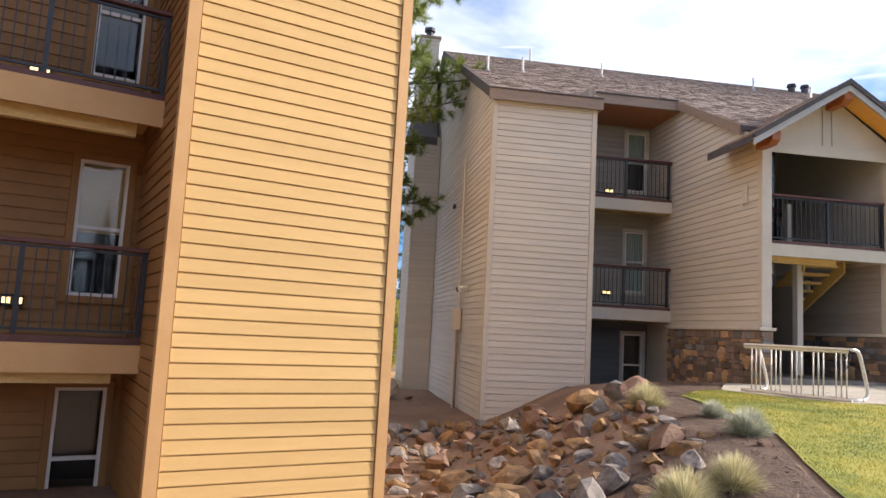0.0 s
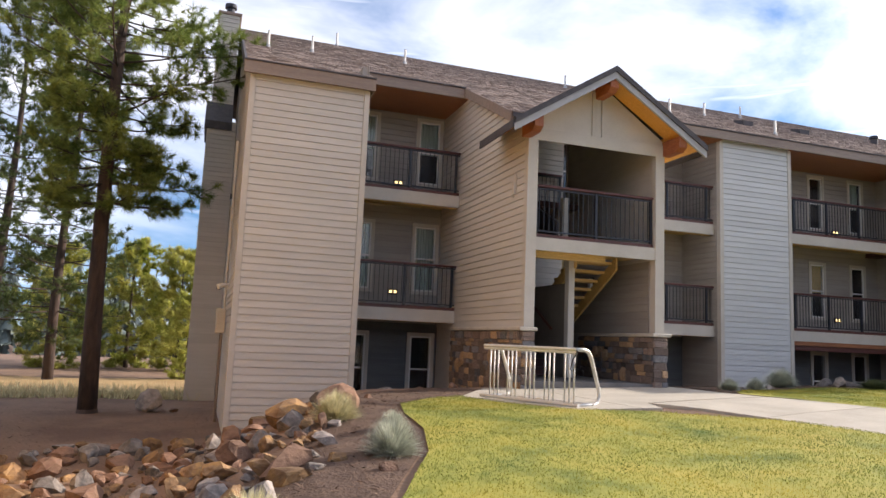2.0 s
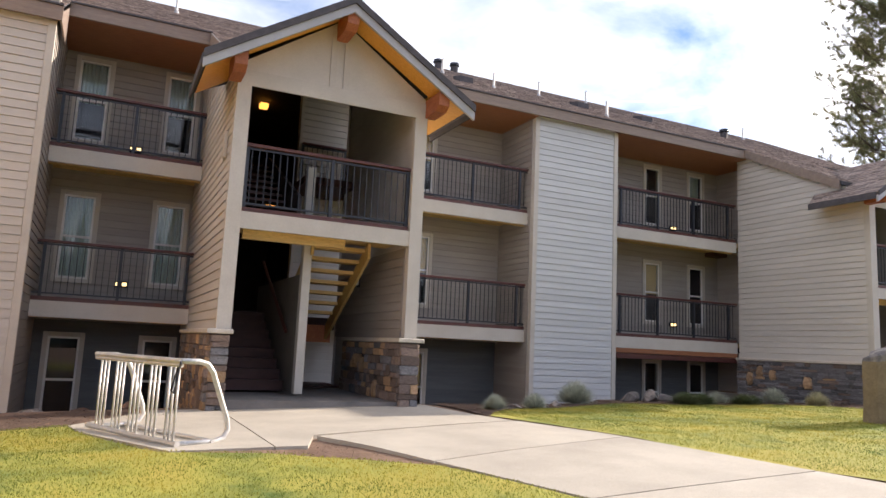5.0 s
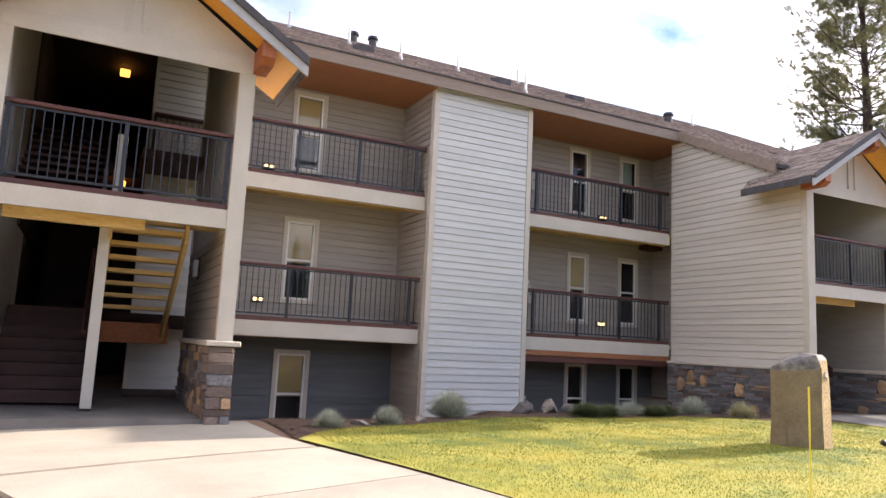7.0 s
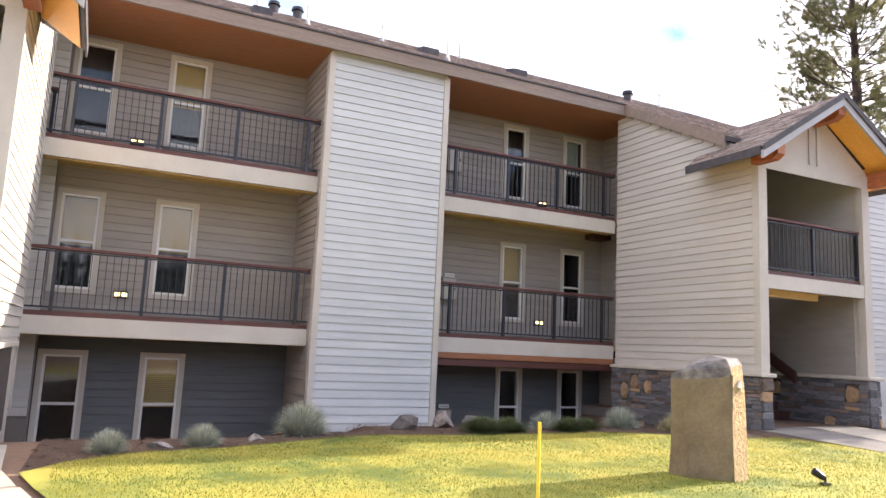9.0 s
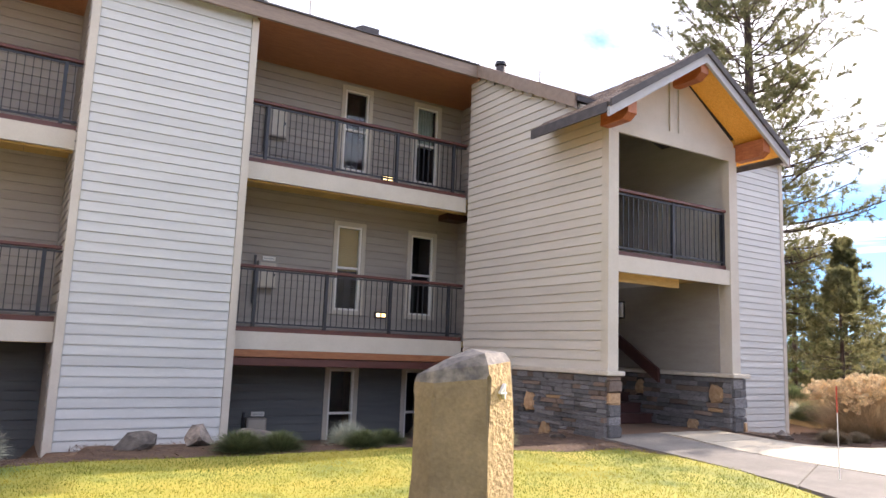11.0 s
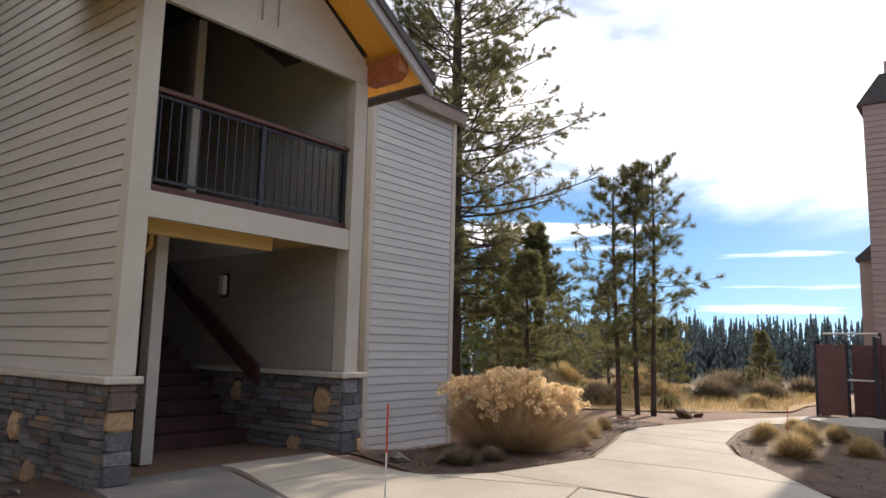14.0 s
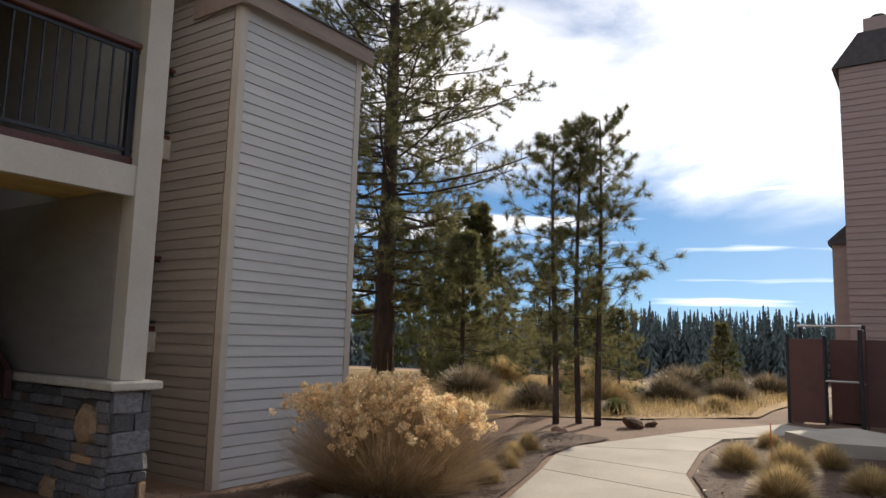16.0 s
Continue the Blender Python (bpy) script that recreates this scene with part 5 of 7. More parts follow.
for x, y in ((16.19, 19.55), (20.2, 19.85), (22.9, 20.2)):
    v = thing("roof_vent", "low dark box roof vent", "roof vent", "box roof vents", "", (x, y, roof_z(y)))
    part("hood", prism([(-0.2, -0.08), (0.22, 0.10), (0.22, 0.20), (-0.2, 0.08)], "x", -0.2, 0.2), DRIP, v)
for x, y in ((17.18, 23.49), (17.87, 23.7), (27.28, 21.03)):
    v = thing("flue_cap", "dark round capped roof flue", "flue", "roof flues", "", (x, y, roof_z(y)))
    bm = bmesh.new()
    tube(bm, [(0, 0, -0.15), (0, 0, 0.18)], 0.125, 14)
    part("flue", bm, DRIP, v)
    bm = bmesh.new()
    tube(bm, [(0, 0, 0.20), (0, 0, 0.29)], 0.17, 14, 0.15)
    part("cap", bm, METAL, v)
    for k in range(4):
        a = k * math.tau / 4
        part("bracket", bx(0.11 * math.cos(a) - 0.01, 0.11 * math.cos(a) + 0.01, 0.11 * math.sin(a) - 0.01, 0.11 * math.sin(a) + 0.01, 0.175, 0.21), METAL, v)
# end wall: conduit, box, flood light
ct = thing("wall_conduit", "painted conduit and cable box on the end wall", "conduit")
bm = bmesh.new()
tube(bm, [(4.345, 19.1, 7.1), (4.345, 19.1, 3.0)], 0.03)
part("pipe", bm, SIDING, ct)
part("box", bx(4.18, 4.385, 18.85, 19.35, 2.45, 3.02, bevel=0.015), SIDING, ct)
bm = bmesh.new()
tube(bm, [(4.32, 18.95, 2.45), (4.32, 18.95, 0.2)], 0.035)
part("pipe", bm, FASCIA, ct)
bm = bmesh.new()
tube(bm, [(4.32, 19.1, 2.45), (4.32, 19.1, 0.2)], 0.03)
part("pipe", bm, SIDING, ct)
fl = thing("flood_light", "white twin-head security light on the end wall", "light", at=(4.385, 18.2, 3.5))
part("base", bx(-0.05, 0.0, -0.07, 0.07, -0.07, 0.07, bevel=0.01), WHITEFRAME, fl)
for s in (-1, 1):
    bm = bmesh.new()
    tube(bm, [(-0.05, s * 0.05, 0.0), (-0.12, s * 0.12, 0.02), (-0.24, s * 0.17, -0.03)], 0.035, 10, 0.065)
    part("head", bm, WHITEFRAME if s < 0 else METAL, fl)
for y, z in ((20.4, 8.9), (20.5, 5.92)):
    v = thing("wall_vent", "small dark wall vent hood", "vent", "wall vents", "", (4.39, y, z))
    part("hood", prism([(-0.07, 0.0), (0.07, 0.0), (0.07, 0.05), (-0.07, 0.12)], "x", -0.09, 0.0), METAL, v)
    part("plate", bx(-0.012, 0.003, -0.09, 0.09, -0.03, 0.15), SIDING, v)
# meter cabinets with unreadable labels behind the balconies
for z, tall in ((6.9, 0.55), (4.03, 0.5), (1.2, 0.5)):
    mb = thing("meter_cabinet", "grey-beige wall cabinet with a pale label strip", "cabinet", "meter cabinets", "", (20.38, Y_REC - 0.036, z))
    part("body", bx(0, 0.36, -0.12, 0.0, 0, tall, bevel=0.008), RECESS, mb)
    dr = part("door", bx(0.03, 0.33, -0.128, -0.121, 0.03, tall - 0.03), TRIM, mb)
    part("latch", bx(0.29, 0.315, -0.136, -0.129, tall * 0.45, tall * 0.55), METAL, dr)
    part("conduit", bx(-0.06, -0.03, -0.06, -0.02, -0.3, tall + 0.1), METAL, mb)
    if z < 6:
        lb = part("label", bx(0.1, 0.34, -0.02, -0.004, tall + 0.02, tall + 0.10), WHITEFRAME, mb)
        part("label_text", bx(0.12, 0.32, -0.024, -0.021, tall + 0.05, tall + 0.066), GREYBOARD, lb)
pb = thing("wall_plate", "beige junction box with a conduit on the wing wall", "junction box", at=(9.585, 14.27, 5.45))
part("box", bx(-0.05, 0.0, -0.06, 0.06, 0, 0.4), SIDING, pb)
part("conduit", bx(-0.03, 0.0, 0.065, 0.085, -0.05, 0.22), SIDING, pb)

# ---- bicycle rack ----
RACK_Z = float(height(8.5, 11.2)) + 0.035
rk = thing("bicycle_rack", "galvanised steel grid bicycle rack on the concrete pad", "bicycle rack", at=(8.12, 11.98, RACK_Z), rz=-65)
zr = 0.0
bm = bmesh.new()
tube(bm, [(0, 0, 0.80), (1.76, 0, 0.80)], 0.028)
tube(bm, [(0, 0, 0.76), (1.76, 0, 0.76)], 0.02)
part("top_rail", bm, STEEL, rk)
bm = bmesh.new()
tube(bm, [(-0.05, 0, 0.03), (1.80, 0, 0.03)], 0.03)
tube(bm, [(-0.05, 0.35, 0.03), (1.80, 0.38, 0.03)], 0.025)
part("base_rail", bm, STEEL, rk)
me = bmesh.new()
tube(me, [(0, 0, 0.04), (0, 0, 0.77)], 0.012, 6)
me = mesh_of(me, "upright", True)
me.materials.append(STEEL)
for k in range(5):
    for j in range(3):
        part("upright", me, STEEL, rk).location = (0.14 + k * 0.355 + j * 0.08, 0, 0)
for x in (1.76, 0.08):
    bm = bmesh.new()
    tube(bm, [(x, 0.0, 0.80), (x, 0.18, 0.80), (x, 0.27, 0.78), (x, 0.34, 0.70), (x, 0.54, 0.24), (x, 0.56, 0.14), (x, 0.52, 0.06), (x, 0.42, 0.03), (x, 0.0, 0.03)], 0.028, 10)
    part("end_hoop", bm, STEEL, rk, smooth=True)
bm = bmesh.new()
tube(bm, [(1.78, -0.03, 0.80), (1.78, -0.05, 0.62), (1.74, -0.05, 0.50), (1.68, -0.04, 0.52), (1.72, -0.04, 0.66), (1.80, -0.03, 0.78)], 0.008, 6)
part("cable_lock", bm, METAL, rk, "dark cable lock left hanging")

# ---- basalt pillar with the number ----
# rough tan face, also lightened for its sun; the other sides hold shade
BASALT = mat("basalt_side", (0.165, 0.125, 0.075), (0.235, 0.18, 0.11), 3.0, 0.85, bump=0.3, bscale=30)
BASALT_LIT_TAN = mat("rough_sunlit_tan_basalt", (0.30, 0.205, 0.10), (0.52, 0.38, 0.20), 26.0, 0.9, bump=1.0, bscale=30, c3=(0.44, 0.31, 0.155))
BASALT_TOP = mat("chipped_basalt_top", (0.085, 0.08, 0.085), (0.27, 0.24, 0.215), 7.0, 0.8, bump=0.4, bscale=20)
pl = thing("address_pillar", "brown basalt column with a chipped top and a white number", "stone pillar", at=(19.37, 10.42, 1.84))
foot = [(-0.32, 0.19), (-0.28, -0.03), (-0.02, -0.335), (0.26, -0.25), (0.37, 0.12), (0.06, 0.36)]
bm = bmesh.new()
rp = random.Random(4)
levels = [(-0.25, 1.05), (0.0, 1.03), (0.3, 1.01), (0.6, 1.0), (0.85, 0.98), (1.0, 0.965)]
# heights at which the chipped top begins over each corner, and where it ends
chip_z = (1.00, 1.04, 1.09, 1.12, 1.08, 1.02)
crown_z = (1.06, 1.12, 1.17, 1.18, 1.17, 1.12)
rings = []
for z, s in levels:
    rings.append([bm.verts.new((x * s + rp.uniform(-1, 1) * 0.006, y * s + rp.uniform(-1, 1) * 0.006, z - (0.05 if z > 0.9 and k < 2 else 0))) for k, (x, y) in enumerate(foot)])
rings.append([bm.verts.new((x * 0.93, y * 0.93, chip_z[k])) for k, (x, y) in enumerate(foot)])
tops = [bm.verts.new((x * (0.62 if k < 2 else 0.78), y * (0.62 if k < 2 else 0.78), crown_z[k])) for k, (x, y) in enumerate(foot)]
rings.append(tops)
for a, b in zip(rings, rings[1:]):
    for k in range(6):
        f = bm.faces.new((a[k], a[(k + 1) % 6], b[(k + 1) % 6], b[k]))
        if k == 2 and b is not tops:
            f.material_index = 1
        elif b is tops or (a[0].co.z > 0.9 and k != 2):
            f.material_index = 2
mid_top = bm.verts.new((0.04, 0.0, 1.20))
for k in range(6):
    bm.faces.new((tops[k], tops[(k + 1) % 6], mid_top)).material_index = 2
es = [e for e in bm.edges if abs(e.verts[0].co.z - e.verts[1].co.z) > 0.1 and e.verts[0].co.z < 1.05]
bmesh.ops.bevel(bm, geom=es, offset=0.022, segments=2, affect="EDGES")
me = mesh_of(bm, "column")
for m in (BASALT, BASALT_LIT_TAN, BASALT_TOP):
    me.materials.append(m)
part("column", me, BASALT, pl)
cu = bpy.data.curves.new("number", "FONT")
cu.body = "4"
cu.size, cu.extrude, cu.align_x = 0.155, 0.012, "CENTER"
num = new("number", cu)
bpy.context.view_layer.update()
nm = bpy.data.meshes.new_from_object(num)
bpy.data.objects.remove(num)
nm.materials.clear()
nm.materials.append(WHITEFRAME)
num = part("number", nm, WHITEFRAME, pl, "white raised number 4")
num.matrix_local = pose(0.118, -0.302, 0.86, 90, 0, 16.9)

# ---- small things on the lawn ----
PAINT_Y = mat("yellow_plastic", (0.70, 0.52, 0.03), (0.78, 0.60, 0.05), 3.0, 0.5)
PAINT_R = mat("red_plastic", (0.55, 0.05, 0.03), (0.62, 0.08, 0.04), 3.0, 0.5)
PAINT_O = mat("orange_plastic", (0.65, 0.16, 0.05), (0.72, 0.22, 0.07), 3.0, 0.5)


def stake(x, y, h, low, top, label):
    t = thing("marker_stake", label, "stake", "marker stakes", "", (x, y, ground_z(x, y)))
    bm = bmesh.new()
    tube(bm, [(0, 0, -0.1), (0, 0, h * 0.72)], 0.005, 6)
    part("rod", bm, low, t)
    bm = bmesh.new()
    tube(bm, [(0, 0, h * 0.72), (0, 0, h)], 0.0065, 6)
    part("tip", bm, top, t)


stake(15.18, 7.18, 2.74 - ground_z(15.18, 7.18), PAINT_Y, PAINT_Y, "slim yellow marker stake at the edge of the walk")
stake(23.9, 10.28, 2.81 - ground_z(23.9, 10.28), WHITEFRAME, PAINT_R, "slim white marker stake with a red tip")
stake(31.45, 9.8, 2.48 - ground_z(31.45, 9.8), PAINT_O, PAINT_O, "slim orange marker stake in the bed")
sp = thing("spot_light", "small dark garden spot light aimed at the pillar", "light", at=(20.35, 9.85, ground_z(20.35, 9.85) + 0.03), rz=150)
bm = bmesh.new()
tube(bm, [(0.015, 0, 0.07), (0.11, 0, 0.13)], 0.03, 12, 0.04)
part("head", bm, METAL, sp)
bm = bmesh.new()
tube(bm, [(0, 0, -0.05), (0, 0, 0.085)], 0.012, 8)
part("stem", bm, METAL, sp)
part("foot", bx(-0.045, 0.045, -0.035, 0.035, 0.0, 0.025, bevel=0.006), METAL, sp)

# ---- rocks ----
ROCK_O = mat("ochre_rock", (0.15, 0.075, 0.028), (0.37, 0.21, 0.075), 3.0, 0.9, bump=0.8, bscale=9, vary=0.3, c3=(0.24, 0.145, 0.075))
ROCK_G = mat("grey_rock", (0.10, 0.088, 0.082), (0.32, 0.27, 0.235), 3.0, 0.9, bump=0.8, bscale=9, vary=0.35)
ROCK_R = mat("red_brown_rock", (0.14, 0.075, 0.048), (0.25, 0.145, 0.095), 3.0, 0.9, bump=0.8, bscale=9, vary=0.3)
rock_sets = {}
rr = random.Random(12)
for m in (ROCK_O, ROCK_G, ROCK_R):
    rock_sets[m.name] = []
    for k in range(7):
        bm = bmesh.new()
        bmesh.ops.create_icosphere(bm, subdivisions=2, radius=0.5)
        for _ in range(9):
            d = Vector((rr.uniform(-1, 1), rr.uniform(-1, 1), rr.uniform(-1, 1))).normalized()
            c = rr.uniform(0.14, 0.32)
            for v in bm.verts:
                e = v.co.dot(d) - c
                if e > 0:
                    v.co -= d * e
        for v in bm.verts:
            v.co += v.co.normalized() * 0.03 * noise.noise(v.co * 5 + Vector((k, 0, 0)))
        me = mesh_of(bm, "rock")
        me.materials.append(m)
        rock_sets[m.name].append(me)


def rock(x, y, size, m, squash=0.7, label="rough angular boulder", group="slope rocks", sink=0.25, yaw=None):
    ob = new("rock", rr.choice(rock_sets[m.name]))
    sx, sy, sz = size * rr.uniform(0.8, 1.25), size * rr.uniform(0.7, 1.1), size * squash * rr.uniform(0.8, 1.2)
    ob.matrix_world = pose(x, y, ground_z(x, y) + sz * (0.42 - sink), rr.uniform(-25, 25), rr.uniform(-25, 25), rr.uniform(0, 360)) @ Matrix.Diagonal((sx, sy, sz, 1))
    return tagged(ob, label, "rock", group)


ROCKS_BED = ((4.58, 12.06, 0.50, ROCK_G), (4.25, 11.42, 0.42, ROCK_R), (5.10, 7.92, 0.34, ROCK_O), (4.86, 7.71, 0.30, ROCK_G), (5.42, 9.81, 0.26, ROCK_G), (3.63, 15.54, 0.48, ROCK_G), (4.50, 8.11, 0.36, ROCK_O), (5.44, 7.29, 0.22, ROCK_R), (4.81, 14.68, 0.40, ROCK_R))
placed = []
tries = 0
while len(placed) < 280 and tries < 9000:
    tries += 1
    y = rr.uniform(6.6, 15.6)
    lim = 4.4 + float(np.interp(y, [3, 6, 8.5, 11, 13.5, 16], [0.0, 0.3, 1.2, 1.7, 2.2, 3.0]))
    x = rr.uniform(0.6 + max(0, (y - 13) * 0.5), lim - (0.45 if y < 12.5 else -0.2))
    size = rr.choice((0.2, 0.28, 0.36, 0.46, 0.56, 0.66)) * rr.uniform(0.85, 1.15)
    u = Vector((x - NB[0], y - NB[1])).dot(Vector((math.cos(radians(NB_TURN)), math.sin(radians(NB_TURN)))))
    if u < 2.7 or (y > 12.6 and x > 4.9) or (x > 4.0 and y > 15.3) or any((x - a) ** 2 + (y - b) ** 2 < (0.36 * (size + s)) ** 2 for a, b, s in placed):
        continue
    placed.append((x, y, size))
    q = rr.random()
    m, lab = (ROCK_O, "ochre-stained angular rock") if q < 0.34 else ((ROCK_G, "pale grey angular rock") if q < 0.72 else (ROCK_R, "red-brown angular rock"))
    rock(x, y, size, m, 0.75, lab + " on the dirt slope")
rock(2.76, 21.2, 1.0, ROCK_G, 0.8, "large dark boulder on the dirt", "lone boulders")
rock(3.4, 21.0, 0.45, ROCK_R, 0.6, "low brown boulder on the dirt", "lone boulders")
for x, y, s in ((7.3, 15.0, 0.5), (7.9, 14.9, 0.4), (8.6, 14.7, 0.4)):
    rock(x, y, s, ROCK_G if s > 0.45 else ROCK_R, 0.6, "grey landscape rock at the lawn's end", "bed rocks")
for x, y, s, m in ROCKS_BED:
    rock(x, y, s, m, 0.6, "angular rock half sunk in the mulch", "mulch rocks")
for x, y, s, m in ((17.85, 14.75, 0.55, ROCK_G), (18.6, 15.0, 0.55, ROCK_G), (19.4, 15.4, 0.75, ROCK_G), (20.7, 15.3, 0.5, ROCK_G), (14.5, 13.6, 0.35, ROCK_G), (15.6, 14.0, 0.35, ROCK_G), (26.95, 12.8, 0.45, ROCK_G), (23.4, 14.0, 0.3, ROCK_G)):
    rock(x, y, s, m, 0.65, "grey landscape rock in the mulch bed", "bed rocks")
for x, y, s in ((35.3, 12.6, 0.45), (35.8, 12.4, 0.4), (33.8, 13.2, 0.35)):
    rock(x, y, s, ROCK_R, 0.7, "dark red-brown rock beside the path", "path rocks")

# ---- soft plants ----
TUFT_B = leaf_mat("blue_fescue", (0.36, 0.39, 0.31), (0.60, 0.61, 0.50), 0.35, 6.0)
TUFT_Y = leaf_mat("straw_fescue", (0.46, 0.42, 0.24), (0.70, 0.63, 0.42), 0.45, 6.0, c3=(0.57, 0.53, 0.32))
TUFT_D = leaf_mat("dry_tuft", (0.44, 0.33, 0.16), (0.64, 0.50, 0.28), 0.4, 6.0)
STEM = leaf_mat("grey_stems", (0.44, 0.32, 0.19), (0.60, 0.47, 0.30), 0.5, 6.0)
BLOOM = leaf_mat("faded_blooms", (0.82, 0.64, 0.38), (0.92, 0.78, 0.54), 0.55, 8.0)
SAGE = leaf_mat("grey_sage", (0.22, 0.175, 0.12), (0.38, 0.31, 0.21), 0.35, 6.0)
COVER = leaf_mat("green_cover", (0.09, 0.12, 0.05), (0.20, 0.22, 0.11), 0.3, 6.0)


def blades_mesh(name, n, radius, high, width, seed, material, lean=1.0):
    """A mound of bent blades that spring from the middle."""
    r = np.random.RandomState(seed)
    az = r.rand(n) * math.tau
    el = np.arccos(r.rand(n) ** 0.8) * lean
    L = r.uniform(0.75, 1.08, n)
    d = np.stack([np.cos(az) * np.sin(el) * radius, np.sin(az) * np.sin(el) * radius, np.cos(el) * high], 1) * L[:, None]
    base = d * r.uniform(0.02, 0.30, n)[:, None]
    base[:, 2] *= 0.4
    mid = base + (d - base) * 0.6 + np.c_[np.zeros(n), np.zeros(n), np.full(n, high * 0.07)]
    side = np.stack([-np.sin(az), np.cos(az), r.uniform(-0.4, 0.4, n)], 1) * width
    v = np.empty((n, 5, 3))
    v[:, 0], v[:, 1], v[:, 2], v[:, 3], v[:, 4] = base - side, base + side, mid - side * 0.8, mid + side * 0.8, d
    idx = np.arange(n)[:, None] * 5
    faces = [tuple(f) for f in np.concatenate([idx + [0, 1, 3], idx + [0, 3, 2], idx + [2, 3, 4]])]
    me = bpy.data.meshes.new(name)
    me.from_pydata(v.reshape(-1, 3).tolist(), [], faces)
    me.materials.append(material)
    return me


TUFTS = {m.name: [blades_mesh("blades", 2600, 1.0, 0.95, 0.008, 30 + k + 5 * j, m) for k in range(3)] for j, m in enumerate((TUFT_B, TUFT_Y, TUFT_D, SAGE, COVER))}


def tuft(x, y, r, m, label, group, high=1.0, name="grass_tuft", category="ornamental grass"):
    t = new(name, rr.choice(TUFTS[m.name]))
    t.matrix_world = pose(x, y, ground_z(x, y), 0, 0, rr.uniform(0, 360)) @ Matrix.Diagonal((r, r, r * high, 1))
    return tagged(t, label, category, group)


for x, y, r, m, lab in ((5.5, 10.2, 0.38, TUFT_Y, "straw-green fescue tuft in the mulch"), (5.95, 9.2, 0.24, TUFT_B, "small grey fescue tuft in the mulch"), (5.6, 7.9, 0.34, TUFT_B, "blue-grey fescue tuft beside the lawn"), (4.25, 5.95, 0.31, TUFT_Y, "straw-tipped fescue tuft in the mulch"), (3.75, 5.8, 0.36, TUFT_Y, "pale fescue tuft in the mulch")):
    tuft(x, y, r, m, lab, "slope fescue tufts", 1.1)
for x, y, r, m, lab in ((13.95, 13.3, 0.27, TUFT_B, "grey fescue tuft beside the walk"), (14.95, 13.7, 0.28, TUFT_B, "grey fescue tuft in the bed"), (16.3, 14.4, 0.46, TUFT_B, "large round pale straw-green fescue tuft"), (20.6, 15.05, 0.40, TUFT_B, "grey-green fescue tuft by the beam"), (21.6, 14.4, 0.37, TUFT_B, "blue fescue tuft by the stone base"), (22.15, 13.75, 0.33, TUFT_Y, "yellow fescue tuft by the stone base")):
    tuft(x, y, r, m, lab, "bed fescue tufts", 1.1)
for x, y, r in ((18.95, 14.3, 0.42), (19.4, 14.3, 0.38), (20.4, 14.15, 0.36), (20.8, 14.3, 0.32)):
    tuft(x, y, r, COVER, "low dark green ground cover in the bed", "ground cover plants", 0.7, "ground_cover", "ground cover")
for x, y, r in ((29.7, 12.0, 0.20), (30.5, 12.25, 0.20), (31.1, 12.5, 0.19), (31.75, 12.65, 0.22)):
    tuft(x, y, r, TUFT_D, "small dry tan grass tuft along the path", "path grass tufts", 1.25)
for x, y, r in ((32.15, 10.25, 0.36), (32.45, 9.8, 0.38), (34.4, 10.35, 0.27), (30.85, 9.6, 0.40), (32.0, 9.0, 0.33), (33.2, 9.5, 0.33)):
    tuft(x, y, r, TUFT_D, "rounded dry tan grass tuft in the island bed", "island grass tufts", 1.0)
for x, y, r in ((27.35, 12.3, 0.32), (27.75, 12.15, 0.26)):
    tuft(x, y, r, SAGE, "low grey leafless shrub in the bed", "low grey shrubs", 0.8, "low_shrub", "shrub")
for x, y, r, m in ((36.9, 15.2, 0.8, SAGE), (38.6, 14.4, 0.9, TUFT_D), (40.5, 13.6, 1.0, SAGE), (42.0, 12.6, 0.9, SAGE), (38.2, 17.6, 1.1, SAGE), (41.5, 16.2, 1.2, TUFT_D), (44.5, 14.4, 1.2, SAGE), (36.2, 18.5, 0.8, COVER), (46, 18, 1.3, SAGE), (49, 14.5, 1.4, SAGE), (37.2, 13.6, 0.45, COVER), (50, 20, 1.5, TUFT_D), (34.4, 17.0, 0.7, COVER), (39.6, 12.3, 0.5, TUFT_D), (46.0, 12.4, 1.0, SAGE), (43.0, 19.5, 1.3, TUFT_D)):
    tuft(x, y, r, m, "rounded dry brush in the meadow", "meadow shrubs", 0.8, "meadow_shrub", "shrub")


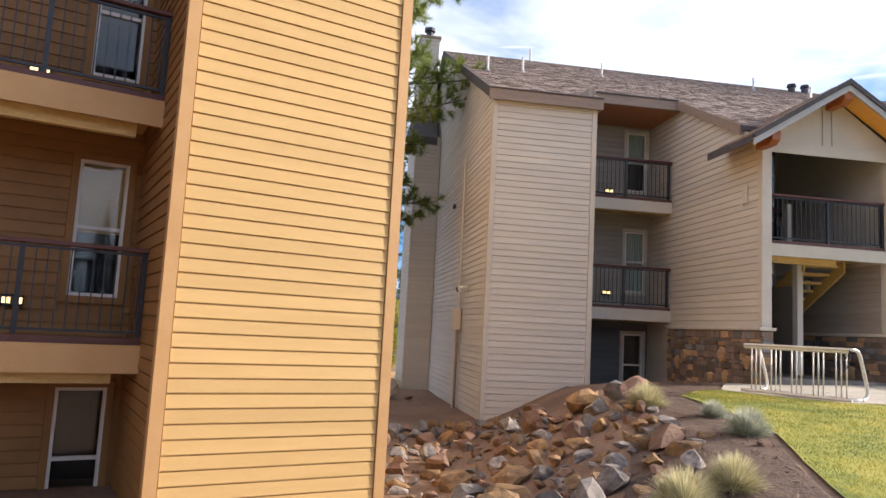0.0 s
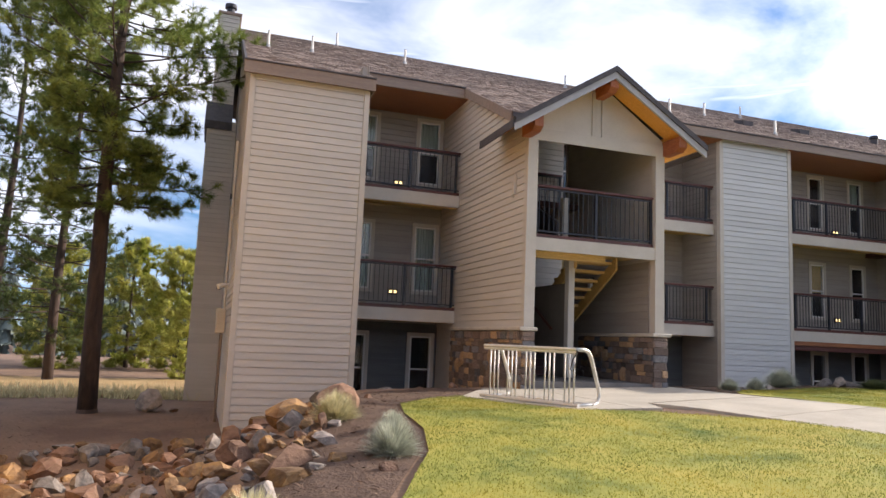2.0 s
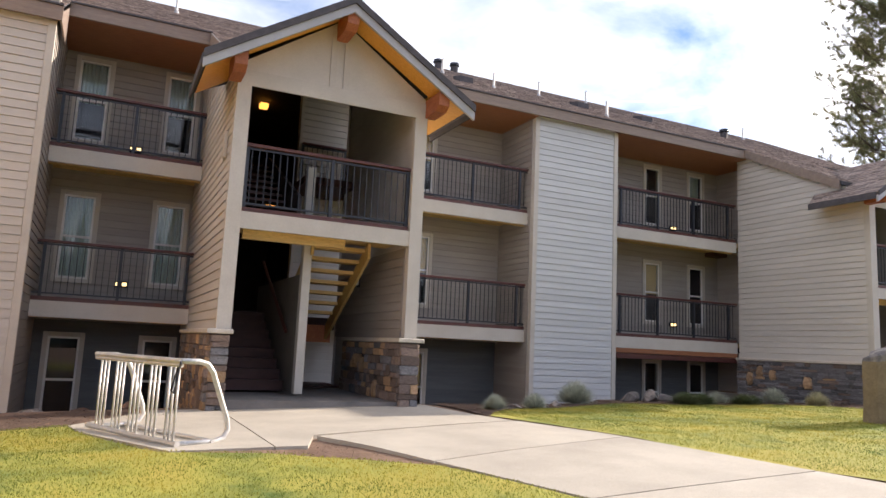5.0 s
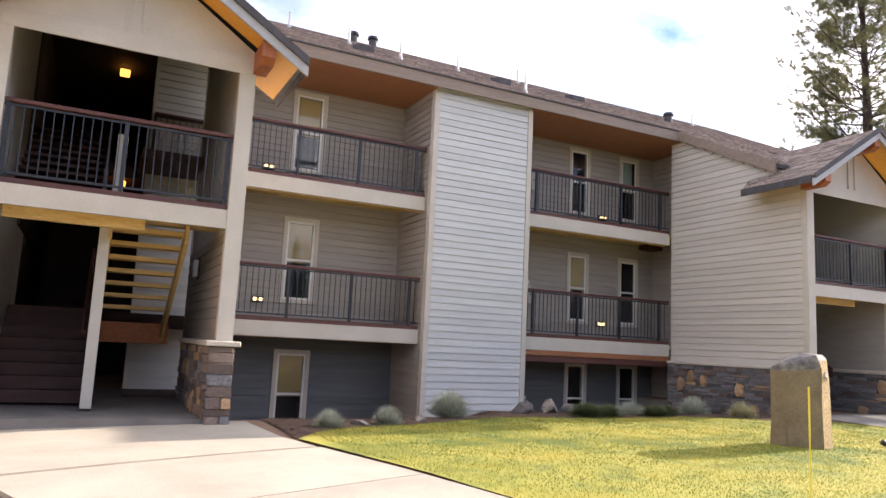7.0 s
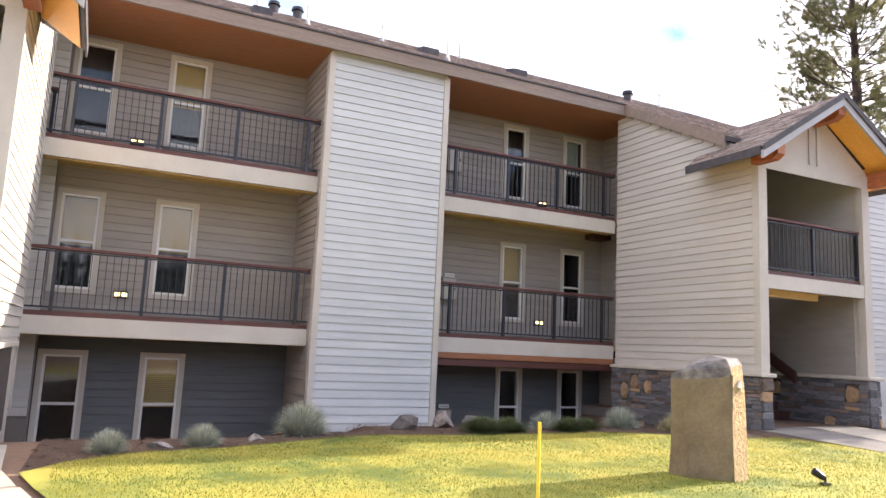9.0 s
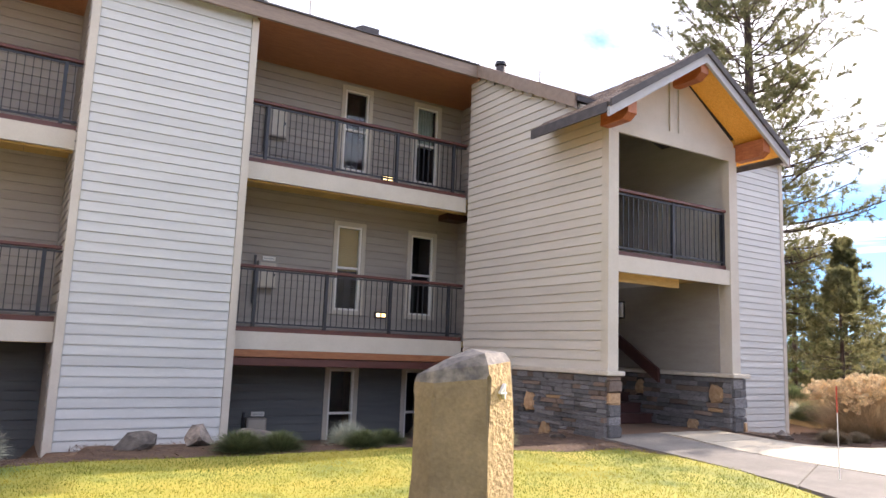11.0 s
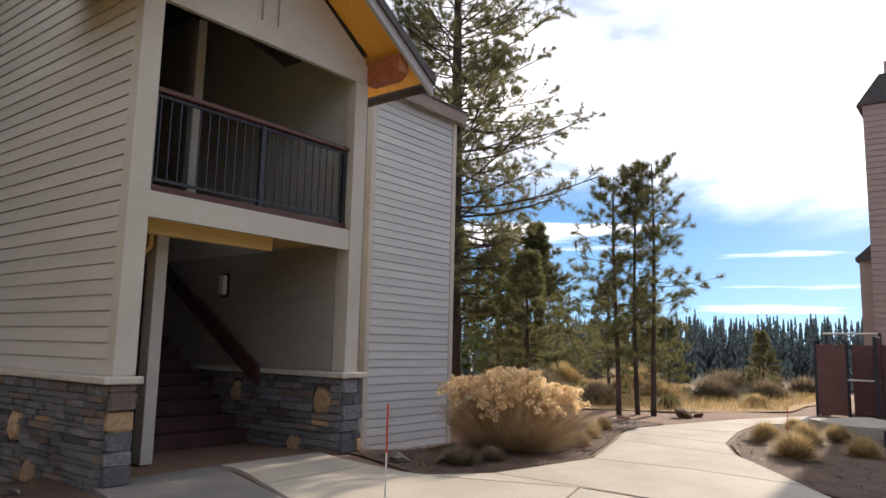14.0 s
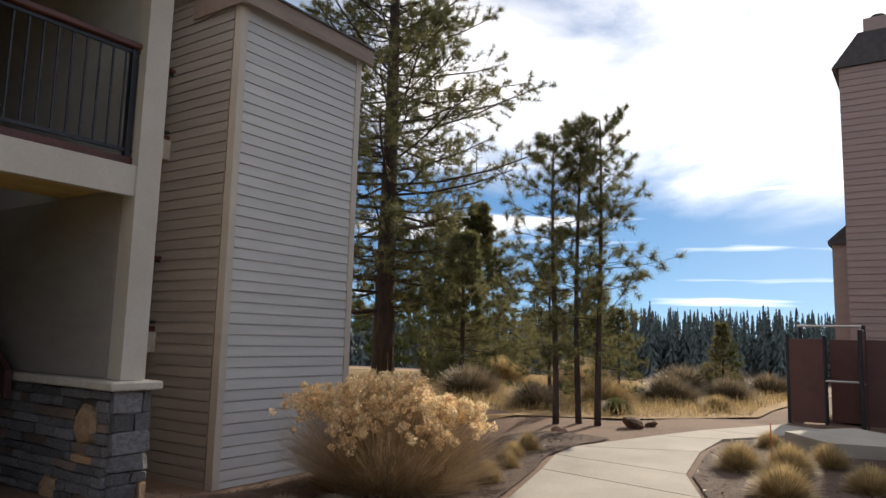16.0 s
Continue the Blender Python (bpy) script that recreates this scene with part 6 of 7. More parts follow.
def flower_bush(x, y):
    """Rabbitbrush: many fanned stems that end in clusters of faded bloom."""
    t = thing("flowering_shrub", "large dried rabbitbrush with pale tan bloom heads", "shrub", at=(x, y, ground_z(x, y)))
    r = np.random.RandomState(8)
    n = 5200
    az = r.rand(n) * math.tau
    el = np.arccos(r.rand(n) ** 1.15 * 1.04 - 0.04)
    lump = np.array([noise.noise((math.cos(p) * math.sin(e) * 2.6, math.sin(p) * math.sin(e) * 2.6, math.cos(e) * 2.6)) for p, e in zip(az, el)])
    fine = np.array([noise.noise((math.cos(p) * math.sin(e) * 7, math.sin(p) * math.sin(e) * 7, math.cos(e) * 7 + 9)) for p, e in zip(az, el)])
    rad = 0.95 + 0.20 * lump + 0.09 * fine
    tip = np.stack([np.cos(az) * np.sin(el) * 1.24, np.sin(az) * np.sin(el) * 1.24, np.cos(el) * 0.86 + 0.17], 1) * (rad * r.uniform(0.86, 1.0, n))[:, None]
    tip[:, 2] = np.maximum(tip[:, 2], 0.12)
    low = np.clip((0.5 - tip[:, 2]) / 0.4, 0, 1)
    tip[:, :2] *= (1 - low * r.uniform(0.0, 0.34, n))[:, None]
    ring = np.stack([np.cos(az), np.sin(az), np.zeros(n)], 1)
    base = ring * r.uniform(0.02, 0.16, n)[:, None]
    mid = base + (tip - base) * 0.5 + np.c_[np.zeros((n, 2)), np.full(n, -0.03)] + r.normal(0, 0.03, (n, 3))
    side = np.stack([-np.sin(az), np.cos(az), np.full(n, 0.15)], 1) * r.uniform(0.0012, 0.0034, n)[:, None]
    v = np.stack([base - side * 1.6, base + side * 1.6, mid - side * 0.9, mid + side * 0.9, tip - side * 0.4, tip + side * 0.4], 1).reshape(-1, 3)
    i = np.arange(n)[:, None] * 6
    quads = np.concatenate([i + [0, 1, 3, 2], i + [2, 3, 5, 4]]).tolist()
    # side twigs, thin and rising with the stem
    k = r.randint(0, n, 12000)
    e = mid[k] + (tip[k] - mid[k]) * r.uniform(-0.2, 0.8, (12000, 1))
    w = e + (tip[k] - mid[k]) * 0.4 + r.normal(0, 0.05, (12000, 3))
    tv = np.stack([e - side[k], e + side[k], w], 1).reshape(-1, 3)
    tris = (np.arange(36000).reshape(-1, 3) + len(v)).tolist()
    me = bpy.data.meshes.new("stem_mass")
    me.from_pydata(np.concatenate([v, tv]).tolist(), [], quads + tris)
    me.materials.append(STEM)
    tagged(part("stem_mass", me, STEM, t), kind="stuff")
    # a few thick woody stems show at the foot
    bm = bmesh.new()
    for q in range(16):
        p = q * 2.4
        s = Vector((math.cos(p), math.sin(p), 0))
        tube(bm, [s * 0.05, s * 0.16 + Vector((0, 0, 0.2)), s * r.uniform(0.3, 0.55) + Vector((0, 0, r.uniform(0.45, 0.65)))], 0.014, 5, 0.005)
    part("woody_stem", bm, BARK, t, "dark woody stems")
    # bloom heads: clusters of small puffs on the upper shell
    high = np.flatnonzero((tip[:, 2] > 0.68 + 0.22 * lump + 0.06 * r.normal(0, 1, n)) & (np.linalg.norm(tip, axis=1) > 0.62))
    pick = r.choice(high, min(1500, len(high)), replace=False)
    c = np.repeat(tip[pick] + r.normal(0, 0.012, (len(pick), 3)), 80, 0)
    d = r.normal(0, 1, c.shape)
    d /= np.linalg.norm(d, axis=1)[:, None]
    size = np.repeat(r.uniform(0.018, 0.048, len(pick)), 80)[:, None]
    c = c + d * size * r.uniform(0.5, 1.0, (len(c), 1))
    d1 = r.normal(0, 0.006, c.shape)
    d2 = r.normal(0, 0.006, c.shape)
    v = np.stack([c + d1, c - d1 * 0.5 + d2, c - d1 * 0.5 - d2], 1).reshape(-1, 3)
    me = bpy.data.meshes.new("bloom_mass")
    me.from_pydata(v.tolist(), [], np.arange(len(v)).reshape(-1, 3).tolist())
    me.materials.append(BLOOM)
    tagged(part("bloom_mass", me, BLOOM, t), kind="stuff")


flower_bush(28.85, 12.55)


# ---- pines ----
def needle_tris(centres, ways, n, length, width, r):
    """Bottle brushes of needles: n thin triangles round each centre, leaning along its twig."""
    c = np.repeat(centres, n, 0)
    d = np.repeat(ways, n, 0) * 0.62 + r.normal(0, 0.6, (len(c), 3))
    d /= np.linalg.norm(d, axis=1)[:, None]
    s = np.cross(d, r.normal(0, 1, d.shape))
    s /= np.linalg.norm(s, axis=1)[:, None] + 1e-9
    L = r.uniform(0.6, 1.1, (len(c), 1)) * length
    return np.stack([c - s * width, c + s * width, c + d * L], 1).reshape(-1, 3)


def pine(x, y, h, r0, bare, spread, seed, needles, label, group, limbs=90, twigs=10, count=12, length=0.22, width=0.008, lean=(0, 0), round_top=0.5, start=0.35, upsweep=0.5, twig=0.2):
    """A trunk, whorls of limbs, twigs off both sides of each limb, and three brushes of needles at each twig's end."""
    t = thing("pine_tree", label, "tree", group, "", (x, y, ground_z(x, y) - 0.1))
    r = np.random.RandomState(seed)
    bm = bmesh.new()
    path = []
    for k in range(13):
        f = k / 12
        path.append(Vector((lean[0] * f * f * h + 0.006 * h * math.sin(f * 5 + seed), lean[1] * f * f * h + 0.006 * h * math.cos(f * 4 + seed * 2), f * h)))
    tube(bm, [path[0] - Vector((0, 0, 0.3)), path[0], path[0] + (path[1] - path[0]) * 0.12], r0 * 1.35, 14, r0 * 1.02)
    tube(bm, path, r0, 14, max(0.012, r0 * 0.10))

    def on(f):
        k = f * 12
        i = min(int(k), 11)
        return path[i].lerp(path[i + 1], k - i)

    cs, ws = [], []
    whorls = max(1, limbs // 5)
    for k in range(limbs):
        f = bare + (1 - bare) * min(0.995, ((k // 5 + 0.45 * r.rand()) / whorls) ** 0.95)
        g = (f - bare) / (1 - bare)
        L = spread * (min(1, 0.5 + g * 2.2) * (1 - g) ** round_top + 0.07) * r.uniform(0.5, 1.12)
        az = k * 2.399 + r.uniform(-0.5, 0.5)
        a = on(f)
        d = Vector((math.cos(az), math.sin(az), -0.22 + 0.75 * g + r.uniform(-0.18, 0.18))).normalized()
        bend = Vector((r.uniform(-0.2, 0.2), r.uniform(-0.2, 0.2), upsweep))
        pts = [a + d * L * u + bend * L * 0.35 * u * u for u in (0, 0.35, 0.7, 1.0)]
        rad = max(0.008, r0 * 0.17 * (1 - g * 0.7) * min(1, L / spread + 0.3))
        tube(bm, pts, rad, 5, rad * 0.3)
        out = Vector((-d.y, d.x, 0)).normalized()
        for j in range(twigs):
            u = start + (1 - start) * (j + r.rand()) / twigs
            q = pts[0].lerp(pts[1], u / 0.35) if u < 0.35 else (pts[1].lerp(pts[2], (u - 0.35) / 0.35) if u < 0.7 else pts[2].lerp(pts[3], (u - 0.7) / 0.3))
            way = (out * ((1 if j % 2 else -1) * r.uniform(0.2, 1.2) * (1.3 - u)) + d * r.uniform(0.1, 0.7) + Vector((0, 0, r.uniform(-0.35, 0.85)))).normalized()
            reach = L * twig * (1.45 - u) * r.uniform(0.6, 1.3) + 0.06
            end = q + way * reach
            tube(bm, [q, end], max(0.004, rad * 0.3), 3, 0.003)
            for m in (0.62, 0.82, 1.0):
                cs.append(q.lerp(end, m))
                ws.append((way + Vector((0, 0, 0.25))).normalized())
    part("trunk", bm, BARK, t, smooth=True)
    v = needle_tris(np.array(cs), np.array(ws), count, length, width, r)
    me = bpy.data.meshes.new("crown")
    me.from_pydata(v.tolist(), [], np.arange(len(v)).reshape(-1, 3).tolist())
    me.materials.append(needles)
    part("crown", me, needles, t)
    return t


BACK, EAST = "pines behind the ochre building", "pines beyond the garden path"
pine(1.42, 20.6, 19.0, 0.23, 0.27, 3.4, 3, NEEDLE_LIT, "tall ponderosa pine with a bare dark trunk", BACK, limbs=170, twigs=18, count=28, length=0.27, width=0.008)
pine(-1.3, 31.5, 17.0, 0.20, 0.10, 3.4, 4, NEEDLE, "dark ponderosa pine by the sunlit track", BACK, limbs=100, twigs=11, count=14, length=0.3, width=0.014)
pine(-4.0, 34.0, 18.0, 0.22, 0.12, 3.8, 5, NEEDLE, "dark ponderosa pine by the sunlit track", BACK, limbs=100, twigs=11, count=14, length=0.3, width=0.014)
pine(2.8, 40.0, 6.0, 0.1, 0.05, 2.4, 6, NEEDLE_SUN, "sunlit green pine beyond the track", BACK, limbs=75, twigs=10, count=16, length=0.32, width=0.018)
pine(-9.0, 40.0, 17.0, 0.24, 0.08, 4.5, 7, NEEDLE, "dark pine beyond the track", BACK, limbs=80, twigs=10, count=14, length=0.34, width=0.02)
pine(6.0, 46.0, 14.0, 0.2, 0.08, 3.4, 8, NEEDLE, "pine beyond the building", BACK, limbs=80, twigs=9, count=12, length=0.34, width=0.018)
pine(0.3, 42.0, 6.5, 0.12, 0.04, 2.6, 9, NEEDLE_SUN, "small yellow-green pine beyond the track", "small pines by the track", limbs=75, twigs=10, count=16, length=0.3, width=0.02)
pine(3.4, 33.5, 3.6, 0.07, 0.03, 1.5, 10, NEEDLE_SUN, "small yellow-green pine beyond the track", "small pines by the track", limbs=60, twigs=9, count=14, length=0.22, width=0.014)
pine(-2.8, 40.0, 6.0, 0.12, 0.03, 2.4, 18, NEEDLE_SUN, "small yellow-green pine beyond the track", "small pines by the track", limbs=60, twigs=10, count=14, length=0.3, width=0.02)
pine(43.8, 24.9, 24.0, 0.40, 0.10, 6.0, 11, NEEDLE_DRY, "very tall dark ponderosa pine behind the building", EAST, limbs=230, twigs=18, count=24, length=0.30, width=0.010, round_top=0.55, start=0.25, upsweep=0.6, twig=0.22)
pine(46.4, 22.5, 6.6, 0.14, 0.03, 2.6, 12, NEEDLE_DRY, "dense conical young pine", EAST, limbs=120, twigs=11, count=14, length=0.26, width=0.013, round_top=1.0)
pine(41.5, 20.0, 4.6, 0.10, 0.05, 2.1, 13, NEEDLE_DRY, "bushy young pine with rusty lower limbs", EAST, limbs=80, twigs=10, count=14, length=0.22, width=0.011, round_top=0.9)
pine(34.86, 13.8, 5.15, 0.060, 0.26, 1.25, 14, NEEDLE_DRY, "slender young pine in a close trio", "young pine trio", limbs=45, twigs=6, count=26, length=0.17, width=0.0042, upsweep=0.45, twig=0.3)
pine(35.1, 13.45, 5.3, 0.056, 0.32, 1.0, 15, NEEDLE_DRY, "slender young pine in a close trio", "young pine trio", limbs=40, twigs=6, count=26, length=0.17, width=0.0042, upsweep=0.45, twig=0.3)
pine(35.2, 13.12, 5.4, 0.062, 0.24, 1.4, 16, NEEDLE_DRY, "slender young pine in a close trio", "young pine trio", limbs=45, twigs=6, count=26, length=0.17, width=0.0042, upsweep=0.45, twig=0.3)
pine(40.0, 14.6, 2.3, 0.04, 0.05, 0.8, 17, NEEDLE_DRY, "small green conifer in the meadow", "meadow conifers", limbs=50, twigs=6, count=12, length=0.14, width=0.006, round_top=0.9)
pine(44.5, 13.3, 2.1, 0.04, 0.05, 0.75, 19, NEEDLE_DRY, "small green conifer in the meadow", "meadow conifers", limbs=50, twigs=6, count=12, length=0.15, width=0.007, round_top=0.9)
pine(38.4, 15.6, 3.2, 0.05, 0.03, 1.2, 21, NEEDLE_DRY, "bushy small pine beside the trio", "meadow conifers", limbs=60, twigs=7, count=12, length=0.16, width=0.007, round_top=0.9)
pine(58.0, 32.0, 9.0, 0.2, 0.06, 3.2, 22, NEEDLE, "dark pine in the distance", "distant pines", limbs=80, twigs=8, count=10, length=0.34, width=0.02, round_top=0.9)
pine(66.0, 26.0, 6.5, 0.18, 0.06, 2.6, 23, NEEDLE, "dark pine in the distance", "distant pines", limbs=70, twigs=8, count=10, length=0.34, width=0.02, round_top=0.9)
pine(52.0, 31.0, 9.0, 0.18, 0.06, 3.0, 24, NEEDLE, "dark pine in the distance", "distant pines", limbs=70, twigs=8, count=10, length=0.34, width=0.02, round_top=0.9)


def far_forest(name, spots, label):
    """Slender conifers: sprays of small drooping boughs, thinning to a spire."""
    r = np.random.RandomState(77)
    n = 190
    sp = np.array(spots)
    x, y, z, h, w = (np.repeat(sp[:, k], n) for k in range(5))
    g = r.rand(len(x)) ** 0.85
    az = r.rand(len(x)) * math.tau
    rad = w * (1 - g) * r.uniform(0.25, 1.1, len(x)) + 0.08
    zz = z + h * (0.04 + 0.96 * g)
    s = h * 0.030 * (1.35 - g)
    cx, cy = x + np.cos(az) * rad, y + np.sin(az) * rad
    tx, ty = -np.sin(az) * s * 0.8, np.cos(az) * s * 0.8
    v = np.stack([np.stack([x + (cx - x) * 0.45, y + (cy - y) * 0.45, zz + s * 2.4], 1), np.stack([cx + tx, cy + ty, zz - s * 0.3], 1), np.stack([cx - tx, cy - ty, zz - s * 0.9], 1)], 1).reshape(-1, 3)
    stems = np.stack([sp[:, :3] - [0.2, 0.15, 0], sp[:, :3] + [0.2, 0.15, 0], sp[:, :3] + np.c_[np.zeros((len(sp), 2)), sp[:, 3]]], 1).reshape(-1, 3)
    v = np.concatenate([v, stems])
    me = bpy.data.meshes.new(name)
    me.from_pydata(v.tolist(), [], np.arange(len(v)).reshape(-1, 3).tolist())
    me.materials.append(HAZE_NEEDLE)
    return tagged(new(name, me), label, "forest", "", "stuff")


rf = random.Random(6)
spots = []
for k in range(1300):
    az = radians(rf.uniform(-25, 62))
    d = rf.uniform(110, 185)
    x, y = 24 + d * math.cos(az), 8 + d * math.sin(az)
    spots.append((x, y, float(height(x, y)) - 0.5, rf.uniform(9.5, 12.5) * (0.72 + d / 420), rf.uniform(1.3, 2.3)))
for k in range(320):
    az = radians(rf.uniform(62, 140))
    d = rf.uniform(75, 150)
    x, y = 4 + d * math.cos(az), 8 + d * math.sin(az)
    spots.append((x, y, float(height(x, y)) - 0.5, rf.uniform(9, 15), rf.uniform(1.8, 3.0)))
far_forest("forest", spots, "far line of conifers on the horizon in a haze-pale colour")
# unseen wood behind the view: mirrored in panes, holds low sky off the porches
spots = []
for k in range(300):
    az = radians(rf.uniform(195, 340))
    d = rf.uniform(48, 85)
    x, y = 12 + d * math.cos(az), 4 + d * math.sin(az)
    spots.append((x, y, float(height(x, y)) - 0.5, rf.uniform(11, 16), rf.uniform(2.0, 3.2)))
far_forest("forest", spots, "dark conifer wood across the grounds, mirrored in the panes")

# ---- rose building and fence beyond the path ----
rb = thing("rose_building", "tall rose-grey lap-sided chimney end of a building in shade", "building", kind="")
part("body", bx(45.5, 58.0, -8.0, 10.0, 0.5, 5.6), PINKWALL, rb)
part("body_roof", prism([(-8.6, 5.6), (10.3, 5.6), (1.0, 8.6)], "x", 45.2, 58.3), SHINGLE, rb)
part("chase", bx(43.0, 45.49, 8.0, 10.05, 0.5, 10.2), PINKWALL, rb)
siding(rb, (43.0, 10.05), -90, 2.05, 1.2, 10.1, PINKWALL, step=0.165)
part("shoulder_wall", bx(43.6, 45.48, 10.06, 10.42, 0.5, 5.9), PINKWALL, rb)
part("shoulder_cap", prism([(10.0, 6.35), (10.5, 5.9), (10.5, 5.8), (10.0, 5.8)], "x", 43.5, 45.6), DRIP, rb)
part("chase_cap", prism([(10.2, 10.1), (9.6, 10.9), (8.0, 10.9), (7.9, 10.1)], "x", 42.9, 45.6), DRIP, rb)
part("stack", bx(43.2, 45.0, 8.6, 9.5, 10.85, 11.35), PINKWALL, rb)
bm = bmesh.new()
tube(bm, [(43.8, 9.2, 11.35), (43.8, 9.2, 11.6)], 0.16, 12)
part("flue", bm, METAL, rb)

fe = thing("bin_enclosure", "brown steel-panel enclosure with an open gate", "fence")
zf = 1.78
for y0, y1, x, name in ((10.12, 10.72, 38.5, "panel"), (9.55, 10.06, 38.9, "panel"), (7.5, 9.45, 38.5, "panel")):
    part(name, bx(x, x + 0.05, y0, y1, zf + 0.10, zf + 1.62, bevel=0.005), RUSTFENCE, fe)
part("panel", bx(38.55, 41.5, 10.68, 10.73, zf + 0.1, zf + 1.62), RUSTFENCE, fe)
part("gate", prism([(9.5, zf + 0.02), (9.5, zf + 1.75), (9.45, zf + 1.75), (9.45, zf + 0.02)], "x", 37.7, 38.5), RUSTFENCE, fe)
for x, y, hh in ((38.52, 10.72, 1.70), (38.52, 10.10, 1.68), (38.52, 9.47, 1.88), (37.7, 9.47, 1.78), (38.92, 10.55, 1.85)):
    bm = bmesh.new()
    tube(bm, [(x, y, zf - 0.1), (x, y, zf + hh)], 0.035, 8)
    part("post", bm, METAL, fe)
for a, b, z in (((38.52, 10.55), (38.52, 9.47), 1.86), ((38.5, 10.1), (38.5, 9.47), 0.86), ((37.7, 9.47), (38.5, 9.47), 1.78), ((37.7, 9.47), (38.5, 9.47), 0.10), ((37.7, 9.47), (38.5, 9.47), 0.85)):
    bm = bmesh.new()
    tube(bm, [(a[0], a[1], zf + z), (b[0], b[1], zf + z)], 0.022, 8)
    part("rail", bm, STEEL, fe)
bn = thing("waste_bin", "dark wheeled waste bin in the enclosure", "bin", at=(39.4, 9.75, zf + 0.02))
part("body", prism([(-0.25, 0.08), (0.25, 0.08), (0.32, 1.0), (-0.32, 1.0)], "x", -0.3, 0.3), METAL, bn)
part("lid", bx(-0.34, 0.34, -0.36, 0.36, 1.0, 1.06, bevel=0.02), METAL, bn)
ub = thing("utility_box", "low dark green utility box beside the pad", "utility box", at=(33.7, 8.6, ground_z(33.7, 8.6)))
part("body", bx(-0.45, 0.45, -0.3, 0.3, -0.05, 0.28, bevel=0.02), METAL, ub)
part("lid", bx(-0.48, 0.48, -0.33, 0.33, 0.281, 0.33, bevel=0.01), CONCRETE, ub)


# ---- grass ----
def inside(p, outline):
    hit = False
    for a, b in zip(outline, outline[1:] + outline[:1]):
        if (a[1] > p[1]) != (b[1] > p[1]) and p[0] < (b[0] - a[0]) * (p[1] - a[1]) / (b[1] - a[1]) + a[0]:
            hit = not hit
    return hit


GRASS = leaf_mat("grass_blades", (0.10, 0.145, 0.022), (0.37, 0.305, 0.045), 0.35, 1.0, c3=(0.22, 0.225, 0.034), tone=0.2)


def grass(name, outline, x0, x1, y0, y1, n, high, width, material, label, seed, lift=0.04):
    r = np.random.RandomState(seed)
    v = []
    for px, py in zip(r.uniform(x0, x1, n), r.uniform(y0, y1, n)):
        if outline and not inside((px, py), outline):
            continue
        z = ground_z(px, py) + lift
        a = r.rand() * math.tau
        c, s = math.cos(a) * width, math.sin(a) * width
        L = high * r.uniform(0.5, 1.2)
        v += [(px - c, py - s, z), (px + c, py + s, z), (px + r.normal(0, 0.4) * L, py + r.normal(0, 0.4) * L, z + L)]
    me = bpy.data.meshes.new(name)
    me.from_pydata(v, [], np.arange(len(v)).reshape(-1, 3).tolist())
    me.materials.append(material)
    return tagged(new(name, me), label, "grass", "", "stuff")


LAWN_A = BED_EDGE[1:] + WALK_SIDE + [(4.3, 3.9)]
LAWN_B = [(13.25, 12.2), (13.4, 11.5), (13.85, 9.9), (14.55, 7.9), (15.4, 5.8), (21.9, 6.0), (22.6, 9.0), (23.3, 11.0), (23.55, 12.1)] + BED_BACK
grass("grass", LAWN_A, 3.6, 12.9, 3.7, 13.4, 170000, 0.02, 0.0036, GRASS, "short yellow-green lawn grass", 1)
grass("grass", LAWN_B, 13.5, 24.0, 4.0, 14.25, 190000, 0.02, 0.0036, GRASS, "short yellow-green lawn grass", 2)
grass("meadow_grass", [(36.5, 13.2), (38.8, 11.5), (50, 11.8), (52, 24), (40, 24), (35, 19)], 35, 52, 11, 24, 40000, 0.28, 0.007, TUFT_D, "tall dry golden meadow grass", 3, 0.0)
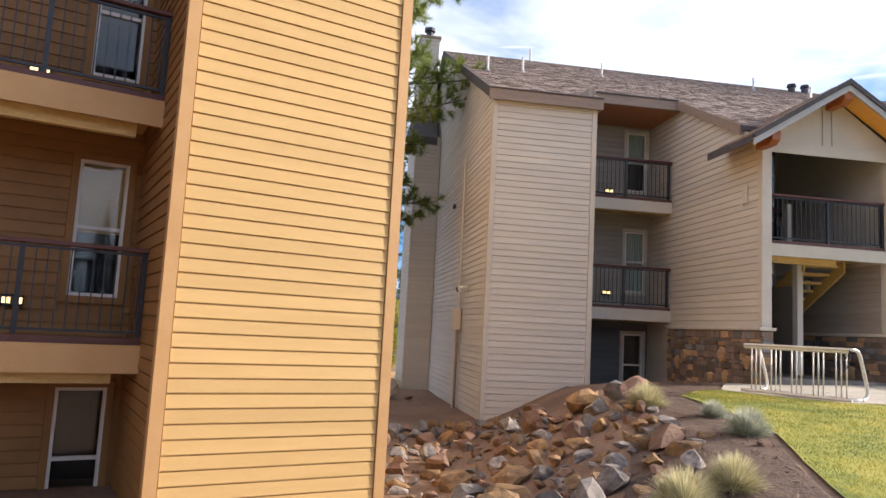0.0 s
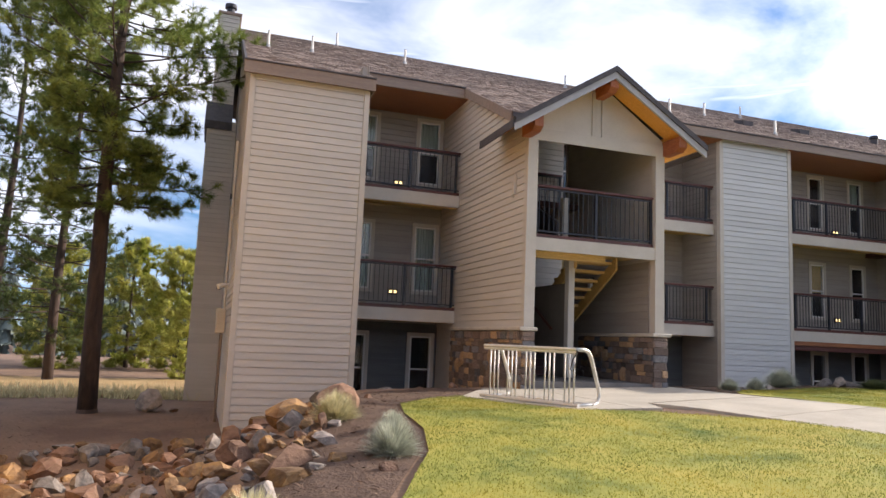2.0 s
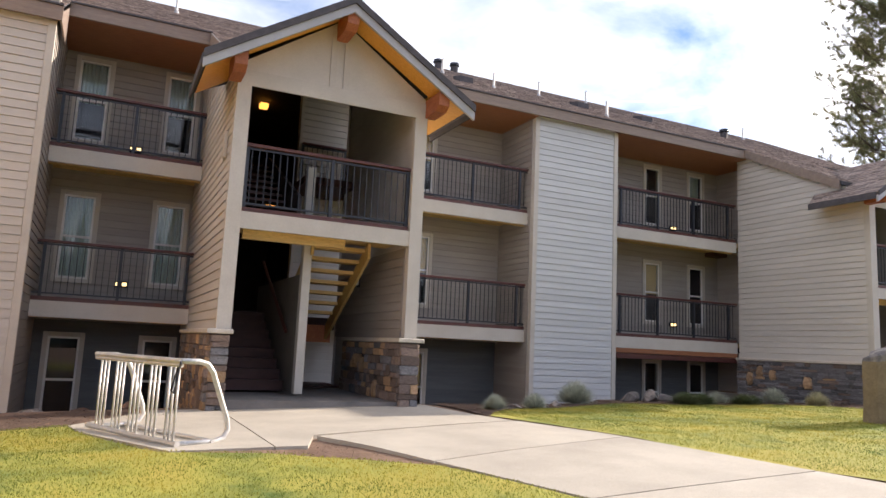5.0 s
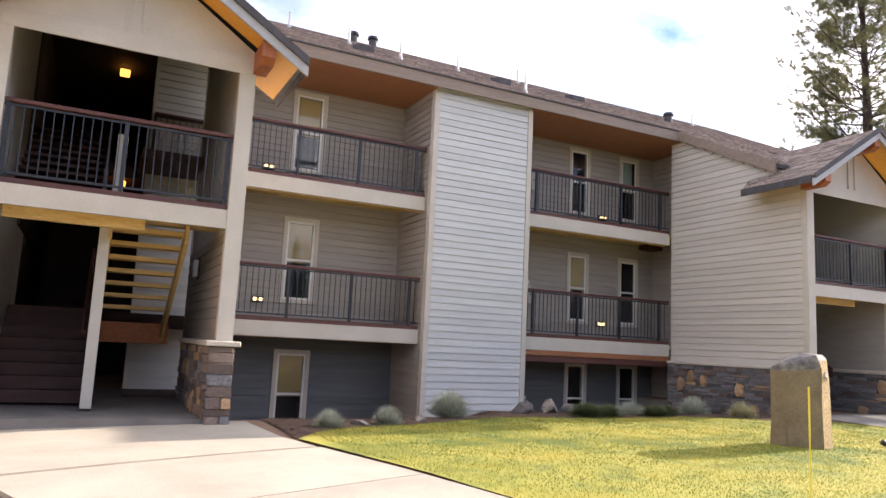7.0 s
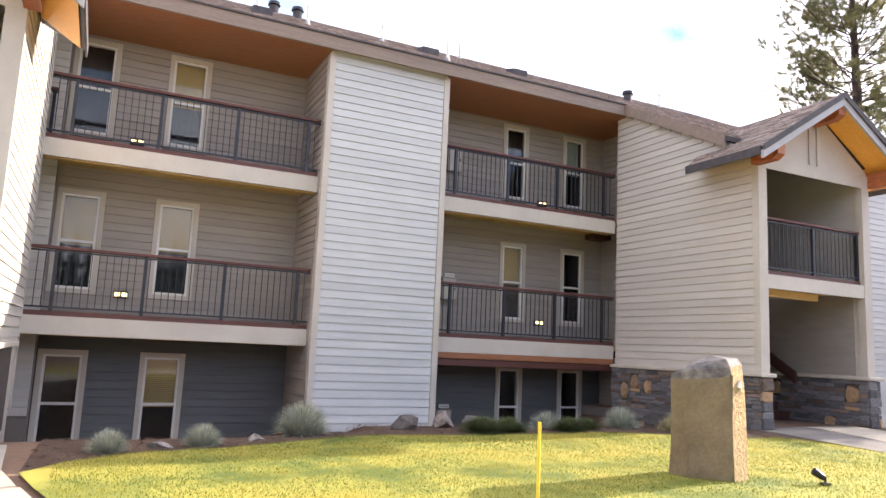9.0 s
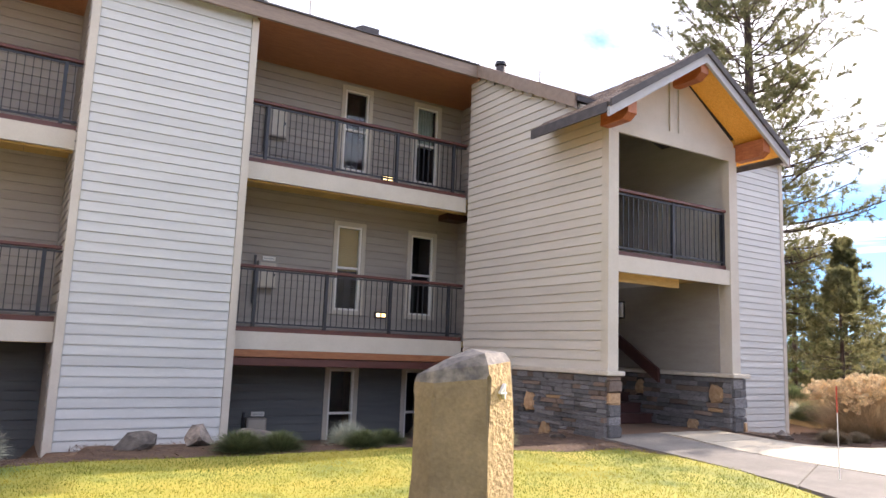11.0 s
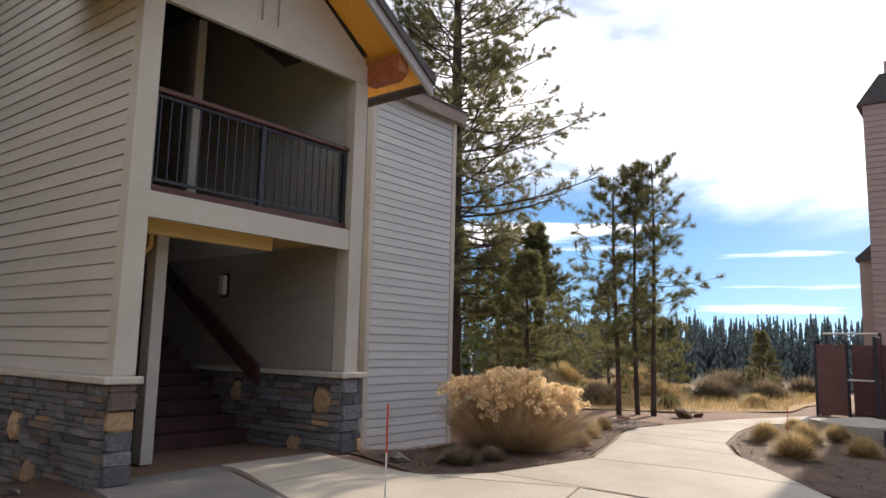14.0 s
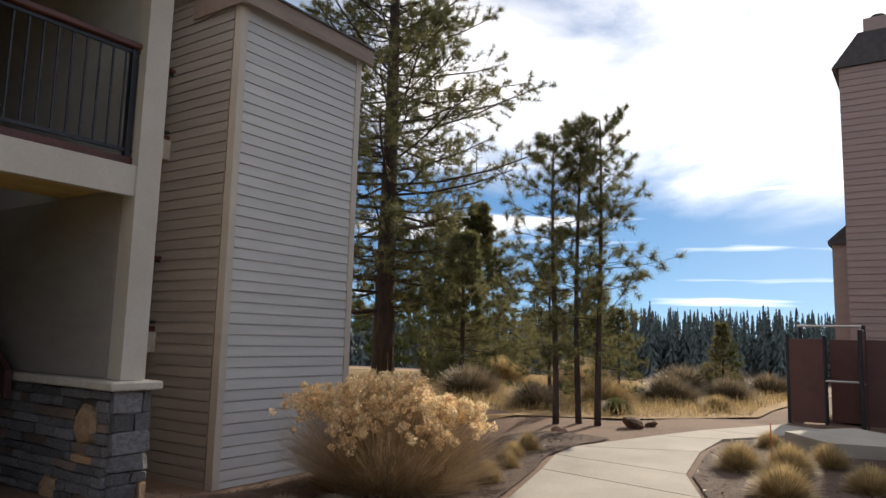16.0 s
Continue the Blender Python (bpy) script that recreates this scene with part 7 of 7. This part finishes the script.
grass("track_grass", None, -14, 4, 24.2, 26.2, 5000, 0.4, 0.014, TUFT_Y, "dry grass along the sunlit track", 4, 0.0)


def chips(name, outline, n, size, material, label, seed, lift=0.025):
    """Loose flakes lying every way on a bed."""
    r = np.random.RandomState(seed)
    xs, ys = [p[0] for p in outline], [p[1] for p in outline]
    v = []
    for px, py in zip(r.uniform(min(xs), max(xs), n), r.uniform(min(ys), max(ys), n)):
        if not inside((px, py), outline):
            continue
        z = ground_z(px, py) + lift + r.rand() * 0.012
        a, L, w = r.rand() * math.tau, size * r.uniform(0.4, 1.5), size * r.uniform(0.12, 0.4)
        d, s = np.array([math.cos(a), math.sin(a), r.normal(0, 0.25)]) * L, np.array([-math.sin(a), math.cos(a), r.normal(0, 0.3)]) * w
        c = np.array([px, py, z])
        v += [tuple(c - d), tuple(c + s), tuple(c + d)]
    me = bpy.data.meshes.new(name)
    me.from_pydata([tuple(map(float, p)) for p in v], [], np.arange(len(v)).reshape(-1, 3).tolist())
    me.materials.append(material)
    return tagged(new(name, me), label, "mulch", "", "stuff")


CHIP = leaf_mat("bark_chips", (0.065, 0.036, 0.025), (0.21, 0.13, 0.085), 0.0, 3.0)
chips("bark_chips", BED_1, 14000, 0.035, CHIP, "loose bark chips on the slope bed", 5)
chips("bark_chips", BED_2, 14000, 0.035, CHIP, "loose bark chips along the building", 6)
chips("bark_chips", BED_3, 10000, 0.035, CHIP, "loose bark chips round the shrub", 7)
chips("bark_chips", BED_4, 9000, 0.035, CHIP, "loose bark chips in the island bed", 8)
chips("slope_litter", [(0.5, 7.0), (4.0, 6.0), (5.5, 10.0), (6.2, 14.0), (4.2, 16.0), (4.2, 22.0), (-1.0, 22.0), (0.5, 14.0)], 9000, 0.03, CHIP, "dry litter scattered on the dirt slope", 9, 0.005)
chips("edge_litter", [(8.75, 10.05), (9.6, 9.75), (10.4, 9.3), (10.9, 8.95), (10.25, 10.6), (10.05, 10.02)], 3000, 0.02, CHIP, "gravelly litter beside the walk", 10, 0.005)
